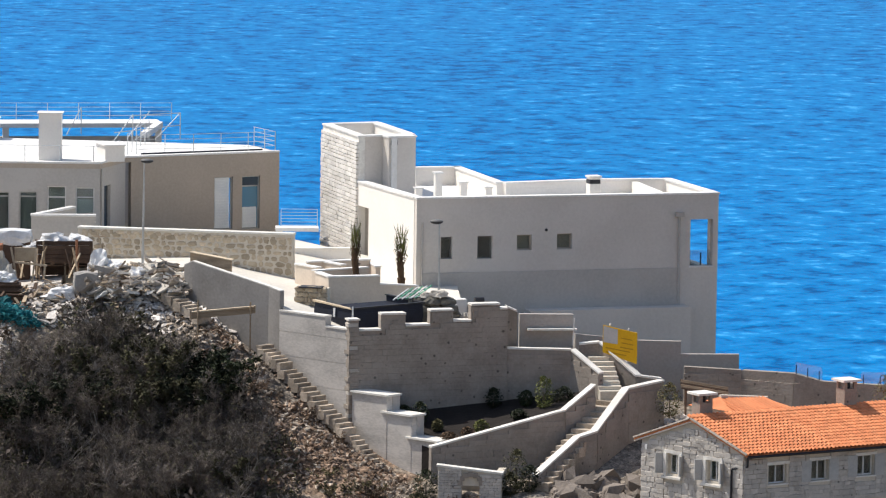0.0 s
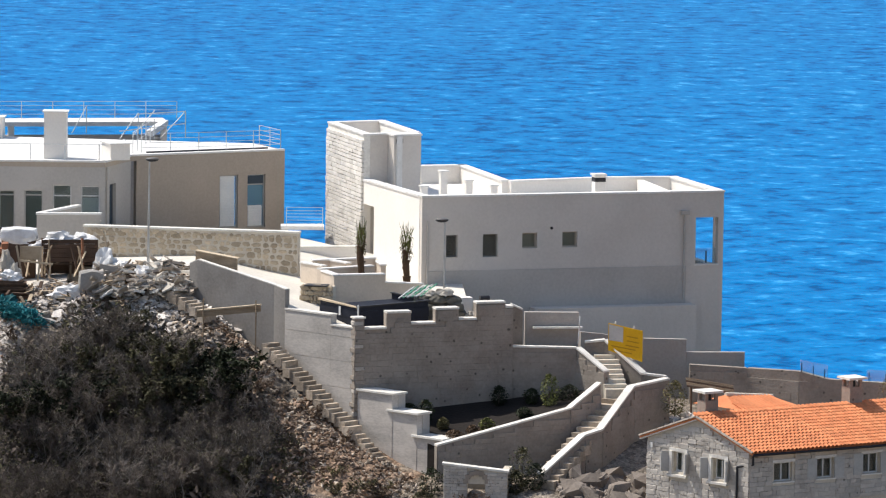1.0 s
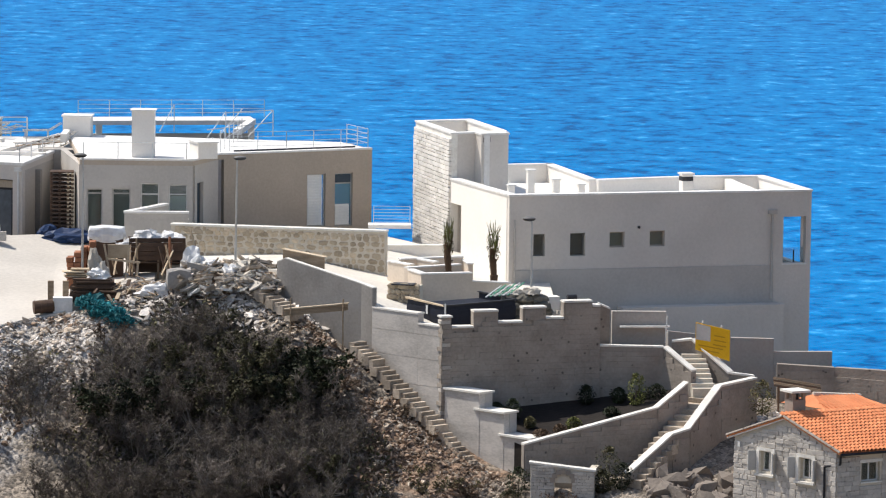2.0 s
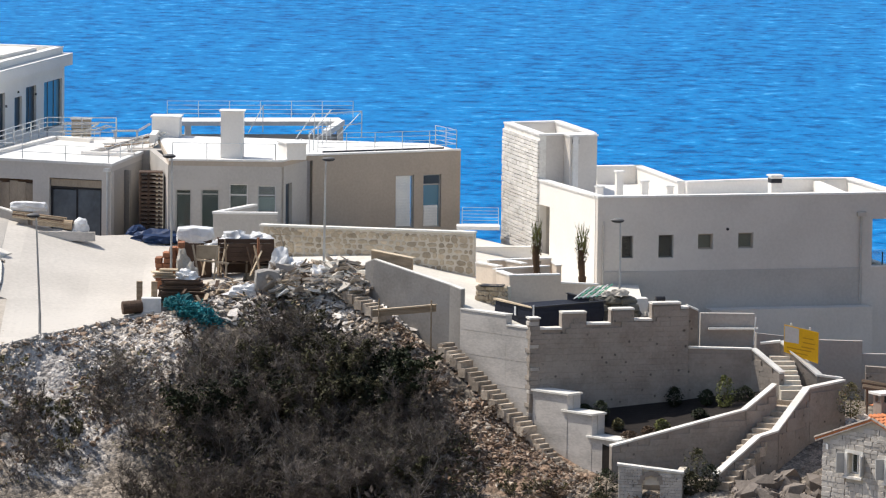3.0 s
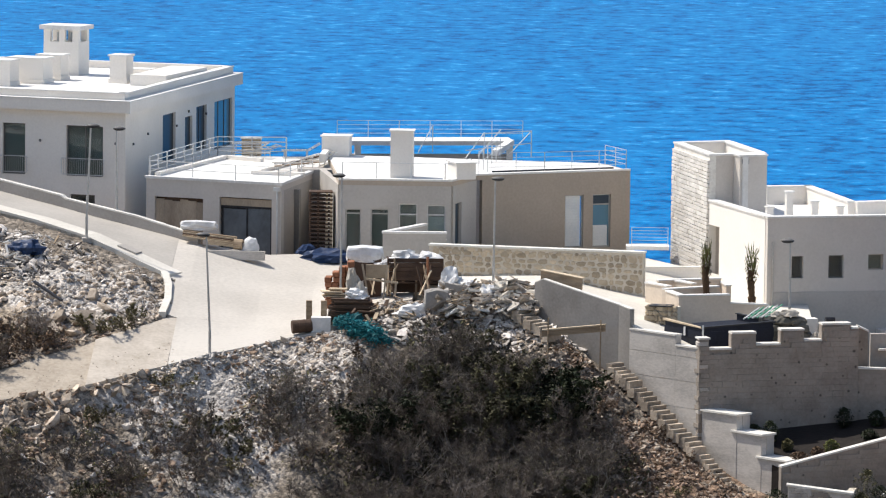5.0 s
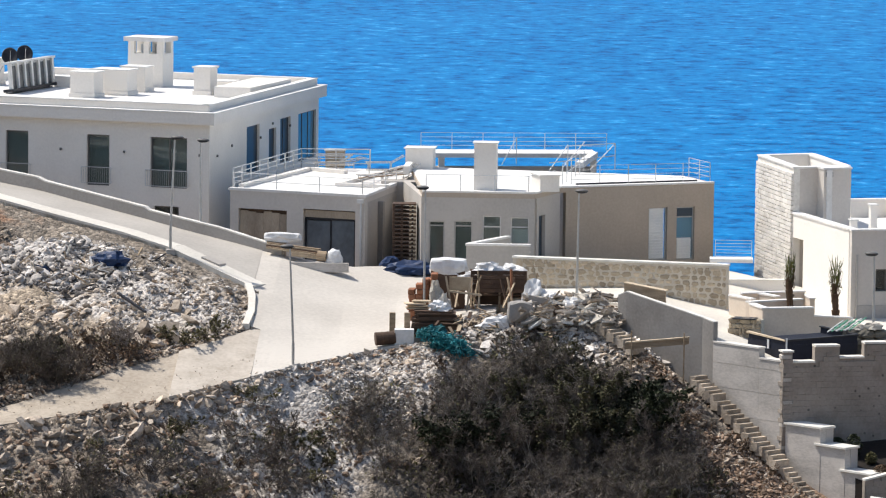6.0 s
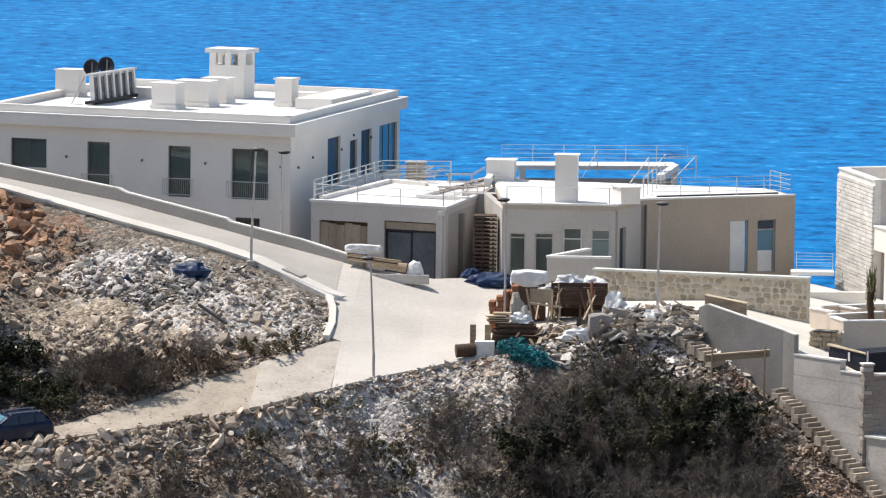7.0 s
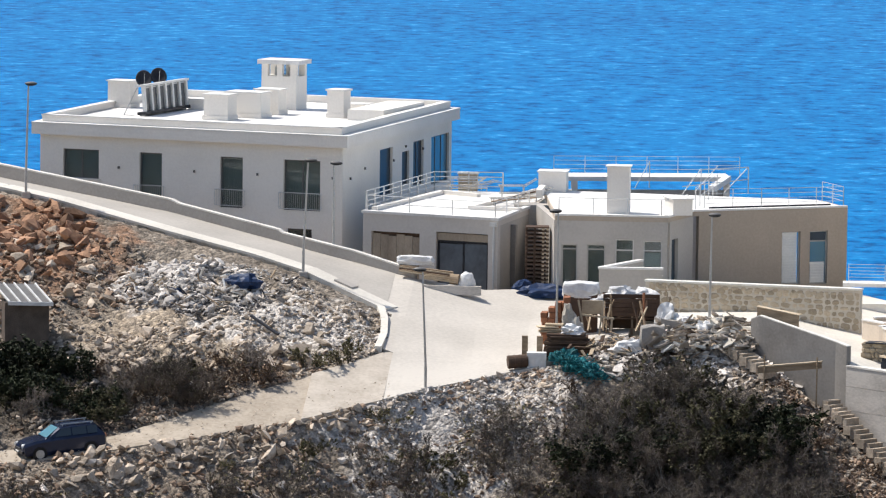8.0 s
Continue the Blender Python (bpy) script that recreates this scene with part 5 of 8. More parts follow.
for p, q in (((25.1, 218.05, 19.93), (26.25, 217.55, 19.66)), ((27.9, 217.1, 19.64), (29.6, 216.7, 19.58))):
    s = Side(p, q)
    g = part("panel", prism(bmesh.new(), [s.at(0, 0.02), s.at(s.length, 0.02), s.at(s.length, 0.04), s.at(0, 0.04)], [p[2], q[2], q[2], p[2]], [p[2] + 0.5, q[2] + 0.6, q[2] + 0.6, p[2] + 0.5]), GLASS_RAIL, gb)
    g.visible_shadow = False
    for k in range(3):
        c = Vector(p).lerp(Vector(q), (k + 0.15) / 2.4)
        part("clamp", bars([(c - Vector((0, 0, 0.05)), c + Vector((0, 0, 0.4)))], 0.02), DARK, gb)
# small arched stone building at the garden's foot
sm = thing("stone_hut", (10.5, 208.2, 14), "small stone hut with an arched doorway", "hut")
s = Side((9.15, 208.0), (11.8, 207.7), 1)
door = [(1.0, 1.75, 13, 16.5)]
part("wall", s.wall(13, 17.03, 0.3, door), MORTAR, sm)
part("wall", Side((11.8, 208.0), (12.1, 209.6), 1).wall(13, 16.99, 0.3), MORTAR, sm)
part("coping", prism(bmesh.new(), [s.at(-0.06, -0.07), s.at(s.length + 0.06, -0.07), s.at(s.length + 0.06, 0.36), s.at(-0.06, 0.36)], [17.28, 17.0, 17.0, 17.28], [17.36, 17.08, 17.08, 17.36]), COPING, sm)
part("inner_wall", s.slab(bmesh.new(), 0.0, s.length, 13, 16.9, 1.1, 1.3), CEMENT, sm)
part("wall", prism(bmesh.new(), [s.at(0, 0.005), s.at(s.length, 0.005), s.at(s.length, 0.295), s.at(0, 0.295)], 17.02, [17.29, 17.025, 17.025, 17.29]), MORTAR, sm)
courses(sm, s, 0.02, 1.0, 15.2, lambda u: 17.24, 0.13, 0.22, LIGHT_STONES, 0.07, seed=61)
courses(sm, s, 1.75, s.length, 15.2, lambda u: 17.06, 0.13, 0.22, LIGHT_STONES, 0.07, seed=62)
arch = bmesh.new()
for k in range(7):
    a = math.pi * (k + 0.5) / 7
    c = s.at(1.375 - 0.46 * math.cos(a), -0.03)
    box(arch, c[0], c[1], 16.42 + 0.46 * math.sin(a), 0.2, 0.14, 0.2, 0)
part("arch", arch, STONE_JOINED, sm)

# Steps running down beside the concrete flank.
flight("rough stone steps beside the concrete retaining wall", (1.8, 216.8), (2.85, 215.8), 21.2, 20.48, 0.8, 6, STEP, True)
flight("rough stone steps down the slope beside the retaining wall", (2.85, 215.8), (5.5, 213.03), 20.33, 18.04, 0.8, 14, STEP, True)
flight("half-buried stone steps at the foot of the retaining wall", (5.55, 213.0), (7.4, 211.05), 17.88, 16.25, 0.55, 10, STEP, True)
flight("stone steps at the head of the rubble slope", (-2.3, 219.7), (-0.7, 218.3), 23.1, 22.2, 0.8, 8, STEP, True)

# Bridge slab and rails between the two houses, terrace edge by the tower.
chain_wall("wall_terrace_edge", "pale terrace wall beside the tower", [(3.3, 232.0, 23.63), (6.3, 232.0, 23.66)], 0.3, PLASTER, low=18, coping=0.06)
br = thing("footbridge", (3.8, 236.2, 24), "pale footbridge slab with a thin metal railing", "footbridge")
part("deck", prism(bmesh.new(), [(2.6, 236.0), (4.62, 236.0), (4.62, 237.0), (2.6, 237.0)], 23.95, 24.12), ROOF_WHITE, br)
part("pier", prism(bmesh.new(), [(2.65, 236.4), (2.95, 236.4), (2.95, 237.0), (2.65, 237.0)], 14, 23.95), PLASTER, br)
railing(br, [(2.85, 236.1, 24.1), (4.55, 236.1, 24.1)], 0.9, 6, 1.2, 0.012)

# Reed mats and their poles behind the stair wall.
rm = thing("reed_screen", (20.9, 216, 19.4), "grey weathered reed mat lying over poles", "reed screen")
for k in range(6):
    y = 215.7 + 0.13 * k
    part("reed", bars([((19.95, y, 19.58 + 0.05 * k), (22.0, y - 0.05, 19.26 + 0.05 * k))], 0.045, 5), WOOD if k % 3 else WOOD_DARK, rm)
for x in (20.2, 21.7):
    part("pole", bars([((x, 216.2, 17.5), (x, 216.4, 19.6 - 0.16 * (x - 20.2)))], 0.05, 5), WOOD_DARK, rm)


# ------------------------------------------------------------------ street lamps
def street_lamp(x, y, z, h, lean=(0, 0), turn=0):
    t = thing("street_lamp", (x, y, z), "slim galvanised street lamp with a flat dark hood", "street lamp", group="street lamps")
    top = Vector((x + lean[0], y + lean[1], z + h))
    bm = rod(bmesh.new(), (x, y, z - 0.3), (x, y, z + 1.0), 0.065, 10)
    part("pole_base", bm, METAL, t)
    part("pole", rod(bmesh.new(), (x, y, z + 0.99), top, 0.055, 10, 0.036), METAL, t)
    part("foot", box(bmesh.new(), x, y, z - 0.3, 0.4, 0.4, 0.36, 10), CONCRETE, t)
    c, s = math.cos(radians(turn)), math.sin(radians(turn))
    m = Matrix.Translation(top + Vector((0.12 * c, 0.12 * s, 0.02))) @ Matrix.Rotation(radians(turn), 4, "Z")
    hood, under = bmesh.new(), bmesh.new()
    for bm, zs in ((hood, ((0.30, 0.04), (0.26, 0.09), (0.14, 0.13), (0.02, 0.14))), (under, ((0.30, 0.035), (0.22, -0.03), (0.1, -0.06), (0.02, -0.065)))):
        rings = [[bm.verts.new(m @ Vector((1.0 * r * math.cos(a), 0.7 * r * math.sin(a), zz))) for a in [2 * math.pi * k / 14 for k in range(14)]] for r, zz in zs]
        for p, q in zip(rings, rings[1:]):
            for k in range(14):
                bm.faces.new((p[k], p[(k + 1) % 14], q[(k + 1) % 14], q[k]))
        bm.faces.new(rings[0])
        bm.faces.new(rings[-1])
    part("hood", hood, FRAME, t, smooth=True)
    part("lamp_glass", under, DARK, t, smooth=True)


street_lamp(-15.57, 217.2, 21.2, 5.15, (-0.18, 0), 185)
street_lamp(-3.42, 224.0, 23.55, 4.75, (0.03, 0), 0)
street_lamp(-10.15, 222.4, 22.6, 5.9, (0.0, 0), 180)
street_lamp(-22.03, 228.6, 24.9, 5.1, (0.17, 0), 5)
street_lamp(-35.8, 235.2, 27.7, 5.1, (0.1, 0), 0)
street_lamp(-21.18, 234.3, 24.6, 4.8, (-0.02, 0), 0)
street_lamp(9.6, 220.0, 22.1, 4.05, (-0.02, 0), 180)


# ------------------------------------------------------------------ palms with bound crowns
def palm(x, y, z, h, seed, label, crown=0.5):
    rnd = random.Random(seed)
    t = thing("palm_tree", (x, y, z), label, "palm tree", group="young palms")
    bm = bmesh.new()
    n = 9
    for k in range(n):
        a, b = k / n, (k + 1) / n
        r = 0.165 - 0.05 * a + rnd.uniform(-0.015, 0.015)
        rod(bm, (x + 0.04 * math.sin(5 * a), y, z + h * 0.62 * a), (x + 0.04 * math.sin(5 * b), y, z + h * 0.62 * b + 0.03), r, 9, r * 1.22)
    part("trunk", bm, PALM_DRY, t)
    for name, m, count, lift, spread, length in (("dry_fronds", PALM_DRY, 60, 0.5, 0.2, 0.2), ("fronds", PALM_LEAF, 110, 0.64, crown, 0.24)):
        bm = bmesh.new()
        for k in range(count):
            a = rnd.uniform(0, 2 * math.pi)
            base = Vector((x + 0.08 * math.cos(a), y + 0.08 * math.sin(a), z + h * (lift + rnd.uniform(-0.1, 0.2))))
            out = rnd.uniform(0.3, 1) * spread
            tip = base + Vector((out * math.cos(a), out * math.sin(a), h * length * rnd.uniform(0.5, 1.0) * (1 if rnd.random() < 0.65 else -0.35)))
            mid = base.lerp(tip, 0.55) + Vector((0.06 * math.cos(a), 0.06 * math.sin(a), 0.04))
            s = (tip - base).cross(Vector((math.cos(a), math.sin(a), 0.2))).normalized() * rnd.uniform(0.010, 0.022)
            up = Vector((0, 0, 0.015))
            v = [bm.verts.new(p) for p in (base - s * 0.4, base + s * 0.4, mid + s, tip, mid - s, mid + up * 3)]
            for f in ((0, 1, 5), (1, 2, 5), (2, 3, 5), (3, 4, 5), (4, 0, 5)):
                bm.faces.new([v[i] for i in f])
        part(name, bm, m, t)


palm(5.98, 222.0, 22.7, 3.35, 4, "young palm with a green bound crown in a walled planter", 0.2)
palm(8.02, 223.0, 22.4, 3.4, 9, "young palm with a dry dark trunk beside the white house", 0.3)

# ------------------------------------------------------------------ terrace planters and the black shelter
pl = thing("planter", (6, 220, 22), "plain rendered planter walls stepping round the palms", "planter")
for k, (p, q, tp, tq) in enumerate((((4.75, 219.4), (7.02, 220.5), 23.84, 23.78), ((7.02, 220.5), (8.75, 221.4), 23.42, 23.25), ((4.75, 219.4), (4.2, 220.9), 23.84, 23.86), ((4.2, 221.1), (6.6, 222.9), 23.9, 23.86))):
    s = Side(p, q, 1 if k in (0, 1, 3) else -1)
    part("planter_wall", prism(bmesh.new(), [s.at(0), s.at(s.length), s.at(s.length, 0.25), s.at(0, 0.25)], 21.2, [tp - 0.06, tq - 0.06, tq - 0.06, tp - 0.06]), WARM_RENDER, pl)
    part("coping", prism(bmesh.new(), [s.at(0, -0.04), s.at(s.length, -0.04), s.at(s.length, 0.29), s.at(0, 0.29)], [tp - 0.063, tq - 0.063, tq - 0.063, tp - 0.063], [tp, tq, tq, tp]), ROOF_WHITE, pl)
part("planter_soil", prism(bmesh.new(), [(4.6, 219.9), (7.0, 220.8), (8.7, 221.7), (7.5, 223.2), (4.4, 221.2)], 21.5, 22.75), SOIL, pl)
lw = thing("low_wall", (4.6, 224, 22.5), "low pale walls round the terrace entrance", "low wall")
for p, q, top in (((3.35, 224.0), (4.3, 222.7), 23.85), ((3.95, 224.4), (6.75, 225.6), 23.9), ((6.75, 225.6), (6.95, 224.2), 23.75), ((4.3, 225.2), (5.4, 223.6), 23.88)):
    s = Side(p, q, 1)
    part("wall_body", s.slab(bmesh.new(), 0, s.length, 22, top - 0.06, 0, 0.22), WARM_RENDER, lw)
    part("coping", s.slab(bmesh.new(), -0.03, s.length + 0.03, top - 0.063, top, -0.04, 0.26), ROOF_WHITE, lw)
rc = thing("rubble_corner", (3.9, 219.2, 22), "low rubble stone corner of the planter, still unfinished", "low wall")
s = Side((3.3, 219.3), (4.7, 218.9), 1)
part("wall_body", s.wall(21.8, 23.35, 0.5), MORTAR, rc)
courses(rc, s, 0.0, s.length, 22.3, lambda u: 23.4, 0.22, 0.34, RUBBLES, 0.09, seed=71)
part("slab", box(bmesh.new(), 4.0, 219.2, 23.36, 1.0, 0.7, 0.05, -12), DARK, rc)

sh = thing("site_shelter", (6, 216.4, 21.9), "low black canvas site shelter with pale timber edges", "shelter")
c0, c1, c2, c3 = (4.1, 217.5), (5.7, 215.5), (8.8, 216.6), (7.3, 218.9)
for p, q, zp, zq, board in ((c0, c1, 23.05, 22.9, WOOD_PALE), (c1, c2, 22.93, 23.1, DARK), (c2, c3, 23.1, 23.15, DARK)):
    s = Side(p, q, 1)
    n_ = s.length
    part("canvas_wall", prism(bmesh.new(), [s.at(0.03, 0.02), s.at(n_ - 0.03, 0.02), s.at(n_ - 0.03, 0.06), s.at(0.03, 0.06)], 21.8, [zp - 0.02, zq - 0.02, zq - 0.02, zp - 0.02]), CANVAS, sh)
    part("edge_board", prism(bmesh.new(), [s.at(-0.05, -0.05), s.at(n_, -0.05), s.at(n_, 0.12), s.at(-0.05, 0.12)], [zp - 0.08, zq - 0.04, zq - 0.04, zp - 0.08], [zp, zq, zq, zp]), board, sh)
part("canvas_roof", prism(bmesh.new(), [c0, c1, c2, c3], [22.4] * 4, [22.75, 22.7, 22.8, 22.85]), CANVAS, sh)
part("shelter_post", bars([((5.72, 215.45, 21.8), (5.72, 215.45, 23.0))], 0.04), RAIL, sh)
part("rag", box(bmesh.new(), 4.95, 216.35, 22.45, 0.1, 0.03, 0.38, -45), FOIL, sh)

gl = thing("metal_lattice", (8.2, 217.6, 22.95), "green and white painted metal lattice lying on the shelter", "lattice")
for k in range(6):
    part("bar", bars([((7.5 + 0.19 * k, 217.1, 23.1 + 0.02 * k), (8.2 + 0.2 * k, 218.0, 23.5 + 0.03 * k))], 0.035), GREEN_PAINT if k % 2 else PVC, gl)
for k in range(3):
    part("cross_bar", bars([((7.6 + 0.2 * k, 217.2 + 0.28 * k, 23.16 + 0.1 * k), (8.7 + 0.15 * k, 217.2 + 0.3 * k, 23.26 + 0.13 * k))], 0.03), GREEN_PAINT if k else PVC, gl)


def lump(bm, x, y, z, sx, sy, sz, seed, turn=0.0, rough=0.25):
    """A soft sagging heap or bag, its underside flattened."""
    rnd = random.Random(seed)
    off = Vector((rnd.uniform(0, 50), rnd.uniform(0, 50), rnd.uniform(0, 50)))
    m = Matrix.Rotation(radians(turn), 3, "Z")
    made = bmesh.ops.create_icosphere(bm, subdivisions=3, radius=1.0)
    for v in made["verts"]:
        p = v.co.copy()
        k = 1 + rough * noise.noise(p * 1.6 + off) + rough * 0.7 * noise.noise(p * 4 + off) + rough * 0.4 * noise.noise(p * 9 + off)
        p = Vector((p.x * k * sx / 2, p.y * k * sy / 2, max(-0.35, p.z * k) * sz / 1.35 + 0.26 * sz))
        v.co = m @ p + Vector((x, y, z))
    return bm


def crumple(bm, x, y, z, sx, sy, sz, seed, turn=0.0, rough=0.1):
    """A boxy bundle under creased plastic."""
    off = Vector((seed * 1.7, seed * 0.9, seed * 2.3))
    m = Matrix.Rotation(radians(turn), 3, "Z")
    made = bmesh.ops.create_cube(bm, size=1.0)
    bmesh.ops.subdivide_edges(bm, edges=list({e for v in made["verts"] for e in v.link_edges}), cuts=6, use_grid_fill=True)
    for v in bm.verts:
        p = v.co.copy()
        k = 1 - 0.10 * max(abs(p.x) + abs(p.y) + abs(p.z) - 0.95, 0) * 3
        n = noise.noise_vector(p * 3 + off) * rough + noise.noise_vector(p * 9 + off) * rough * 0.5
        v.co = m @ Vector(((p.x * k + n.x) * sx, (p.y * k + n.y) * sy, (p.z * k + n.z * (p.z > -0.4)) * sz + sz / 2)) + Vector((x, y, z))
    return bm


def heap(name, label, category, spots, material, group="", rough=0.25):
    for k, (x, y, z, sx, sy, sz, turn) in enumerate(spots):
        solo(name, lump(bmesh.new(), x, y, z, sx, sy, sz, hash((round(x * 10), k)) % 1000, turn, rough), material, label, category, group)


heap("sack", "bulky olive-grey sack stacked behind the crenellated wall", "sack", [(8.95 + 0.62 * (k % 3) - 0.12 * (k // 3), 217.2 + 0.12 * (k % 2), 22.0 + 0.3 * (k // 3), 0.85, 0.6, 0.36, 12 * (k % 4) - 15) for k in range(12)], SACK_DARK, "stacked sacks", 0.16)
heap("sack", "pale dusty sack on the pile behind the wall", "sack", [(9.5, 217.2, 23.25, 0.8, 0.5, 0.3, 0), (10.65, 217.2, 22.1, 0.6, 0.5, 0.5, 20), (8.95, 217.3, 23.2, 0.6, 0.4, 0.25, 0)], SACK, "pale sacks", 0.35)
solo("storage_box", box(bmesh.new(), 10.45, 218.2, 22.1, 0.5, 0.5, 0.95, 15), PLASTER, "small pale box on the terrace", "box")
solo("dark_vessel", rod(bmesh.new(), (11.1, 218.5, 22.95), (11.5, 218.6, 22.95), 0.13, 12), DARK, "dark pipe end resting on the wall", "pipe")
solo("stone_plinth", box(bmesh.new(), 11.3, 218.4, 20.4, 1.2, 0.6, 2.43, 15), PLASTER_DARKER, "pale plinth behind the crenellated wall", "plinth")

# ------------------------------------------------------------------ the yellow board
sg = thing("sign_board", (17.3, 216.3, 19.6), "yellow site board with a grey panel on two posts", "sign")
s = Side((16.58, 216.65), (18.02, 216.05), 1)
part("board", prism(bmesh.new(), [s.at(0), s.at(s.length), s.at(s.length, 0.04), s.at(0, 0.04)], [20.97, 20.55, 20.55, 20.97], [22.16, 21.9, 21.9, 22.16]), YELLOW, sg)
part("grey_panel", prism(bmesh.new(), [s.at(0.03, -0.008), s.at(0.68, -0.008), s.at(0.68, -0.002), s.at(0.03, -0.002)], [21.42, 21.36, 21.36, 21.42], [22.12, 22.0, 22.0, 22.12]), SIGN_GREY, sg)
for k, (a, b, z) in enumerate(((0.85, 1.35, 21.72), (0.85, 1.4, 21.52), (0.8, 1.4, 21.32), (0.15, 1.25, 21.18), (0.15, 1.1, 21.0))):
    part("text_bar", prism(bmesh.new(), [s.at(a, -0.006), s.at(b, -0.006), s.at(b, -0.002), s.at(a, -0.002)], [z - 0.13 * a, z - 0.13 * b] + [z - 0.13 * b, z - 0.13 * a], [z + 0.05 - 0.13 * a, z + 0.05 - 0.13 * b] + [z + 0.05 - 0.13 * b, z + 0.05 - 0.13 * a]), SIGN_INK, sg)
for u in (0.3, 1.15):
    c = s.at(u, 0.08)
    part("sign_post", bars([((*c, 18.5), (*c, 22.2 - 0.18 * u))], 0.03), METAL, sg)
    part("lamp_knob", bars([((*c, 22.2 - 0.18 * u), (*c, 22.28 - 0.18 * u))], 0.05), PVC, sg)

# ------------------------------------------------------------------ builders' yard on the crest
def timber(name, label, p, q, w, h, material=WOOD, group="", category="timber"):
    p, q = Vector(p), Vector(q)
    bm = bmesh.new()
    d = (q - p).normalized()
    sde = d.cross(Vector((0, 0, 1))).normalized() * w / 2
    up = sde.cross(d).normalized() * h / 2
    vs = [bm.verts.new(c + a * sde + b * up) for c in (p, q) for a, b in ((-1, -1), (1, -1), (1, 1), (-1, 1))]
    for f in ((0, 1, 2, 3), (7, 6, 5, 4), (0, 4, 5, 1), (1, 5, 6, 2), (2, 6, 7, 3), (3, 7, 4, 0)):
        bm.faces.new([vs[i] for i in f])
    return solo(name, bm, material, label, category, group)


rnd = random.Random(5)
bs = thing("brick_stack", (-10.2, 223, 22.6), "leaning stack of red clay blocks on the yard", "brick stack")
brick_mesh = unit_stone("brick", BRICK, 77, 0.05)
for layer in range(9):
    for k in range(4):
        for j in range(2):
            if layer > 5 and k < 1 + (layer - 6):
                continue
            piece("brick", brick_mesh, bs, Matrix.LocRotScale((-10.7 + 0.31 * k + rnd.uniform(-0.05, 0.05), 222.7 + 0.4 * j + rnd.uniform(-0.04, 0.04), 22.72 + 0.235 * layer), Euler((0, 0, rnd.uniform(-0.12, 0.12))), (0.28, 0.37, 0.22)))
wp = thing("wrapped_pallet", (-9.2, 225, 23), "pallet of goods under white plastic wrap", "pallet")
part("pallet_base", box(bmesh.new(), -9.2, 225, 22.75, 1.6, 1.1, 0.14, 0), WOOD_PALE, wp)
part("load", box(bmesh.new(), -9.2, 225, 22.88, 1.5, 1.0, 1.75, 0), WOOD_DARK, wp)
part("plastic_wrap", crumple(bmesh.new(), -9.2, 225, 24.45, 1.62, 1.1, 0.7, 12, 0, 0.05), FOIL, wp)
db = thing("timber_container", (-6.9, 224.4, 23), "long dark timber box filled with building waste", "container")
s = Side((-8.15, 224.0), (-5.65, 224.2), 1)
for k in range(5):
    part("plank", s.slab(bmesh.new(), 0.02 * (k % 2), s.length - 0.03 * (k % 3), 23.75 + 0.2 * k, 23.93 + 0.2 * k, 0.01 * (k % 2), 0.05), WOOD_DARK, db)
part("box_back", s.slab(bmesh.new(), 0, s.length, 23.1, 24.7, 0.9, 0.95), WOOD_DARK, db)
for u in (0, s.length - 0.05):
    part("box_end", s.slab(bmesh.new(), u, u + 0.05, 23.1, 24.72, 0.06, 0.89), WOOD_DARK, db)
part("box_floor", s.slab(bmesh.new(), 0.06, s.length - 0.06, 23.6, 23.66, 0.06, 0.89), WOOD_DARK, db)
for u in (0.1, 1.25, 2.4):
    part("box_leg", s.slab(bmesh.new(), u, u + 0.09, 22.9, 23.75, 0.08, 0.17), WOOD, db)
heap("waste_bag", "crumpled white plastic on the timber container", "plastic waste", [(-7.4, 224.5, 24.5, 1.3, 0.8, 0.55, 10), (-6.3, 224.6, 24.5, 1.1, 0.7, 0.45, -15), (-8.3, 224.2, 24.0, 0.8, 0.6, 0.6, 20)], FOIL, "plastic waste", 0.45)
for k in range(16):
    a = rnd.uniform(-8.8, -5.2)
    timber("batten", "loose weathered timber batten among the building waste", (a, 223.3 + rnd.uniform(-0.4, 0.5), 23.2), (a + rnd.uniform(-0.5, 0.6), 223.6 + rnd.uniform(0, 0.4), 24.2 + rnd.uniform(-0.3, 0.6)), 0.07, 0.05, (WOOD, WOOD_PALE, WOOD_DARK)[k % 3], "loose battens")
timber("batten", "upright reddish batten beside the container", (-6.3, 223.6, 23.0), (-6.35, 223.7, 24.85), 0.09, 0.09, BRICK, "loose battens")
timber("batten", "pale crossed battens standing on the container", (-5.2, 224.0, 24.2), (-5.45, 224.1, 25.2), 0.08, 0.05, WOOD_PALE, "loose battens")
timber("batten", "pale crossed battens standing on the container", (-5.7, 224.0, 24.95), (-5.05, 224.0, 24.98), 0.07, 0.05, WOOD_PALE, "loose battens")
# a broken timber armchair frame and shuttering boards
fr = thing("broken_bench", (-8.6, 222.3, 23), "pale broken timber frame like a bench", "bench")
for p, q in (((-9.2, 222.3, 24.65), (-8.9, 222.2, 23.1)), ((-8.1, 222.3, 24.55), (-8.25, 222.2, 23.1)), ((-9.1, 222.3, 24.0), (-7.6, 222.2, 23.85)), ((-9.0, 222.6, 24.55), (-8.1, 222.6, 24.5)), ((-7.7, 222.3, 23.85), (-7.75, 222.2, 23.2))):
    part("beam", bars([(p, q)], 0.06, 4), WOOD_PALE, fr)
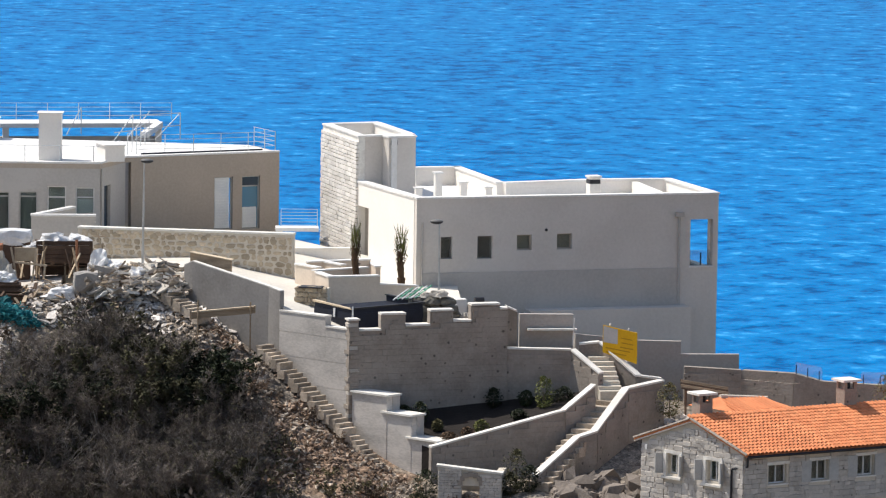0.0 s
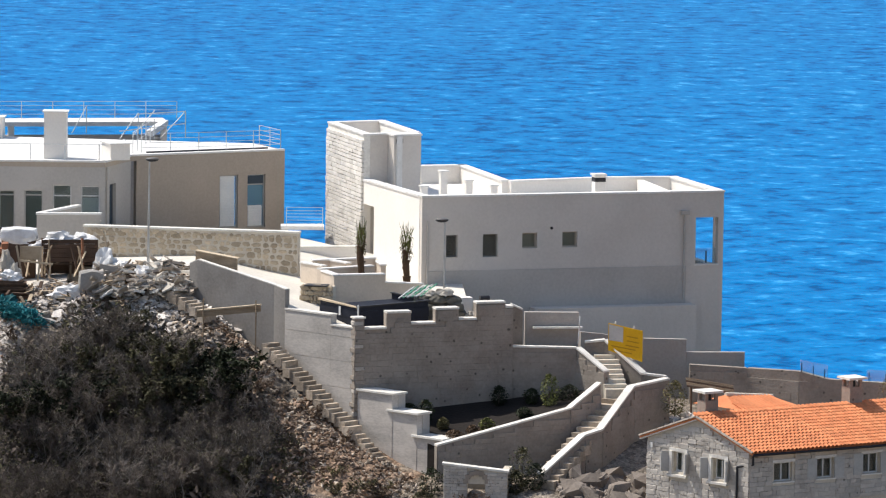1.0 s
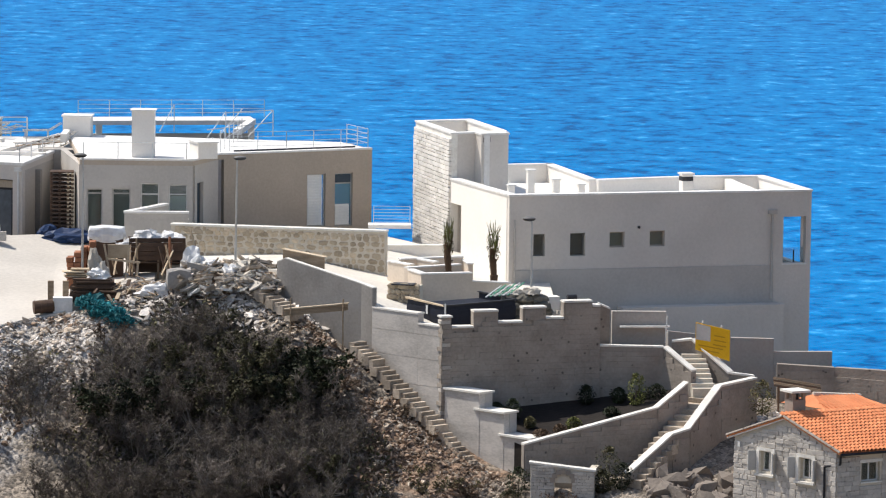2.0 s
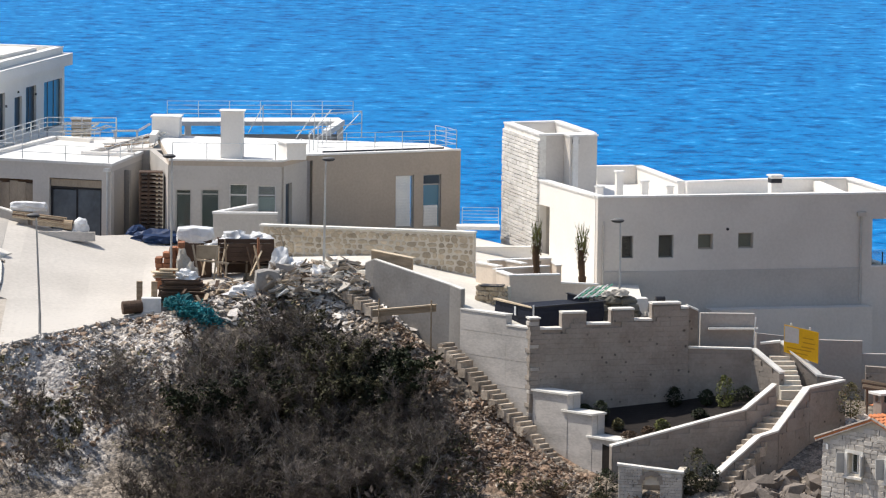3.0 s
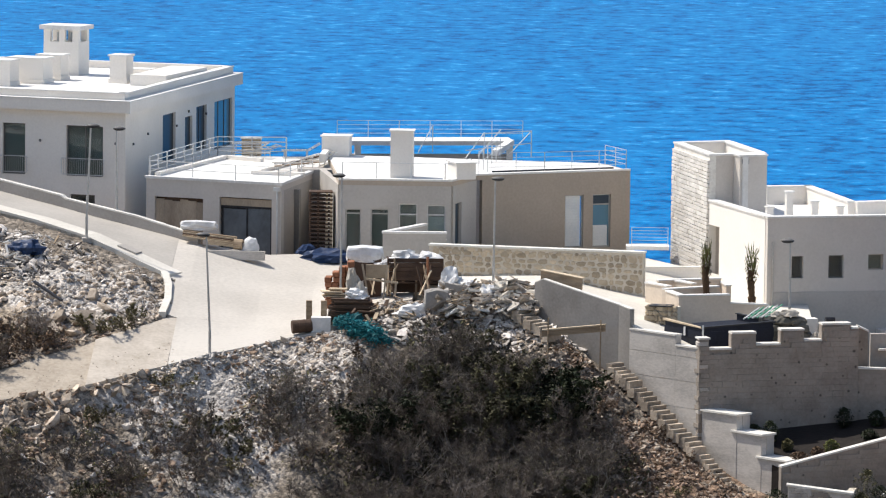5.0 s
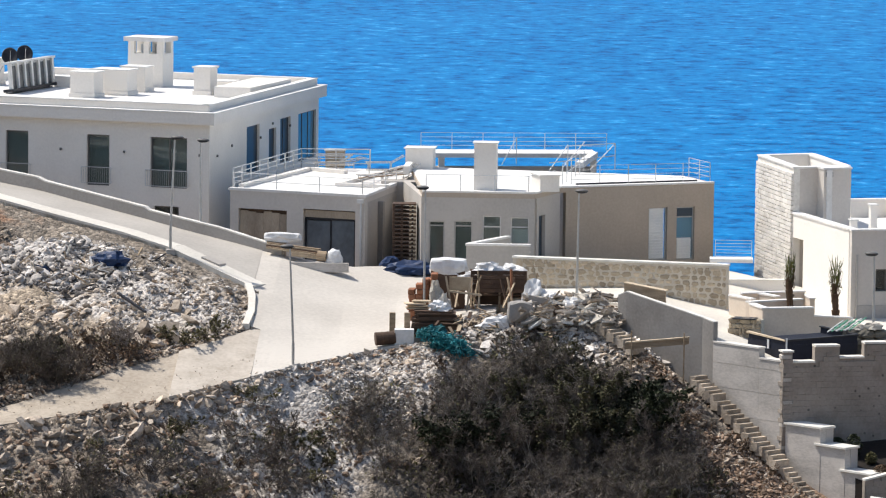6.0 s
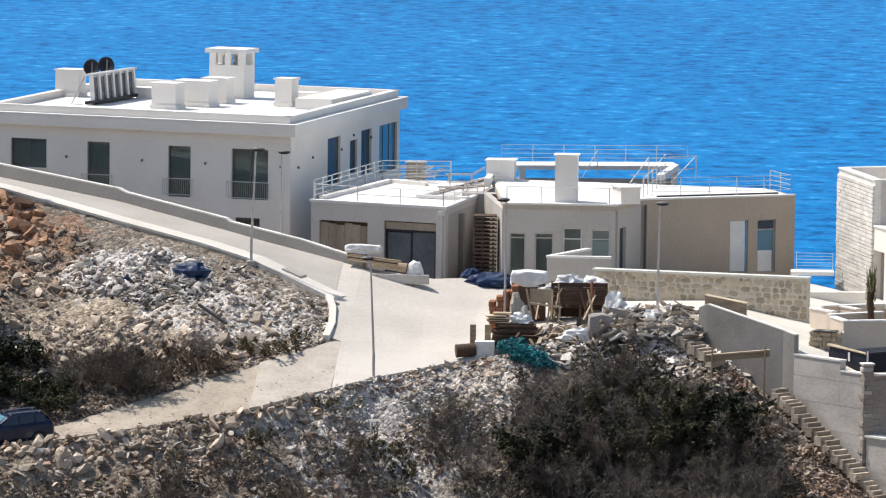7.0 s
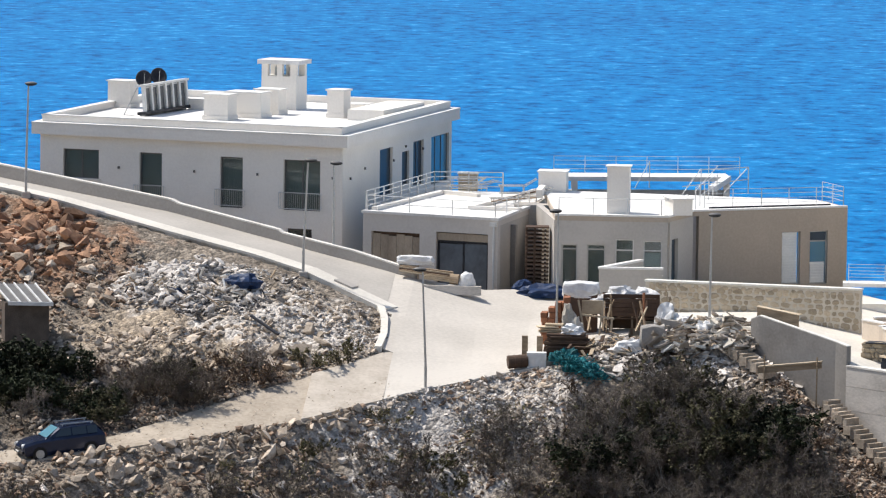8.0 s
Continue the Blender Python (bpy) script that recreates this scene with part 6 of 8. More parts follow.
part("board", prism(bmesh.new(), [(-9.05, 222.55), (-8.1, 222.5), (-8.1, 222.6), (-9.05, 222.65)], 24.0, 24.6), WOOD_PALE, fr)
heap("crumpled_canvas", "grey crumpled canvas draped over timber", "canvas", [(-9.6, 222.0, 23.1, 0.7, 0.6, 1.35, 10), (-9.25, 221.8, 22.9, 0.6, 0.5, 1.1, 0)], SACK, "", 0.3)
for k, (x, y, z, sx, sy, turn) in enumerate(((-10.4, 221.3, 23.32, 1.0, 0.6, 6), (-10.3, 221.25, 23.42, 0.9, 0.55, -8), (-10.5, 221.2, 23.52, 0.9, 0.6, 12), (-10.2, 221.3, 23.62, 0.8, 0.5, -4))):
    solo("board", box(bmesh.new(), x, y, z, sx, sy, 0.06, turn), WOOD_PALE, "sun-bleached board on the timber stack", "board", "stacked boards")
bk = thing("board_stack", (-9.9, 221, 22.3), "dark stack of shuttering boards at the yard's edge", "board stack")
for k in range(12):
    part("board", box(bmesh.new(), -9.6 + rnd.uniform(-0.15, 0.15), 220.9 + rnd.uniform(-0.1, 0.1), 22.3 + 0.085 * k, 2.2 - 0.05 * k, 0.9, 0.07, rnd.uniform(-5, 5)), WOOD_DARK, bk)
heap("plastic_sheet", "crumpled white plastic sheet on the rubble", "plastic waste", [(-9.4, 220.8, 23.3, 0.9, 0.6, 0.4, 0), (-5.3, 222.2, 23.5, 1.0, 0.8, 0.9, 30), (-4.6, 222.0, 23.5, 1.3, 0.8, 0.5, -20), (-6.8, 220.2, 22.6, 1.5, 0.7, 0.55, 5), (-3.6, 221.0, 23.4, 0.8, 0.6, 0.55, 10)], FOIL, "plastic waste", 0.5)
heap("gravel_bag", "torn pale sack slumped on the lane", "sack", [(-3.0, 221.9, 23.4, 1.6, 0.8, 0.6, -10), (-4.2, 221.6, 23.3, 1.1, 0.7, 0.45, 25), (-2.2, 221.4, 23.35, 1.0, 0.7, 0.4, 0)], SACK, "slumped sacks", 0.3)
solo("concrete_block", crumple(bmesh.new(), -5.85, 220.4, 22.2, 1.1, 0.7, 1.62, 5, 8, 0.035), CEMENT, "grey concrete block half buried in rubble", "concrete block")
solo("metal_sheet", prism(bmesh.new(), [(-5.5, 221.3), (-4.1, 221.0), (-4.1, 221.1), (-5.5, 221.4)], 22.6, [24.0, 23.75, 23.75, 24.0]), CEMENT, "dull grey sheet leaning at the lane's edge", "sheet")
for k in range(280):
    x, y = rnd.uniform(-5.8, -1.3), rnd.uniform(219.4, 222.0)
    z = 22.8 + (y - 219.6) * 0.35 + 0.2 * math.exp(-((x + 2.9) ** 2)) + rnd.uniform(0, 0.32)
    big, tx, ty, thick = rnd.uniform(0.14, 0.5) * rnd.choice((0.6, 1, 1)), rnd.gauss(0, 0.45), rnd.gauss(-0.15, 0.4), rnd.uniform(0.03, 0.1)
    turn = rnd.uniform(0, 6.283)
    rim = []
    for j in range(6):
        ang, rad = turn + j * 1.047 + rnd.uniform(-0.3, 0.3), big * rnd.uniform(0.55, 1.1)
        rim.append((rad * math.cos(ang), 0.75 * rad * math.sin(ang)))
    low = [z + tx * u + ty * v for u, v in rim]
    solo("stone_slab", prism(bmesh.new(), [(x + u, y + v) for u, v in rim], low, [q + thick + rnd.uniform(0, 0.03) for q in low]), (DUSTY, DUSTY, STEP, SACK, COPING)[k % 5], "pale broken stone slab heaped on the crest", "stone slab", "broken slabs")
for k in range(30):
    x, y = rnd.uniform(-5.2, -1.5), rnd.uniform(219.6, 221.9)
    z = 22.95 + (y - 219.6) * 0.35
    timber("board", "splintered board in the stone heap", (x, y, z + rnd.uniform(0, 0.3)), (x + rnd.uniform(-1.0, 1.0), y + rnd.uniform(-0.3, 0.3), z + rnd.uniform(0, 0.4)), rnd.uniform(0.07, 0.16), 0.03, (WOOD_PALE, WOOD, WOOD_DARK)[k % 3], "loose boards", "board")
for k in range(80):
    x, y = rnd.uniform(-9.8, -3.5), rnd.uniform(219.3, 220.8)
    z = 22.3 + (y - 219.3) * 0.5
    timber("board", "loose weathered board in the rubble heap", (x, y, z + rnd.uniform(0, 0.3)), (x + rnd.uniform(-0.9, 0.9), y + rnd.uniform(-0.3, 0.3), z + rnd.uniform(0, 0.45)), rnd.uniform(0.08, 0.2), 0.03, (WOOD_PALE, WOOD, WOOD_DARK)[k % 3], "loose boards", "board")
# turquoise net
bm = bmesh.new()
for k in range(26):
    f = rnd.random()
    lump(bm, -9.9 + 1.75 * f + rnd.uniform(-0.25, 0.25), 219.5 - 0.9 * f + rnd.uniform(-0.25, 0.15), 22.3 - 0.7 * f + rnd.uniform(-0.15, 0.25), rnd.uniform(0.3, 0.75), rnd.uniform(0.3, 0.6), rnd.uniform(0.2, 0.42), 200 + k, rnd.uniform(0, 90), 0.6)
for k in range(150):
    f = rnd.random()
    p = Vector((-9.9 + 1.85 * f + rnd.uniform(-0.4, 0.4), 219.2 - 0.95 * f + rnd.uniform(-0.3, 0.1), 22.62 - 0.85 * f + rnd.uniform(-0.25, 0.22)))
    for _ in range(3):
        q = p + Vector((rnd.gauss(0, 0.14), rnd.gauss(0, 0.1), rnd.gauss(0, 0.1)))
        rod(bm, p, q, 0.018, 4)
        p = q
solo("net_heap", bm, TARP, "tangled turquoise netting spilling down the slope", "netting", kind="stuff")
# barrel, blocks and pale slab by the yard's edge
bar = thing("barrel", (-11.75, 219.9, 21.8), "rusty brown barrel lying at the yard's edge", "barrel")
part("drum", rod(bmesh.new(), (-12.15, 219.75, 22.12), (-11.3, 219.95, 22.18), 0.29, 18), WOOD_DARK, bar, smooth=False)
for f in (0.08, 0.35, 0.65, 0.92):
    c = Vector((-12.15, 219.75, 22.12)).lerp(Vector((-11.3, 219.95, 22.18)), f)
    d = Vector((0.85, 0.2, 0.06)).normalized() * 0.02
    part("hoop", rod(bmesh.new(), c - d, c + d, 0.305, 18), WOOD_DARK, bar)
for x in (-11.45, -10.8):
    solo("timber_post", box(bmesh.new(), x, 220.6, 22.0, 0.26, 0.24, 1.2, 5), WOOD, "short square timber post at the yard's edge", "post", "timber posts")
solo("pale_block", box(bmesh.new(), -10.9, 220.05, 21.6, 0.85, 0.5, 0.95, 4), ROOF_WHITE, "pale rendered block at the yard's edge", "block")
# formwork boxes by the lane wall
fb = thing("formwork_panel", (-0.4, 220.6, 23.7), "brown timber formwork panel leaning on the lane wall", "formwork")
s = Side((-1.3, 220.75), (0.5, 220.05), 1)
part("panel", prism(bmesh.new(), [s.at(0, 0), s.at(s.length, 0), s.at(s.length, 0.12), s.at(0, 0.12)], 23.4, [24.66, 24.4, 24.4, 24.66]), WOOD, fb)
part("top_batten", prism(bmesh.new(), [s.at(-0.03, -0.05), s.at(s.length + 0.03, -0.05), s.at(s.length + 0.03, 0.35), s.at(-0.03, 0.35)], [24.66, 24.4, 24.4, 24.66], [24.7, 24.44, 24.44, 24.7]), WOOD_PALE, fb)
tb = thing("timber_edging", (0.2, 217.1, 22), "pale timber edging board holding the slope", "edging")
s = Side((-1.2, 217.35), (1.55, 216.85), 1)
part("board", prism(bmesh.new(), [s.at(0), s.at(s.length), s.at(s.length, 0.06), s.at(0, 0.06)], [22.16, 22.5, 22.5, 22.16], [22.42, 22.76, 22.76, 22.42]), WOOD, tb)
part("top_board", prism(bmesh.new(), [s.at(0, -0.06), s.at(s.length, -0.06), s.at(s.length, 0.2), s.at(0, 0.2)], [22.42, 22.76, 22.76, 22.42], [22.48, 22.82, 22.82, 22.48]), WOOD_PALE, tb)
for u in (0.3, 2.6):
    part("stake", bars([((*s.at(u, -0.08), 20.8), (*s.at(u, -0.08), 23.0))], 0.035, 5), WOOD, tb)

# ------------------------------------------------------------------ beside the garages
ps = thing("pallet_stack", (-11.6, 236, 23.5), "tall dark stack of pallets against the garage wall", "pallet stack")
for k in range(16):
    z = 23.5 + 0.19 * k
    part("pallet_deck", box(bmesh.new(), -11.75, 236.1, z + 0.1, 1.1, 0.95, 0.06, 4), WOOD_DARK, ps)
    for dx in (-0.48, -0.1, 0.3, 0.5):
        part("pallet_block", box(bmesh.new(), -11.75 + dx, 235.75, z, 0.11, 0.2, 0.1, 4), WOOD_PALE if dx > 0.2 else WOOD_DARK, ps)
heap("blue_sheet", "dark blue plastic sheeting on the yard by the pallets", "sheeting", [(-11.3, 234.0, 23.4, 2.4, 1.4, 0.55, 10), (-12.3, 234.8, 23.4, 1.2, 1.0, 0.7, 40)], BLUE_SHEET, "", 0.4)
wr = thing("wrapped_bundle", (-17.2, 232.4, 24.8), "white plastic-wrapped bundle on planks by the parapet", "bundle")
part("wrap", crumple(bmesh.new(), -17.2, 232.6, 24.95, 1.65, 0.6, 0.42, 31, -8, 0.08), FOIL, wr)
for k in range(5):
    timber("plank", "timber plank stacked at the parapet's end", (-17.9, 232.35 - 0.1 * k, 24.93 - 0.05 * k), (-15.4, 231.8 - 0.08 * k, 24.72 - 0.06 * k), 0.2, 0.05, (WOOD, WOOD_PALE, WOOD_DARK)[k % 3], "stacked planks", "plank")
for k in range(3):
    timber("plank", "pale timber plank at the parapet's end", (-16.7, 231.6 - 0.06 * k, 24.55 - 0.05 * k), (-15.2, 231.45 - 0.06 * k, 24.45 - 0.07 * k), 0.16, 0.05, WOOD_PALE, "stacked planks", "plank")
solo("clay_pipe", rod(bmesh.new(), (-15.5, 231.5, 24.45), (-15.1, 231.45, 24.43), 0.24, 14), WOOD, "short brown clay pipe beside the planks", "pipe")
heap("sack", "full white sack at the end of the parapet", "sack", [(-14.75, 231.5, 24.05, 0.8, 0.6, 0.75, 0)], FOIL, "pale sacks", 0.12)
solo("kerb_stone", box(bmesh.new(), -15.4, 231.2, 23.75, 2.7, 0.25, 0.42, -4), CONCRETE, "loose concrete kerb stone along the yard", "kerb stone")
solo("drain_cover", prism(bmesh.new(), [(-20.6, 228.45), (-19.75, 228.05), (-19.5, 228.6), (-20.35, 229.0)], 24.0, [24.66, 24.36, 24.36, 24.66]), DULL, "square grey drain cover in the road", "drain cover")
# roof furniture over the garage
def lounger(x, y, z, turn, back):
    """A steel-framed lounger: side rails, cross slats, legs and a raised back."""
    m = pose(x, y, z, 0, 0, turn)
    t = thing("sun_lounger", (x, y, z), "bare grey metal sun lounger frame on the roof terrace", "lounger", "roof loungers")

    def tubes(name, runs, r, material):
        part(name, bars([(m @ Vector(p), m @ Vector(q)) for p, q in runs], r), material, t)

    for v in (-0.3, 0.3):
        tubes("side_rail", [((-0.95, v, 0.32), (0.35, v, 0.32)), ((0.35, v, 0.32), (0.95, v, 0.32 + back))], 0.024, METAL)
        for u in (-0.8, 0.3):
            tubes("leg", [((u, v, 0), (u, v, 0.32))], 0.022, METAL)
    for k in range(9):
        tubes("slat", [((-0.9 + 0.14 * k, -0.3, 0.33), (-0.9 + 0.14 * k, 0.3, 0.33))], 0.02, SACK)
    for k in range(4):
        f = (k + 0.5) / 4
        tubes("back_slat", [((0.35 + 0.6 * f, -0.3, 0.33 + back * f), (0.35 + 0.6 * f, 0.3, 0.33 + back * f))], 0.02, SACK)


for x, y, z, turn, back in ((-13.5, 243.3, 26.8, 12, 0.3), (-12.4, 244.6, 26.8, 25, 0.45), (-13.2, 246.2, 26.8, 5, 0.2), (-13.25, 246.3, 27.15, 8, 0.35), (-16.0, 249.4, 26.8, -12, 0.4), (-15.4, 250.3, 26.8, 30, 0.2), (-15.9, 249.6, 27.14, -5, 0.1)):
    lounger(x, y, z, turn, back)
for k, (p, q) in enumerate((((-14.3, 242.6, 27.02), (-11.9, 243.4, 27.2)), ((-14.0, 244.0, 26.98), (-12.2, 245.4, 27.3)), ((-16.7, 249.2, 27.0), (-14.9, 248.6, 27.1)))):
    timber("plank", "weathered plank lying across the loungers", p, q, 0.2, 0.05, (WOOD, WOOD_DARK, SACK)[k], "roof planks", "plank")
bx = thing("storage_crate", (-16.0, 251.5, 26.7), "tan storage crate with a pale lid on the terrace", "crate")
part("crate_body", box(bmesh.new(), -16.0, 251.5, 26.7, 0.95, 0.7, 0.85, 0), WOOD_PALE, bx)
part("lid", box(bmesh.new(), -16.0, 251.5, 27.547, 1.05, 0.8, 0.07, 0), ROOF_WHITE, bx)

# ------------------------------------------------------------------ little shed on the slope
sd = thing("shed", (-33.4, 220.6, 22.2), "small weathered shed with a corrugated pale roof", "shed")
for p, q in (((-34.4, 220.0), (-32.45, 220.0)), ((-32.45, 220.05), (-32.9, 221.8)), ((-34.8, 221.6), (-34.4, 220.05))):
    s = Side(p, q, 1)
    part("wall", s.wall(20.8, 24.25, 0.1), BARK, sd)
part("roof_sheet", prism(bmesh.new(), [(-34.2, 219.7), (-32.2, 219.7), (-33.3, 222.0), (-35.3, 222.0)], [24.28, 24.28, 24.85, 24.85], [24.32, 24.32, 24.89, 24.89]), FRAME, sd)
for k in range(5):
    x = -34.15 + 0.47 * k
    part("roof_batten", bars([((x, 219.7, 24.35), (x - 1.1, 222.0, 24.92))], 0.05, 4), PVC, sd)
part("fascia", prism(bmesh.new(), [(-34.2, 219.64), (-32.2, 219.64), (-32.2, 219.7), (-34.2, 219.7)], 24.2, 24.36), PVC, sd)


# ------------------------------------------------------------------ the parked car
def parked_car(m):
    t = thing("car", m.translation, "dark blue estate car with roof rails parked on the dirt track", "car")

    def loft(name, sections, material, parent, label="", smooth=False):
        bm = bmesh.new()
        rings = [[bm.verts.new(m @ Vector(p)) for p in sec] for sec in sections]
        n = len(rings[0])
        for a, b in zip(rings, rings[1:]):
            for k in range(n):
                bm.faces.new((a[k], a[(k + 1) % n], b[(k + 1) % n], b[k]))
        bm.faces.new(rings[0])
        bm.faces.new(rings[-1])
        return part(name, bm, material, parent, label, smooth)

    def ring(x, w, low, high, tuck=0.06):
        return [(x, -w + tuck, low), (x, -w, low + 0.18), (x, -w, high - 0.12), (x, -w + tuck * 1.6, high), (x, w - tuck * 1.6, high), (x, w, high - 0.12), (x, w, low + 0.18), (x, w - tuck, low)]

    body = loft("body", [ring(2.18, 0.62, 0.35, 0.66), ring(2.1, 0.78, 0.25, 0.78), ring(1.6, 0.86, 0.22, 0.9), ring(0.85, 0.88, 0.2, 0.98), ring(-0.6, 0.88, 0.2, 1.02), ring(-1.7, 0.87, 0.22, 1.03), ring(-2.1, 0.82, 0.28, 1.0), ring(-2.2, 0.7, 0.36, 0.9)], CAR_PAINT, t)

    def cab(x, w, low, high):
        return [(x, -w, low), (x, -w + 0.13, high - 0.08), (x, -w + 0.24, high), (x, w - 0.24, high), (x, w - 0.13, high - 0.08), (x, w, low)]

    cabin = loft("cabin", [cab(0.95, 0.80, 0.94, 1.0), cab(0.2, 0.80, 0.96, 1.44), cab(-0.4, 0.80, 0.97, 1.5), cab(-1.6, 0.79, 0.98, 1.47), cab(-2.1, 0.76, 0.98, 1.05)], CAR_PAINT, t)
    # windscreen colour is brightened for the light on it; side panes near black
    wind = glass("windscreen_glass", (0.16, 0.36, 0.46), 0.04, 0.25)
    side_glass = glass("car_side_glass", (0.05, 0.07, 0.09), 0.05, 0.2)

    def quad(name, pts, material, parent):
        bm = bmesh.new()
        vs = [bm.verts.new(m @ Vector(p)) for p in pts]
        bm.faces.new(vs)
        ob = part(name, bm, material, parent)
        mod = ob.modifiers.new("thick", "SOLIDIFY")
        mod.thickness = 0.012
        return ob

    quad("windscreen", [(0.92, -0.66, 1.03), (0.92, 0.66, 1.03), (0.26, 0.54, 1.43), (0.26, -0.54, 1.43)], wind, cabin)
    quad("rear_window", [(-2.06, -0.62, 1.1), (-2.06, 0.62, 1.1), (-1.68, 0.52, 1.44), (-1.68, -0.52, 1.44)], side_glass, cabin)
    for sgn in (-1, 1):
        for a, b in ((0.55, -0.35), (-0.42, -1.15), (-1.22, -1.72)):
            quad("side_window", [(a, sgn * 0.806, 1.03), (b, sgn * 0.806, 1.04), (b, sgn * 0.69, 1.40), (min(a, 0.12), sgn * 0.69, 1.38)], side_glass, cabin)
        part("roof_rail", bars([(m @ Vector((0.1, sgn * 0.55, 1.56)), m @ Vector((-1.6, sgn * 0.55, 1.55)))], 0.025), METAL, t)
        for x in (0.0, -1.5):
            part("rail_foot", bars([(m @ Vector((x, sgn * 0.55, 1.46)), m @ Vector((x, sgn * 0.55, 1.56)))], 0.03), METAL, t)
        part("mirror", bars([(m @ Vector((0.62, sgn * 0.86, 1.05)), m @ Vector((0.62, sgn * 1.02, 1.1)))], 0.07), CAR_PAINT, t)
        part("headlight", bars([(m @ Vector((2.02, sgn * 0.58, 0.7)), m @ Vector((2.16, sgn * 0.52, 0.68)))], 0.11, 10), PVC, t)
        part("tail_light", bars([(m @ Vector((-2.1, sgn * 0.68, 0.85)), m @ Vector((-2.19, sgn * 0.66, 0.85)))], 0.09, 8), BRICK, t)
        for x in (1.35, -1.32):
            w = part("wheel", rod(bmesh.new(), m @ Vector((x, sgn * 0.68, 0.31)), m @ Vector((x, sgn * 0.89, 0.31)), 0.31, 18), TYRE, t)
            part("rim", rod(bmesh.new(), m @ Vector((x, sgn * 0.87, 0.31)), m @ Vector((x, sgn * 0.9, 0.31)), 0.19, 12), METAL, w)
    part("grille", bars([(m @ Vector((2.19, -0.35, 0.58)), m @ Vector((2.19, 0.35, 0.58)))], 0.05), DARK, t)
    part("bumper", bars([(m @ Vector((2.16, -0.66, 0.42)), m @ Vector((2.16, 0.66, 0.42)))], 0.08), DARK, t)
    part("plate", bars([(m @ Vector((2.25, -0.22, 0.45)), m @ Vector((2.25, 0.22, 0.45)))], 0.04, 4), PVC, t)


parked_car(pose(-30.5, 210.5, 18.93, 0, 4, 205) @ Matrix.Diagonal((0.84, 0.9, 0.9, 1)))

# poles and battens dumped on the slope
rnd = random.Random(44)
for k in range(40):
    x, y = rnd.gauss(-26.2, 1.8), rnd.gauss(225.6, 1.2)
    z = ground_z(x, y) + 0.15
    timber("batten", "broken batten in the white rubble heap", (x, y, z), (x + rnd.uniform(-0.7, 0.7), y + rnd.uniform(-0.5, 0.5), z + rnd.uniform(0.0, 0.5)), 0.08, 0.05, (PVC, WOOD_PALE, DARK, WOOD)[k % 4], "rubble battens")
timber("pole", "long dark pole lying on the rubble", (-23.8, 222.9, ground_z(-23.8, 222.9) + 0.35), (-22.4, 221.2, ground_z(-22.4, 221.2) + 0.3), 0.12, 0.1, DARK, "", "pole")
heap("dark_bag", "dark blue plastic bag on the rubble heap", "plastic waste", [(-24.6, 226.6, ground_z(-24.6, 226.6), 1.7, 0.9, 0.7, -15), (-27.6, 225.4, ground_z(-27.6, 225.4), 0.9, 0.6, 0.45, 20)], BLUE_SHEET, "", 0.4)


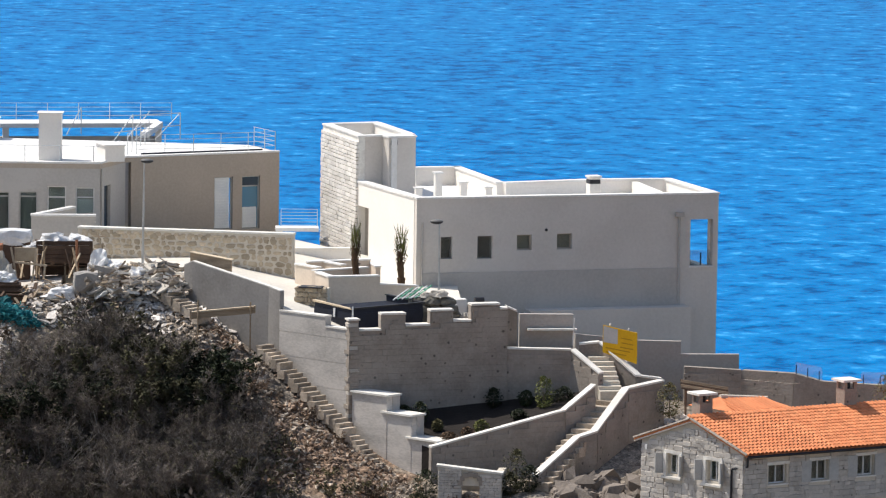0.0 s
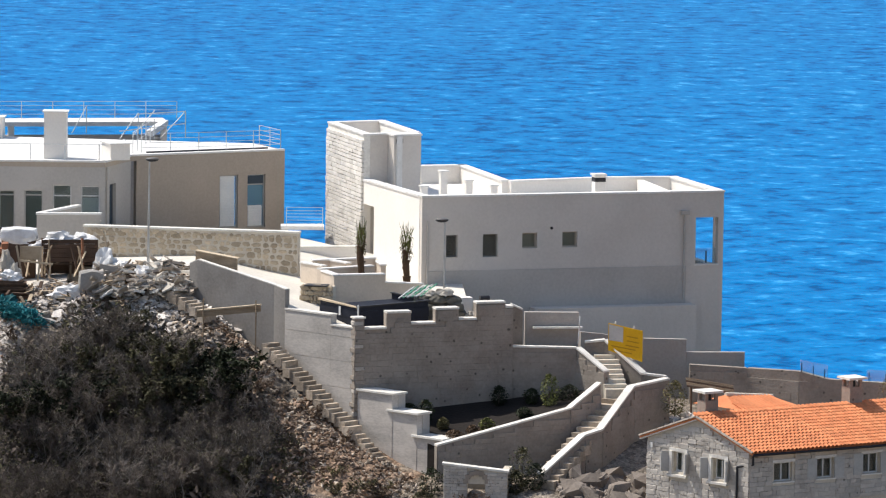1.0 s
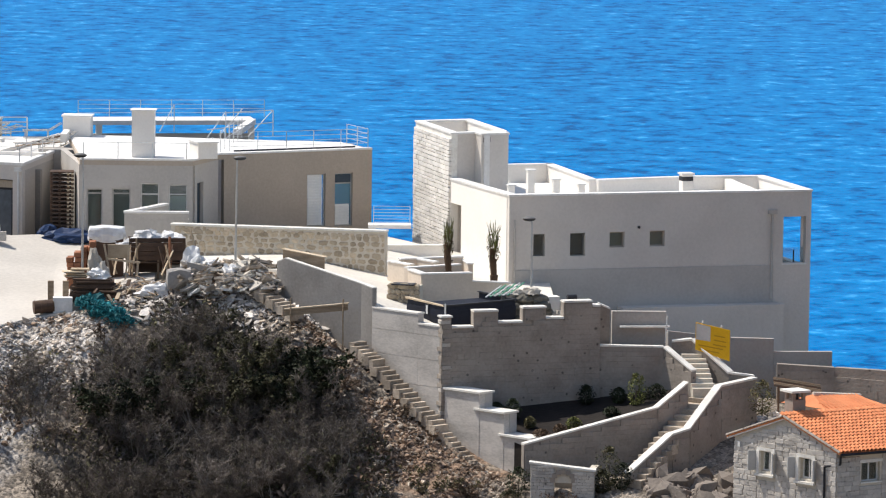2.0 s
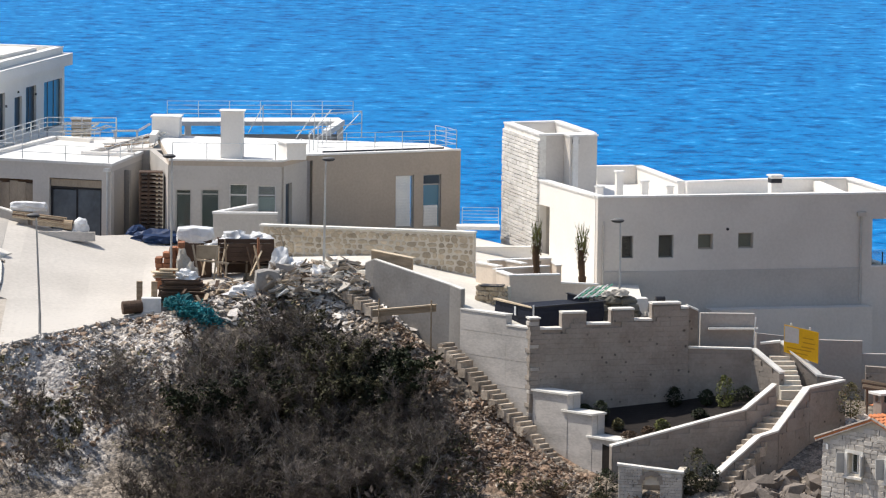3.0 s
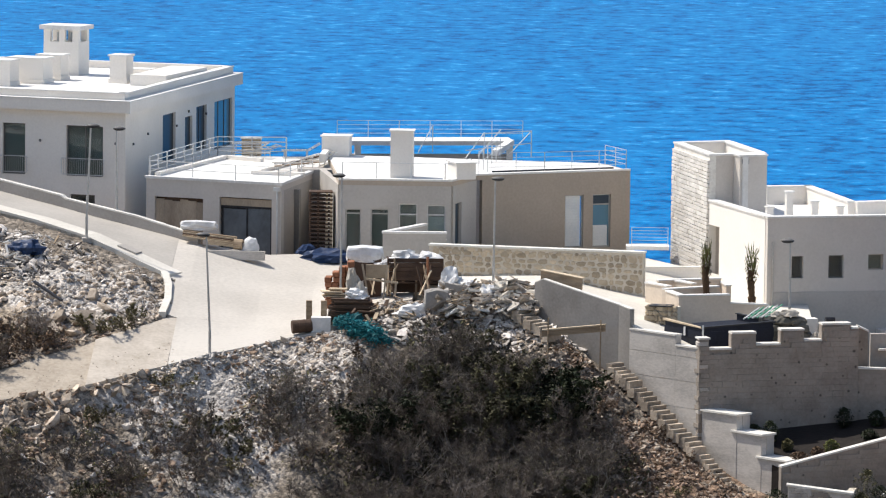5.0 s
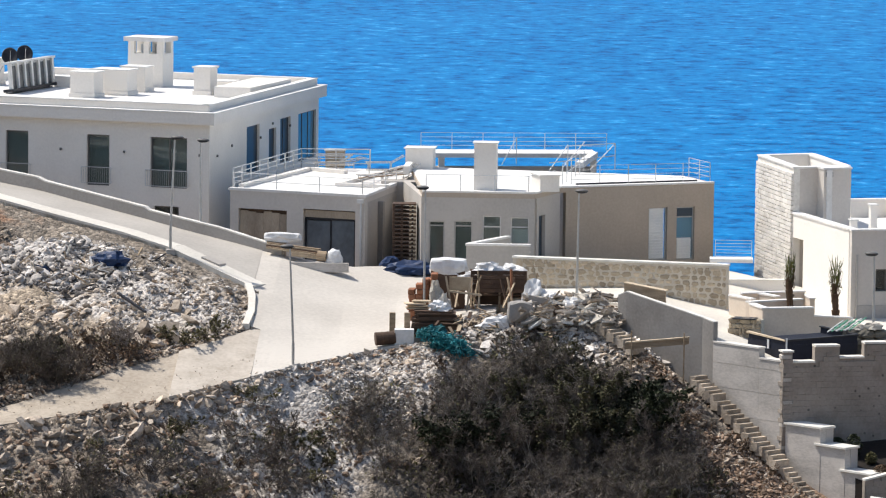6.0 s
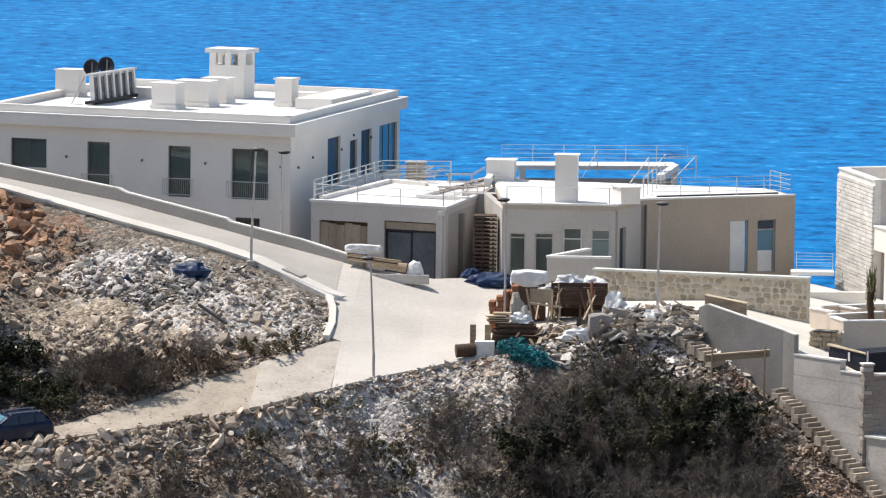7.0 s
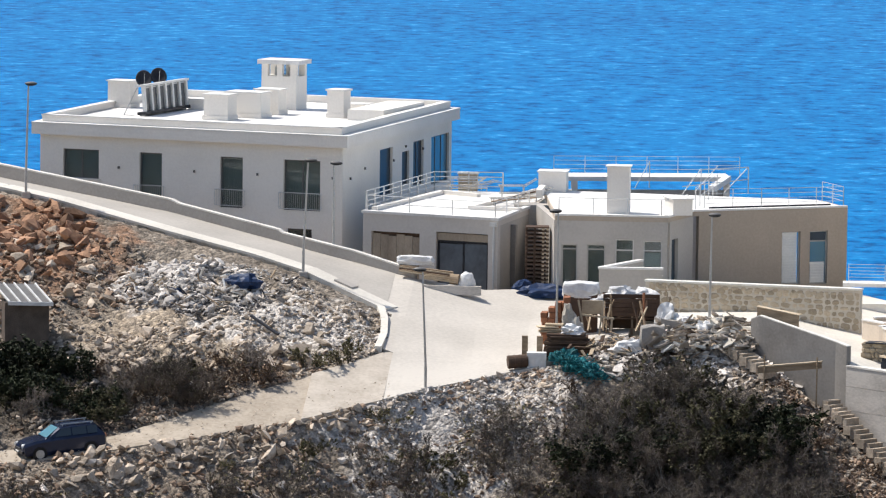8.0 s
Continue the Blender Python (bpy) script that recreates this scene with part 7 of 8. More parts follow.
# ------------------------------------------------------------------ the stone house with the tiled roof
def tiled_house():
    C, A = Vector((21.51, 203.0)), Vector((17.27, 207.65))
    g = (A - C).normalized()
    d = Vector((math.cos(radians(27.9)), math.sin(radians(27.9))))
    ez, top = 18.63, 19.78
    half = (A - C).length / 2
    long_ = 14.0
    h = thing("house", (C.x, C.y, 13), "grey limestone house with an orange clay tile roof", "house")
    inset = 0.3
    c, a = C + g * inset + d * 0.14, A - g * inset + d * 0.14
    gable, side = Side(c, a, -1), Side(c, c + d * (long_ - inset), 1)
    # gable wall with a pointed head
    gw = [(3.55, 4.2, 17.33, 18.16), (1.3, 2.0, 17.3, 18.15)]
    part("wall", gable.wall(12, 18.5, 0.4, gw), MORTAR, h)
    ridge_u = gable.length / 2
    head = bmesh.new()
    f = [head.verts.new((*gable.at(u, v), z)) for v in (0.01, 0.39) for u, z in ((0.0, 18.5), (gable.length, 18.5), (gable.length, 18.62), (ridge_u, 19.62), (0.0, 18.62))]
    head.faces.new(f[:5])
    head.faces.new(f[5:][::-1])
    for i in range(5):
        j = (i + 1) % 5
        head.faces.new((f[i], f[j], f[5 + j], f[5 + i]))
    part("gable_head", head, MORTAR, h)
    sw = [(1.2, 2.1, 17.3, 18.1), (3.3, 4.15, 17.3, 18.15), (5.6, 6.45, 17.35, 18.2), (8.3, 9.2, 17.35, 18.2)]
    part("wall", side.wall(12, 18.62, 0.4, sw, u0=0.4), MORTAR, h)
    far = Side(a, a + d * (long_ - inset), -1)
    part("wall", far.wall(12, 18.62, 0.4, u0=0.4), MORTAR, h)
    part("wall", Side(side.b, far.b, -1).wall(12, 18.9, 0.4), MORTAR, h)
    for w in gw:
        ww = window(h, gable, *w, deep=0.16, mullions=1, frame=PVC)
        for u0, u1 in ((w[0] - 0.16, w[0] - 0.004), (w[1] + 0.004, w[1] + 0.16)):
            part("surround", gable.slab(bmesh.new(), u0, u1, w[2] - 0.1, w[3] + 0.02, -0.13, -0.003), COPING, ww)
        part("sill", gable.slab(bmesh.new(), w[0] - 0.2, w[1] + 0.2, w[2] - 0.2, w[2] - 0.102, -0.2, -0.003), COPING, ww)
        part("lintel", gable.slab(bmesh.new(), w[0] - 0.18, w[1] + 0.18, w[3] + 0.024, w[3] + 0.16, -0.09, -0.003), COPING, ww)
        part("shutter", prism(bmesh.new(), [gable.at(w[1] + 0.17, -0.05), gable.at(w[1] + 0.22, -0.02), gable.at(w[1] + 0.42, -0.36), gable.at(w[1] + 0.37, -0.38)], w[2], w[3]), SHUTTER, ww)
        part("shutter", prism(bmesh.new(), [gable.at(w[0] - 0.17, -0.05), gable.at(w[0] - 0.22, -0.02), gable.at(w[0] - 0.36, -0.36), gable.at(w[0] - 0.31, -0.38)], w[2], w[3]), SHUTTER, ww)
    for i, w in enumerate(sw):
        ww = window(h, side, *w, deep=0.16, mullions=1, frame=PVC, sill=0.08)
        if i:
            wd = (w[1] - w[0]) / 2 + 0.05
            for u0 in (w[0] - wd - 0.02, w[1] + 0.02):
                sh_ = part("shutter", side.slab(bmesh.new(), u0, u0 + wd, w[2] - 0.02, w[3] + 0.02, -0.07, -0.02), SHUTTER, ww)
                for k in range(5):
                    z = w[2] + 0.08 + k * (w[3] - w[2] - 0.1) / 5
                    part("louvre", side.slab(bmesh.new(), u0 + 0.05, u0 + wd - 0.05, z, z + 0.07, -0.085, -0.071), SHUTTER, sh_)
        part("lintel", side.slab(bmesh.new(), w[0] - 0.1, w[1] + 0.1, w[3] + 0.004, w[3] + 0.12, -0.06, -0.003), COPING, ww)
    part("wall_lamp", gable.slab(bmesh.new(), 5.3, 5.42, 18.2, 18.42, -0.12, 0.01), PVC, h)
    pipe = [((*side.at(0.1, -0.1), 18.5), (*side.at(0.1, -0.1), 18.1)), ((*side.at(0.1, -0.1), 18.1), (*gable.at(0.6, -0.1), 17.95)), ((*gable.at(0.6, -0.1), 17.95), (*gable.at(0.6, -0.1), 13))]
    part("downpipe", bars(pipe, 0.045, 8), DARK, h)
    # roof slabs
    ra, rb = (C + A) / 2, (C + A) / 2 + d * long_

    def slope(e0, e1, r0, r1, zo):
        bm = bmesh.new()
        low = [(*e0, ez + zo), (*e1, ez + zo), (*r1, top + zo), (*r0, top + zo)]
        vs = [bm.verts.new(p) for p in low] + [bm.verts.new((p[0], p[1], p[2] - 0.09)) for p in low]
        for q in ((0, 1, 2, 3), (7, 6, 5, 4), (0, 4, 5, 1), (1, 5, 6, 2), (2, 6, 7, 3), (3, 7, 4, 0)):
            bm.faces.new([vs[i] for i in q])
        return bm

    near = part("roof", slope(C, C + d * long_, ra, rb, -0.03), TILE_JOINED, h)
    rear = part("roof", slope(A, A + d * long_, ra, rb, -0.031), TILE_JOINED, h)
    # gutter under the front eave
    part("gutter", bars([((*(C - g * 0.05), ez - 0.1), (*(C - g * 0.05 + d * long_), ez - 0.1))], 0.055, 8), DARK, h)
    # clay tiles: half-round barrels in courses
    def barrel(name, material, length=0.34, r0=0.112, r1=0.094, steps=5):
        bm = bmesh.new()
        rows = []
        for x, r in ((0, r0), (length, r1)):
            rows.append([bm.verts.new((x, r * math.cos(math.pi * k / steps), r * math.sin(math.pi * k / steps))) for k in range(steps + 1)])
            rows.append([bm.verts.new((x, (r - 0.014) * math.cos(math.pi * k / steps), (r - 0.014) * math.sin(math.pi * k / steps))) for k in range(steps + 1)])
        o0, i0, o1, i1 = rows
        for k in range(steps):
            bm.faces.new((o0[k], o0[k + 1], o1[k + 1], o1[k]))
            bm.faces.new((o0[k], i0[k], i0[k + 1], o0[k + 1]))
        return finish(name, bm, material)

    tile_mesh = barrel("tile", TILE)
    up = Vector(((ra - C).x, (ra - C).y, top - ez))
    run = up.length
    up.normalize()
    along = Vector((d.x, d.y, 0))
    nrm = along.cross(up).normalized()
    if nrm.z < 0:
        nrm = -nrm
    basis = Matrix((up, along, nrm)).transposed().to_4x4()
    rnd_ = random.Random(3)
    coords, faces = [], []
    base = [v.co.copy() for v in tile_mesh.vertices]
    polys = [tuple(p.vertices) for p in tile_mesh.polygons]
    rows, cols = int(run / 0.255), int(long_ / 0.2)
    made = 0
    for i in range(cols):
        for j in range(rows + 1):
            org = Vector((*C, ez - 0.03)) + along * (0.1 + 0.2 * i) + up * (j * 0.255 - 0.03) + nrm * (0.02 + 0.008 * (j == 0))
            m_ = Matrix.Translation(org) @ basis @ Euler((0, radians(2.5), rnd_.uniform(-0.03, 0.03))).to_matrix().to_4x4()
            if i < 22 and made < 300:
                piece("tile", tile_mesh, near, m_)
                made += 1
            else:
                k0 = len(coords)
                coords += [m_ @ v for v in base]
                faces += [tuple(k0 + q for q in p) for p in polys]
    me = bpy.data.meshes.new("tiles")
    me.from_pydata([tuple(v) for v in coords], [], faces)
    me.materials.append(TILE_JOINED)
    ob = new("tiles", me)
    ob.parent = near
    ob["kind"] = "stuff"
    # ridge and verge tiles
    cap = barrel("ridge_tile", TILE, 0.4, 0.13, 0.11)
    verge = barrel("verge_stone", STONE, 0.36, 0.075, 0.065)
    turn = math.atan2(d.y, d.x)
    for k in range(int(long_ / 0.34)):
        q = ra + d * (0.34 * k)
        piece("ridge_tile", cap, rear, Matrix.LocRotScale((q.x, q.y, top - 0.03), Euler((0, radians(2), turn)), None))
    for e, side_name in ((C, near), (A, rear)):
        v = Vector((*(ra - e), top - ez))
        n_ = int(v.length / 0.34)
        for k in range(n_):
            q = Vector((*e, ez - 0.02)) + v * (k / n_)
            piece("verge_stone", verge, side_name, Matrix.LocRotScale(q, v.to_track_quat("X", "Z"), None))
    part("verge_board", prism(bmesh.new(), [A, ra, ra + d * 0.12, A + d * 0.12], [ez - 0.16, top - 0.16, top - 0.16, ez - 0.16], [ez - 0.115, top - 0.115, top - 0.115, ez - 0.115]), COPING, h)
    # chimneys
    for x, y, z0, zt, w in ((19.95, 206.25, 19.0, 20.66, 0.62), (26.3, 209.3, 19.3, 20.85, 0.62)):
        ch = part("chimney", box(bmesh.new(), x, y, z0, w, w, zt - 0.32 - z0, 28), STONE_JOINED, h)
        for dx in (-1, 1):
            for dy in (-1, 1):
                q = Matrix.Rotation(radians(28), 2) @ Vector((dx * (w / 2 - 0.07), dy * (w / 2 - 0.07)))
                part("pier", box(bmesh.new(), x + q.x, y + q.y, zt - 0.322, 0.13, 0.13, 0.32, 28), STONE_JOINED, ch)
        part("pier", box(bmesh.new(), x, y, zt - 0.322, 0.12, 0.3, 0.32, 28), DARK, ch)
        part("cap", box(bmesh.new(), x, y, zt - 0.004, w + 0.3, w + 0.3, 0.09, 28), COPING, ch)
    # facing stones of the two seen walls
    def gable_top(u):
        return 18.55 + (1.0 * (1 - abs(u - ridge_u) / ridge_u))

    courses(h, gable, 0, gw[1][0] - 0.18, 16.0, gable_top, 0.2, 0.36, LIGHT_STONES, seed=81)
    courses(h, gable, gw[1][1] + 0.18, gw[0][0] - 0.18, 16.0, gable_top, 0.2, 0.36, LIGHT_STONES, seed=82)
    courses(h, gable, gw[0][1] + 0.18, gable.length, 16.0, gable_top, 0.2, 0.36, LIGHT_STONES, seed=83)
    for w in gw:
        courses(h, gable, w[0] - 0.18, w[1] + 0.18, w[3] + 0.17, gable_top, 0.2, 0.36, LIGHT_STONES, seed=84)
        courses(h, gable, w[0] - 0.18, w[1] + 0.18, 16.0, lambda u, w=w: w[2] - 0.2, 0.2, 0.36, LIGHT_STONES, seed=85)
    cuts = [0.0] + [q for w in sw[:3] for q in (w[0] - 0.1, w[1] + 0.1)] + [8.1]
    for k in range(0, len(cuts), 2):
        courses(h, side, cuts[k], cuts[k + 1], 16.4, lambda u: 18.55, 0.2, 0.38, LIGHT_STONES, seed=90 + k)
    for w in sw[:3]:
        courses(h, side, w[0] - 0.1, w[1] + 0.1, 16.4, lambda u, w=w: w[2] - 0.08, 0.2, 0.38, LIGHT_STONES, seed=97)
    # the lower wing behind, hipped
    wb = Vector((21.7, 210.9))
    wing = bmesh.new()
    p = [wb, wb + d * 3.1, wb + d * 3.1 + g * 2.6, wb + g * 2.6]
    v = [wing.verts.new((*q, 19.25)) for q in p]
    r0, r1 = wb + d * 0.5 + g * 1.3, wb + d * 2.9 + g * 1.3
    v += [wing.verts.new((*r0, 19.72)), wing.verts.new((*r1, 19.5))]
    for f_ in ((0, 1, 5, 4), (2, 3, 4, 5), (3, 0, 4), (1, 2, 5), (3, 2, 1, 0)):
        wing.faces.new([v[i] for i in f_])
    wr_ = part("roof", wing, TILE_JOINED, h)
    wl = Vector((*(r0 - wb), 0.65))
    for k in range(13):
        e = wb + d * (0.25 + 0.2 * k)
        t_ = min(1.0, 0.45 + 0.2 * k)
        r = e + g * 1.3 * t_
        part("barrel_tile", rod(bmesh.new(), (*e, 19.25), (*r, 19.25 + (0.45 - 0.011 * k) * t_), 0.08, 6), TILE, wr_)
    part("wall", prism(bmesh.new(), [wb + (d + g) * 0.2, wb + d * 2.9 + g * 0.2, wb + d * 2.9 + g * 2.4, wb + d * 0.2 + g * 2.4], 13, 19.26), MORTAR, h)
    # verge cap of the wing
    part("ridge", rod(bmesh.new(), (*r0, 19.72), (*r1, 19.5), 0.11, 8), MORTAR, wr_)


tiled_house()


# ------------------------------------------------------------------ loose stones
def surface(x, y):
    """The height of the uneven ground."""
    r = roughness(x, y)
    p = Vector((x, y, 0))
    return ground_z(x, y) + r * (0.55 * noise.noise(p * 0.35) + 0.30 * noise.noise(p * 0.9) + 0.16 * noise.noise(p * 2.3))


ICO_V = []
ICO_F = [(0, 11, 5), (0, 5, 1), (0, 1, 7), (0, 7, 10), (0, 10, 11), (1, 5, 9), (5, 11, 4), (11, 10, 2), (10, 7, 6), (7, 1, 8), (3, 9, 4), (3, 4, 2), (3, 2, 6), (3, 6, 8), (3, 8, 9), (4, 9, 5), (2, 4, 11), (6, 2, 10), (8, 6, 7), (9, 8, 1)]
_g = (1 + 5 ** 0.5) / 2
for _a, _b in ((-1, _g), (1, _g), (-1, -_g), (1, -_g)):
    ICO_V.append((_a, _b, 0))
for _a, _b in ((-1, _g), (1, _g), (-1, -_g), (1, -_g)):
    ICO_V.append((0, _a, _b))
for _a, _b in ((_g, -1), (_g, 1), (-_g, -1), (-_g, 1)):
    ICO_V.append((_a, 0, _b))
ICO = np.array(ICO_V) / 1.9


def stones(name, label, material, n, spot, low, high, seed, flat=0.7, power=2.5):
    """Many angular stones as one object; spot(rnd) gives a place or None."""
    rnd, rng = random.Random(seed), np.random.default_rng(seed)
    verts, faces, made, tries = [], [], 0, 0
    while made < n and tries < n * 30:
        tries += 1
        at = spot(rnd)
        if at is None:
            continue
        x, y = at
        s = low + (high - low) * rnd.random() ** power
        v = ICO * (1 + rng.uniform(-0.5, 0.4, (12, 1))) * s * np.array([rnd.uniform(0.7, 1.7), rnd.uniform(0.6, 1.2), flat * rnd.uniform(0.35, 1.1)]) * 0.5
        q = np.array(Euler((rnd.uniform(-0.8, 0.8), rnd.uniform(-0.8, 0.8), rnd.uniform(0, 6.3))).to_matrix())
        v = v @ q.T + np.array([x, y, surface(x, y) + 0.12 * s])
        k = len(verts)
        verts += v.tolist()
        faces += [(a + k, b + k, c + k) for a, b, c in ICO_F]
        made += 1
    me = bpy.data.meshes.new(name)
    me.from_pydata(verts, [], faces)
    me.materials.append(material)
    return tagged(new(name, me), label, "stones", kind="stuff")


def upper(x0, x1, f0, f1, clump=0.0, freq=0.5, off=0.0):
    """Places on the slope between the track and the road, f from 0 (track) to 1 (kerb)."""
    def spot(rnd):
        x = rnd.uniform(x0, x1)
        a, b = line_at(TRACK_HIGH, x)[0], line_at(KERB_LINE, x)[0]
        f = rnd.uniform(f0, f1)
        y = a + (b - a) * f
        if clump and noise.noise(Vector((x * freq + off, y * freq, 3.0))) < rnd.uniform(-0.3, clump):
            return None
        return x, y
    return spot


def lower(x0, x1, d0, d1, clump=0.0, freq=0.5, off=0.0):
    """Places on the slope below the track, d metres out from its edge."""
    def spot(rnd):
        x = rnd.uniform(x0, x1)
        y = line_at(TRACK_LOW, x)[0] - rnd.uniform(d0, d1)
        if clump and noise.noise(Vector((x * freq + off, y * freq, 7.0))) < rnd.uniform(-0.3, clump):
            return None
        return x, y
    return spot


def around(cx, cy, rx, ry):
    def spot(rnd):
        a, r = rnd.uniform(0, 6.283), rnd.random() ** 0.6
        return cx + rx * r * math.cos(a), cy + ry * r * math.sin(a)
    return spot


stones("rubble", "pale limestone rubble covering the slope below the road", ROCK_WHITE, 7000, upper(-27.5, -17.9, 0.08, 0.93, 0.3), 0.03, 0.26, 1, 0.6, 4)
stones("rubble", "bright white stones heaped in the middle of the slope", ROCK_WHITE, 3000, around(-27.0, 226.6, 3.6, 2.4), 0.06, 0.5, 2, 0.6, 3.5)
stones("rubble", "tan stones and clods on the open slope", ROCK_TAN, 6500, upper(-40, -18, 0.0, 0.9, 0.2, 0.4, 9), 0.04, 0.36, 3, 0.7, 4)
stones("rubble", "golden tan stones on the lower half of the slope", ROCK_TAN, 3800, upper(-33.5, -23.5, 0.12, 0.5, 0.15), 0.05, 0.42, 31, 0.7, 4)
stones("rubble", "brown clods at the foot of the slope", ROCK_BROWN, 2600, upper(-33, -20, 0.0, 0.3, 0.15), 0.04, 0.3, 32, 0.7, 4)
stones("boulders", "rusty orange boulders dumped below the road", ROCK_RED, 480, around(-36.0, 230.4, 4.4, 4.2), 0.15, 1.0, 4, 0.85, 2.6)
stones("rubble", "brown small stones among the boulders", ROCK_BROWN, 2600, around(-34.6, 227.0, 5.5, 5.0), 0.05, 0.4, 5, 0.8, 3.5)
stones("boulders", "dusty tan boulders among the rusty ones", ROCK_TAN, 120, around(-34.0, 227.5, 4.6, 4.2), 0.2, 0.8, 41, 0.85, 2.0)
stones("boulders", "large pale boulders at the foot of the slope", ROCK_TAN, 60, upper(-33, -20, 0.1, 0.5), 0.35, 0.9, 6, 0.75, 1.2)
stones("rubble", "white stones tipped over the yard's edge", ROCK_WHITE, 7000, lower(-17.5, -9.0, 0.0, 3.8, 0.15), 0.03, 0.26, 7, 0.6, 4)
stones("rubble", "tan stones on the bank below the track", ROCK_TAN, 6500, lower(-40, -9, 0.1, 6.5, 0.2), 0.04, 0.38, 8, 0.7, 4)
stones("boulders", "pale boulders along the lower edge of the track", ROCK_TAN, 120, lower(-40, -18, 0.1, 1.6), 0.3, 0.8, 9, 0.8, 1.3)
stones("boulders", "white boulders along the lower bank", ROCK_WHITE, 90, lower(-40, -12, 0.5, 5.5), 0.22, 0.55, 10, 0.8, 1.3)
stones("scree", "reddish brown scree beside the concrete steps", ROCK_BROWN, 3600, lower(-0.5, 8.6, 0.1, 5.0, 0.3, 0.7), 0.05, 0.30, 11)
stones("scree", "pale chips scattered over the scree", ROCK_TAN, 3000, lower(-2.5, 8.6, 0.1, 5.0, 0.2), 0.05, 0.30, 12)
stones("rubble", "white broken stone on the crest of the slope", ROCK_WHITE, 1500, around(-3.2, 219.6, 6.0, 1.6), 0.08, 0.45, 13, 0.5)
stones("rubble", "brown rocks below the stair wall, darkened for its shade", ROCK_SHADED, 1200, around(16.5, 208.2, 2.6, 2.0), 0.07, 0.4, 14, 0.8, 3)
stones("boulders", "large brown boulders below the stair wall, darkened for its shade", ROCK_SHADED, 110, around(16.3, 208.4, 2.4, 1.8), 0.3, 1.1, 34, 1.1, 1.6)
stones("rubble", "pale stones heaped behind the stair wall", ROCK_WHITE, 260, around(20.0, 215.2, 1.3, 1.0), 0.15, 0.5, 15)
stones("rubble", "dark stones and clinker among the white rubble", ROCK_GREY, 1100, around(-25.6, 225.4, 3.2, 2.0), 0.05, 0.36, 17, 0.7, 3)
stones("rubble", "brown stones on the lower bank", ROCK_BROWN, 4000, lower(-38, -8, 0.0, 6.5, 0.2, 0.6, 33), 0.05, 0.36, 18, 0.7, 3)
stones("rubble", "broken stone and mortar lumps behind the crest", ROCK_WHITE, 900, around(-5.0, 222.3, 3.4, 1.6), 0.06, 0.4, 19, 0.6, 2.5)
stones("rubble", "dusty tan lumps behind the crest", ROCK_TAN, 900, around(-4.6, 221.6, 3.8, 2.0), 0.06, 0.45, 20, 0.6, 2.5)
stones("track_stones", "small loose stones along the dirt track", ROCK_TAN, 500, lower(-40, -17, -2.6, 0.2), 0.03, 0.10, 16)


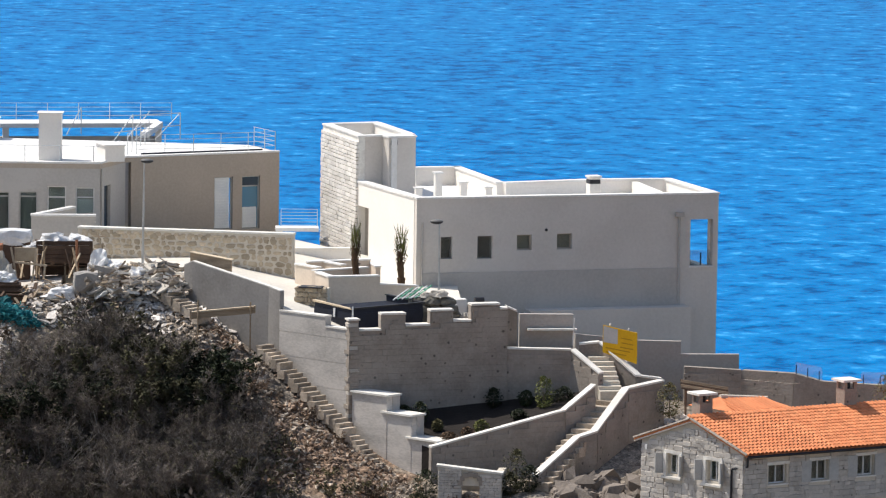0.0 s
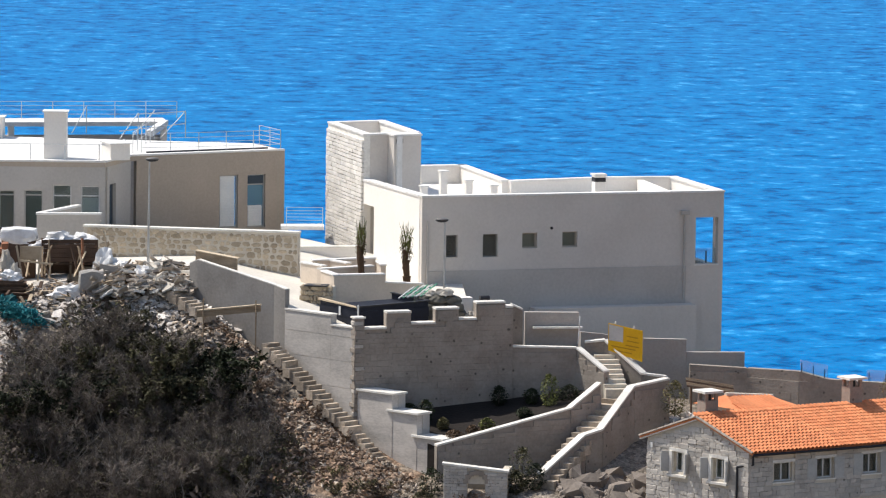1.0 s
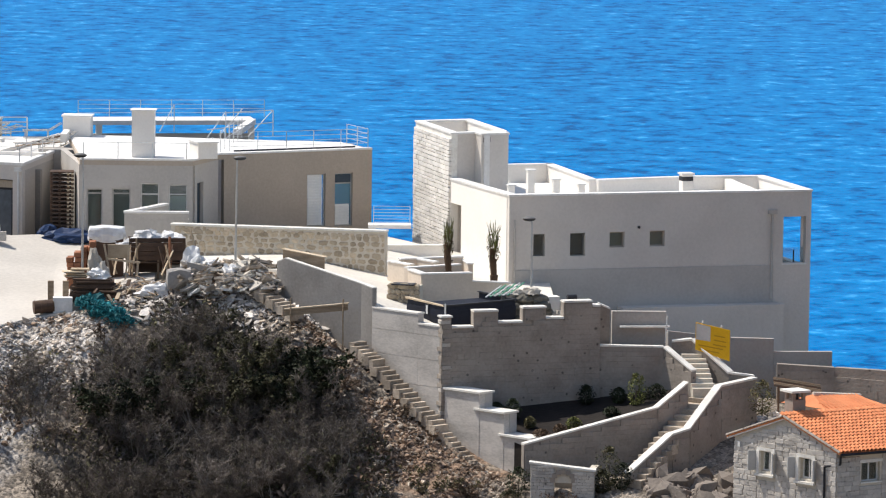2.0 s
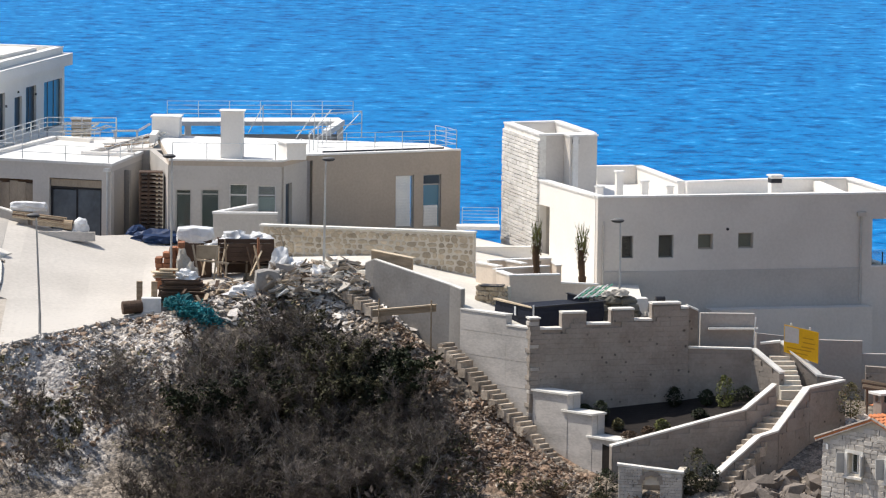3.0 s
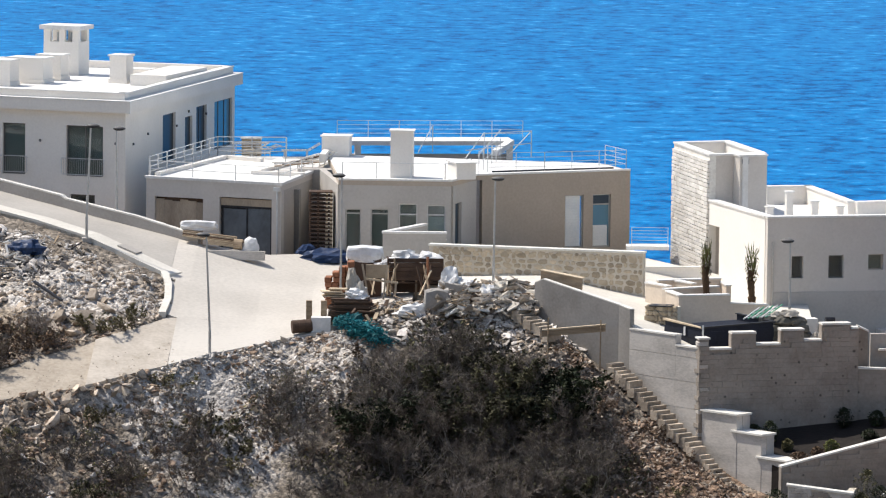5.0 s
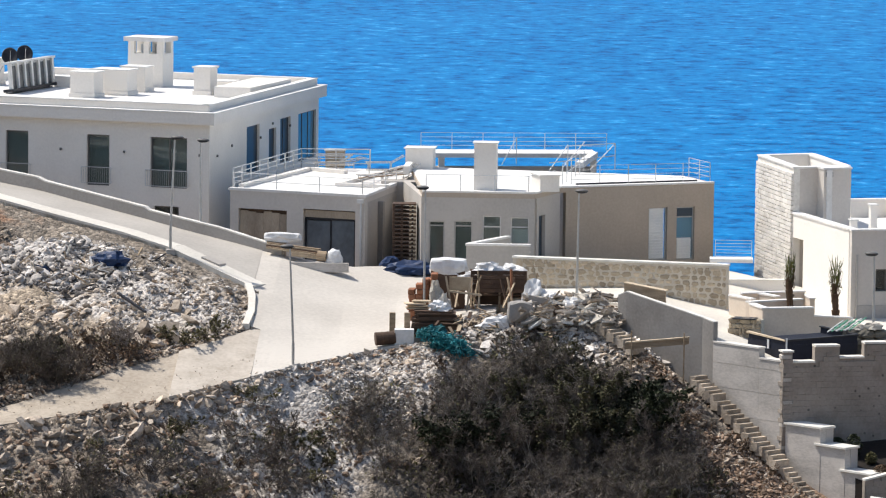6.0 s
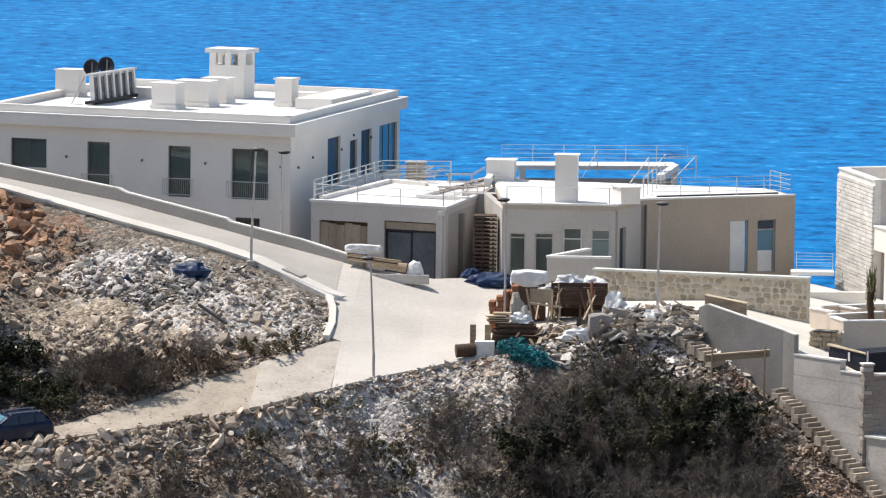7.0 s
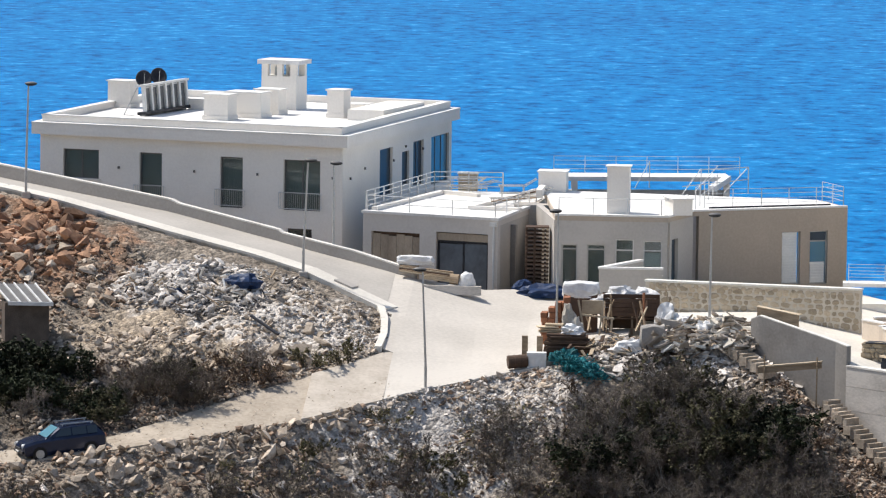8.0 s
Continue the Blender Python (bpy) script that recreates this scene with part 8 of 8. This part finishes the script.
# ------------------------------------------------------------------ shrubs
def shrub(name, label, seed, height, spread, twigs, leaves, leaf, leaf_size=0.07, bark=None, stout=1.0, fine=None):
    """A many-stemmed shrub: forked stems, a cloud of fine twigs, and leaves along them."""
    rnd = random.Random(seed)
    t = thing(name, (0, 0, 0), label, "shrub", group="shrubs of the slope")
    stems, twig, leafs = [], [], []
    tips = []
    for _ in range(rnd.randint(6, 9)):
        a = rnd.uniform(0, 6.283)
        p = Vector((0.15 * math.cos(a), 0.15 * math.sin(a), -0.25))
        way = Vector((math.cos(a) * rnd.uniform(0.1, 0.7) * spread, math.sin(a) * rnd.uniform(0.1, 0.7) * spread, height * rnd.uniform(0.4, 0.6)))
        r = 0.035 * stout * rnd.uniform(0.6, 1.2)
        for level in range(3):
            q = p + way * rnd.uniform(0.75, 1.0)
            stems.append((p, q, r, r * 0.6))
            tips += [(p.lerp(q, f), way.normalized()) for f in ((0.5, 0.8, 1.0) if level else (0.8, 1.0))]
            p, r = q, r * 0.6
            b = rnd.uniform(0, 6.283)
            way = way * 0.55 + Vector((math.cos(b), math.sin(b), 0.25)) * 0.3 * spread
            if level < 2:
                w2 = way.copy()
                w2.rotate(Euler((rnd.uniform(-0.8, 0.8), rnd.uniform(-0.8, 0.8), 0)))
                stems.append((p, p + w2, r * 0.8, r * 0.4))
                tips += [(p + w2 * f, w2.normalized()) for f in (0.5, 1.0)]
    for k in range(twigs):
        p, w = rnd.choice(tips)
        d = (w * 0.6 + Vector((rnd.gauss(0, 0.6), rnd.gauss(0, 0.6), rnd.gauss(0.25, 0.45)))).normalized() * rnd.uniform(0.18, 0.5) * height * 0.5
        q = p + d
        if q.z < -0.1:
            q.z = -0.1
        twig.append((p, q))
        for _ in range(2):
            s = p.lerp(q, rnd.uniform(0.3, 0.9))
            twig.append((s, s + (d.normalized() + Vector((rnd.gauss(0, 0.7), rnd.gauss(0, 0.7), rnd.gauss(0, 0.5)))).normalized() * rnd.uniform(0.08, 0.22) * height * 0.5))
    bm = bmesh.new()
    for p, q, r0, r1 in stems:
        rod(bm, p, q, r0, 4, r1)
    st = part("trunk", bm, bark or BARK, t)
    verts, faces = [], []
    for p, q in twig:
        d = (q - p).normalized()
        u = d.orthogonal().normalized() * 0.008
        v = d.cross(u)
        k = len(verts)
        verts += [p + u, p - u * 0.5 + v * 0.87, p - u * 0.5 - v * 0.87, q]
        faces += [(k, k + 1, k + 3), (k + 1, k + 2, k + 3), (k + 2, k, k + 3)]
    me = bpy.data.meshes.new("twig_crown")
    me.from_pydata([tuple(v) for v in verts], [], faces)
    me.materials.append(fine or TWIG)
    ob = new("twig_crown", me)
    ob.parent = t
    if leaves:
        verts, faces = [], []
        for _ in range(leaves):
            p, q = rnd.choice(twig)
            c = p.lerp(q, rnd.uniform(0.3, 1.05))
            m = Euler((rnd.uniform(-1, 1), rnd.uniform(-1, 1), rnd.uniform(0, 6.283))).to_matrix()
            s = leaf_size * rnd.uniform(0.6, 1.4)
            k = len(verts)
            verts += [c + m @ Vector(v) * s for v in ((-0.9, 0, 0), (0, -0.45, 0.12), (1, 0, 0), (0, 0.45, 0.12))]
            faces.append((k, k + 1, k + 2, k + 3))
        me = bpy.data.meshes.new("foliage")
        me.from_pydata([tuple(v) for v in verts], [], faces)
        me.materials.append(leaf)
        ob = new("foliage", me)
        ob.parent = t
    return t


def plant(proto, spots):
    first = True
    for x, y, s, turn in spots:
        m = pose(x, y, surface(x, y) - 0.05, 0, 0, turn)
        if first:
            proto.matrix_basis = m @ Matrix.Diagonal((s, s, s, 1))
            first = False
        else:
            c = copy_thing(proto, m)
            c.scale = (s, s, s)


def spots(spot, n, low, high, seed):
    rnd = random.Random(seed)
    out = []
    while len(out) < n:
        at = spot(rnd)
        if at:
            out.append((*at, rnd.uniform(low, high), rnd.uniform(0, 360)))
    return out


bare_a = shrub("shrub", "bare grey-brown twiggy shrub on the slope", 1, 1.7, 1.1, 560, 320, LEAF_OLIVE, 0.05)
bare_b = shrub("shrub", "leafless tangled shrub with grey twigs", 2, 1.5, 1.3, 560, 220, LEAF_OLIVE, 0.045, BARK_PALE, 0.7, TWIG_GREY)
bare_c = shrub("shrub", "tall bare shrub with fine reddish twigs", 3, 2.0, 1.1, 480, 60, LEAF_PALE, 0.05, BARK_PALE, 0.85, TWIG_GREY)
green_a = shrub("shrub", "dense dark evergreen shrub on the slope", 4, 1.6, 1.0, 320, 3600, LEAF, 0.085)
green_b = shrub("shrub", "spreading olive-green shrub on the slope", 5, 1.3, 1.4, 300, 2000, LEAF_OLIVE, 0.085)
dry_a = shrub("shrub", "low dry yellow-green shrub", 6, 0.8, 0.8, 260, 900, LEAF_PALE, 0.06)
rust_a = shrub("shrub", "low rusty brown shrub", 7, 0.8, 0.9, 300, 700, LEAF_RED, 0.055)


def thicket(rnd):
    x = rnd.uniform(-8.4, 1.4)
    y = line_at(TRACK_LOW, x)[0] - rnd.uniform(1.0, 11)
    return (x, y) if y > 207.5 and not (x < -7.0 and y > 216.8) and y < 216.4 - 0.9 * (x + 2) + (3 if x < -4 else 0) else None


def undergrowth(name, label, material, n, spot, seed, size=0.1, rise=0.45):
    """Low tangled leaves and stalks close to the ground."""
    rnd = random.Random(seed)
    verts, faces, made = [], [], 0
    while made < n:
        at = spot(rnd)
        if at is None:
            continue
        made += 1
        c = Vector((*at, surface(*at) + rise * rnd.random() ** 1.5))
        m = Euler((rnd.uniform(-1.2, 1.2), rnd.uniform(-1.2, 1.2), rnd.uniform(0, 6.283))).to_matrix()
        s = size * rnd.uniform(0.5, 1.5)
        w = rnd.choice((0.12, 0.3, 0.5))
        k = len(verts)
        verts += [tuple(c + m @ Vector(v) * s) for v in ((-1.2, 0, 0), (0, -w, 0.12), (1.2, 0, 0), (0, w, 0.12))]
        faces.append((k, k + 1, k + 2, k + 3))
    me = bpy.data.meshes.new(name)
    me.from_pydata(verts, [], faces)
    me.materials.append(material)
    tagged(new(name, me), label, "undergrowth", kind="stuff")


def under_thicket(rnd):
    x, y = rnd.uniform(-9.5, 3.5), rnd.uniform(206.5, 219.5)
    return (x, y) if y < 217.0 - 0.9 * (x + 2) + (3 if x < -4 else 0) and not (x < -7.0 and y > 217.3) else None


undergrowth("undergrowth", "dark leafy undergrowth beneath the thicket", LEAF_OLIVE, 12000, under_thicket, 61)
undergrowth("undergrowth", "dry stalks beneath the thicket", TWIG, 9000, under_thicket, 62, 0.13, 0.6)
undergrowth("undergrowth", "dry stalks and weeds on the lower bank", LEAF_PALE, 5000, lower(-38, -8, 2.0, 7.5, 0.25), 63, 0.08, 0.3)
undergrowth("undergrowth", "dark weeds on the lower bank", TWIG, 7000, lower(-38, -8, 3.0, 7.5, 0.15), 64, 0.1, 0.4)
undergrowth("undergrowth", "dry brown weeds beside the track", TWIG, 3500, upper(-38, -22, 0.0, 0.3, 0.2), 65, 0.08, 0.35)
undergrowth("undergrowth", "dry brown weeds on the scree", LEAF_RED, 3500, lower(-1.0, 8.5, 0.2, 5.0, 0.25), 66, 0.06, 0.2)

plant(bare_a, spots(thicket, 30, 0.8, 1.2, 1) + spots(around(-6.8, 208.6, 4.2, 1.3), 18, 0.7, 1.1, 51) + spots(around(-27.0, 215.0, 2.4, 1.0), 9, 0.7, 1.0, 52) + spots(lower(-38, -9, 3.0, 7.5), 28, 0.5, 0.95, 21))
plant(bare_b, spots(thicket, 36, 0.8, 1.25, 2) + spots(lower(-38, -9, 2.5, 7.5), 28, 0.5, 0.9, 22))
plant(bare_c, spots(thicket, 16, 0.7, 1.1, 3) + spots(around(-1.5, 211.4, 3.2, 1.4), 16, 0.7, 1.1, 23) + spots(upper(-36, -22, 0.02, 0.25), 12, 0.5, 0.85, 33))
plant(green_a, spots(around(-0.7, 214.4, 0.9, 1.2), 8, 0.8, 1.15, 4) + spots(around(-7.3, 213.0, 1.2, 1.2), 4, 0.8, 1.2, 44) + spots(upper(-38, -28, 0.05, 0.3), 20, 0.6, 1.05, 24))
plant(green_b, spots(around(-2.6, 214.6, 1.7, 1.4), 10, 0.8, 1.2, 5) + spots(thicket, 7, 0.6, 0.9, 15) + spots(upper(-38, -24, 0.03, 0.28), 14, 0.55, 0.95, 25) + spots(lower(-36, -14, 4, 7), 5, 0.5, 0.8, 35))
plant(dry_a, spots(lower(-38, -8, 1.0, 7.0), 18, 0.5, 1.1, 6) + spots(upper(-33, -19, 0.02, 0.35), 12, 0.4, 0.9, 26) + spots(lower(3, 9, 1, 5), 4, 0.4, 0.8, 36))
plant(rust_a, spots(lower(-38, -8, 1.5, 7.0), 10, 0.5, 1.1, 7) + spots(upper(-30, -23, 0.06, 0.3), 14, 0.6, 1.2, 27) + spots(lower(-1, 8, 0.6, 5), 8, 0.35, 0.8, 37) + spots(around(9.8, 207.2, 2.4, 0.8), 4, 0.6, 1.0, 47))


# ------------------------------------------------------------------ plants of the garden bed
def bed_plant(x, y, z, r, h, leaf, seed, label):
    rnd = random.Random(seed)
    t = thing("garden_shrub", (x, y, z), label, "shrub", group="garden bed plants")
    part("stem", rod(bmesh.new(), (x, y, z - 0.2), (x, y, z + h * 0.5), 0.03, 5), BARK, t)
    verts, faces = [], []
    for _ in range(800):
        a, b = rnd.uniform(0, 6.283), rnd.uniform(-1.3, 1.57)
        rr = r * rnd.uniform(0.5, 1.05) * (1 + 0.25 * math.sin(3 * a + seed))
        c = Vector((x + rr * math.cos(a) * math.cos(b), y + rr * math.sin(a) * math.cos(b), z + h * 0.45 + h * 0.55 * math.sin(b) * rnd.uniform(0.8, 1.1)))
        m = Euler((rnd.uniform(-1, 1), rnd.uniform(-1, 1), rnd.uniform(0, 6.283))).to_matrix()
        s = 0.05 * rnd.uniform(0.7, 1.5)
        k = len(verts)
        verts += [c + m @ Vector(v) * s for v in ((-1, 0, 0), (0, -0.5, 0.1), (1, 0, 0), (0, 0.5, 0.1))]
        faces.append((k, k + 1, k + 2, k + 3))
    me = bpy.data.meshes.new("foliage")
    me.from_pydata([tuple(v) for v in verts], [], faces)
    me.materials.append(leaf)
    ob = new("foliage", me)
    ob.parent = t
    ob.matrix_parent_inverse = Matrix.Translation(-t.location)


for k, (x, y, z, r, h, leaf, label) in enumerate((
        (8.6, 213.3, 18.35, 0.36, 0.85, LEAF, "dark rounded shrub in the shaded garden bed"), (11.8, 215.2, 18.75, 0.36, 0.8, LEAF, "dark rounded shrub against the stone wall"),
        (13.9, 214.2, 18.9, 0.42, 1.3, PALM_LEAF, "pointed yellow-green shrub in the garden bed"), (11.1, 211.9, 18.1, 0.33, 0.55, PALM_LEAF, "small bright green cushion shrub by the coping"),
        (12.8, 213.1, 18.55, 0.35, 0.4, LEAF, "low dark shrub in the garden bed"),
        (14.8, 214.7, 19.0, 0.5, 0.7, LEAF, "dark spreading shrub at the bed's corner"), (13.2, 214.9, 18.9, 0.35, 0.6, LEAF, "dark rounded shrub against the stone wall"),
        (7.9, 213.6, 18.4, 0.4, 0.6, LEAF, "dark low shrub in the shaded garden bed"), (9.7, 211.1, 17.85, 0.35, 0.4, LEAF_RED, "rusty dry shrub by the coping"), (10.5, 211.5, 18.0, 0.3, 0.4, LEAF_RED, "rusty dry shrub by the coping"), (9.3, 212.6, 18.1, 0.25, 0.45, LEAF_PALE, "pale dry shrub in the garden bed"),
        (19.35, 214.6, 18.6, 0.55, 1.3, LEAF_PALE, "straggling grey-green shrub behind the stair wall"), (28.6, 213.6, 18.8, 0.5, 1.7, LEAF_PALE, "pale green shrub beyond the tiled house"))):
    bed_plant(x, y, z, r, h, leaf, 100 + k, label)

for k, (x, y, r, h) in enumerate(((12.5, 209.2, 0.55, 1.5), (13.0, 208.5, 0.5, 1.0), (12.2, 208.3, 0.45, 0.9), (8.7, 208.9, 0.6, 1.1), (8.3, 207.9, 0.6, 0.8))):
    bed_plant(x, y, surface(x, y), r, h, (LEAF_OLIVE, LEAF)[k % 2], 300 + k, "straggling olive-green shrub below the garden walls")
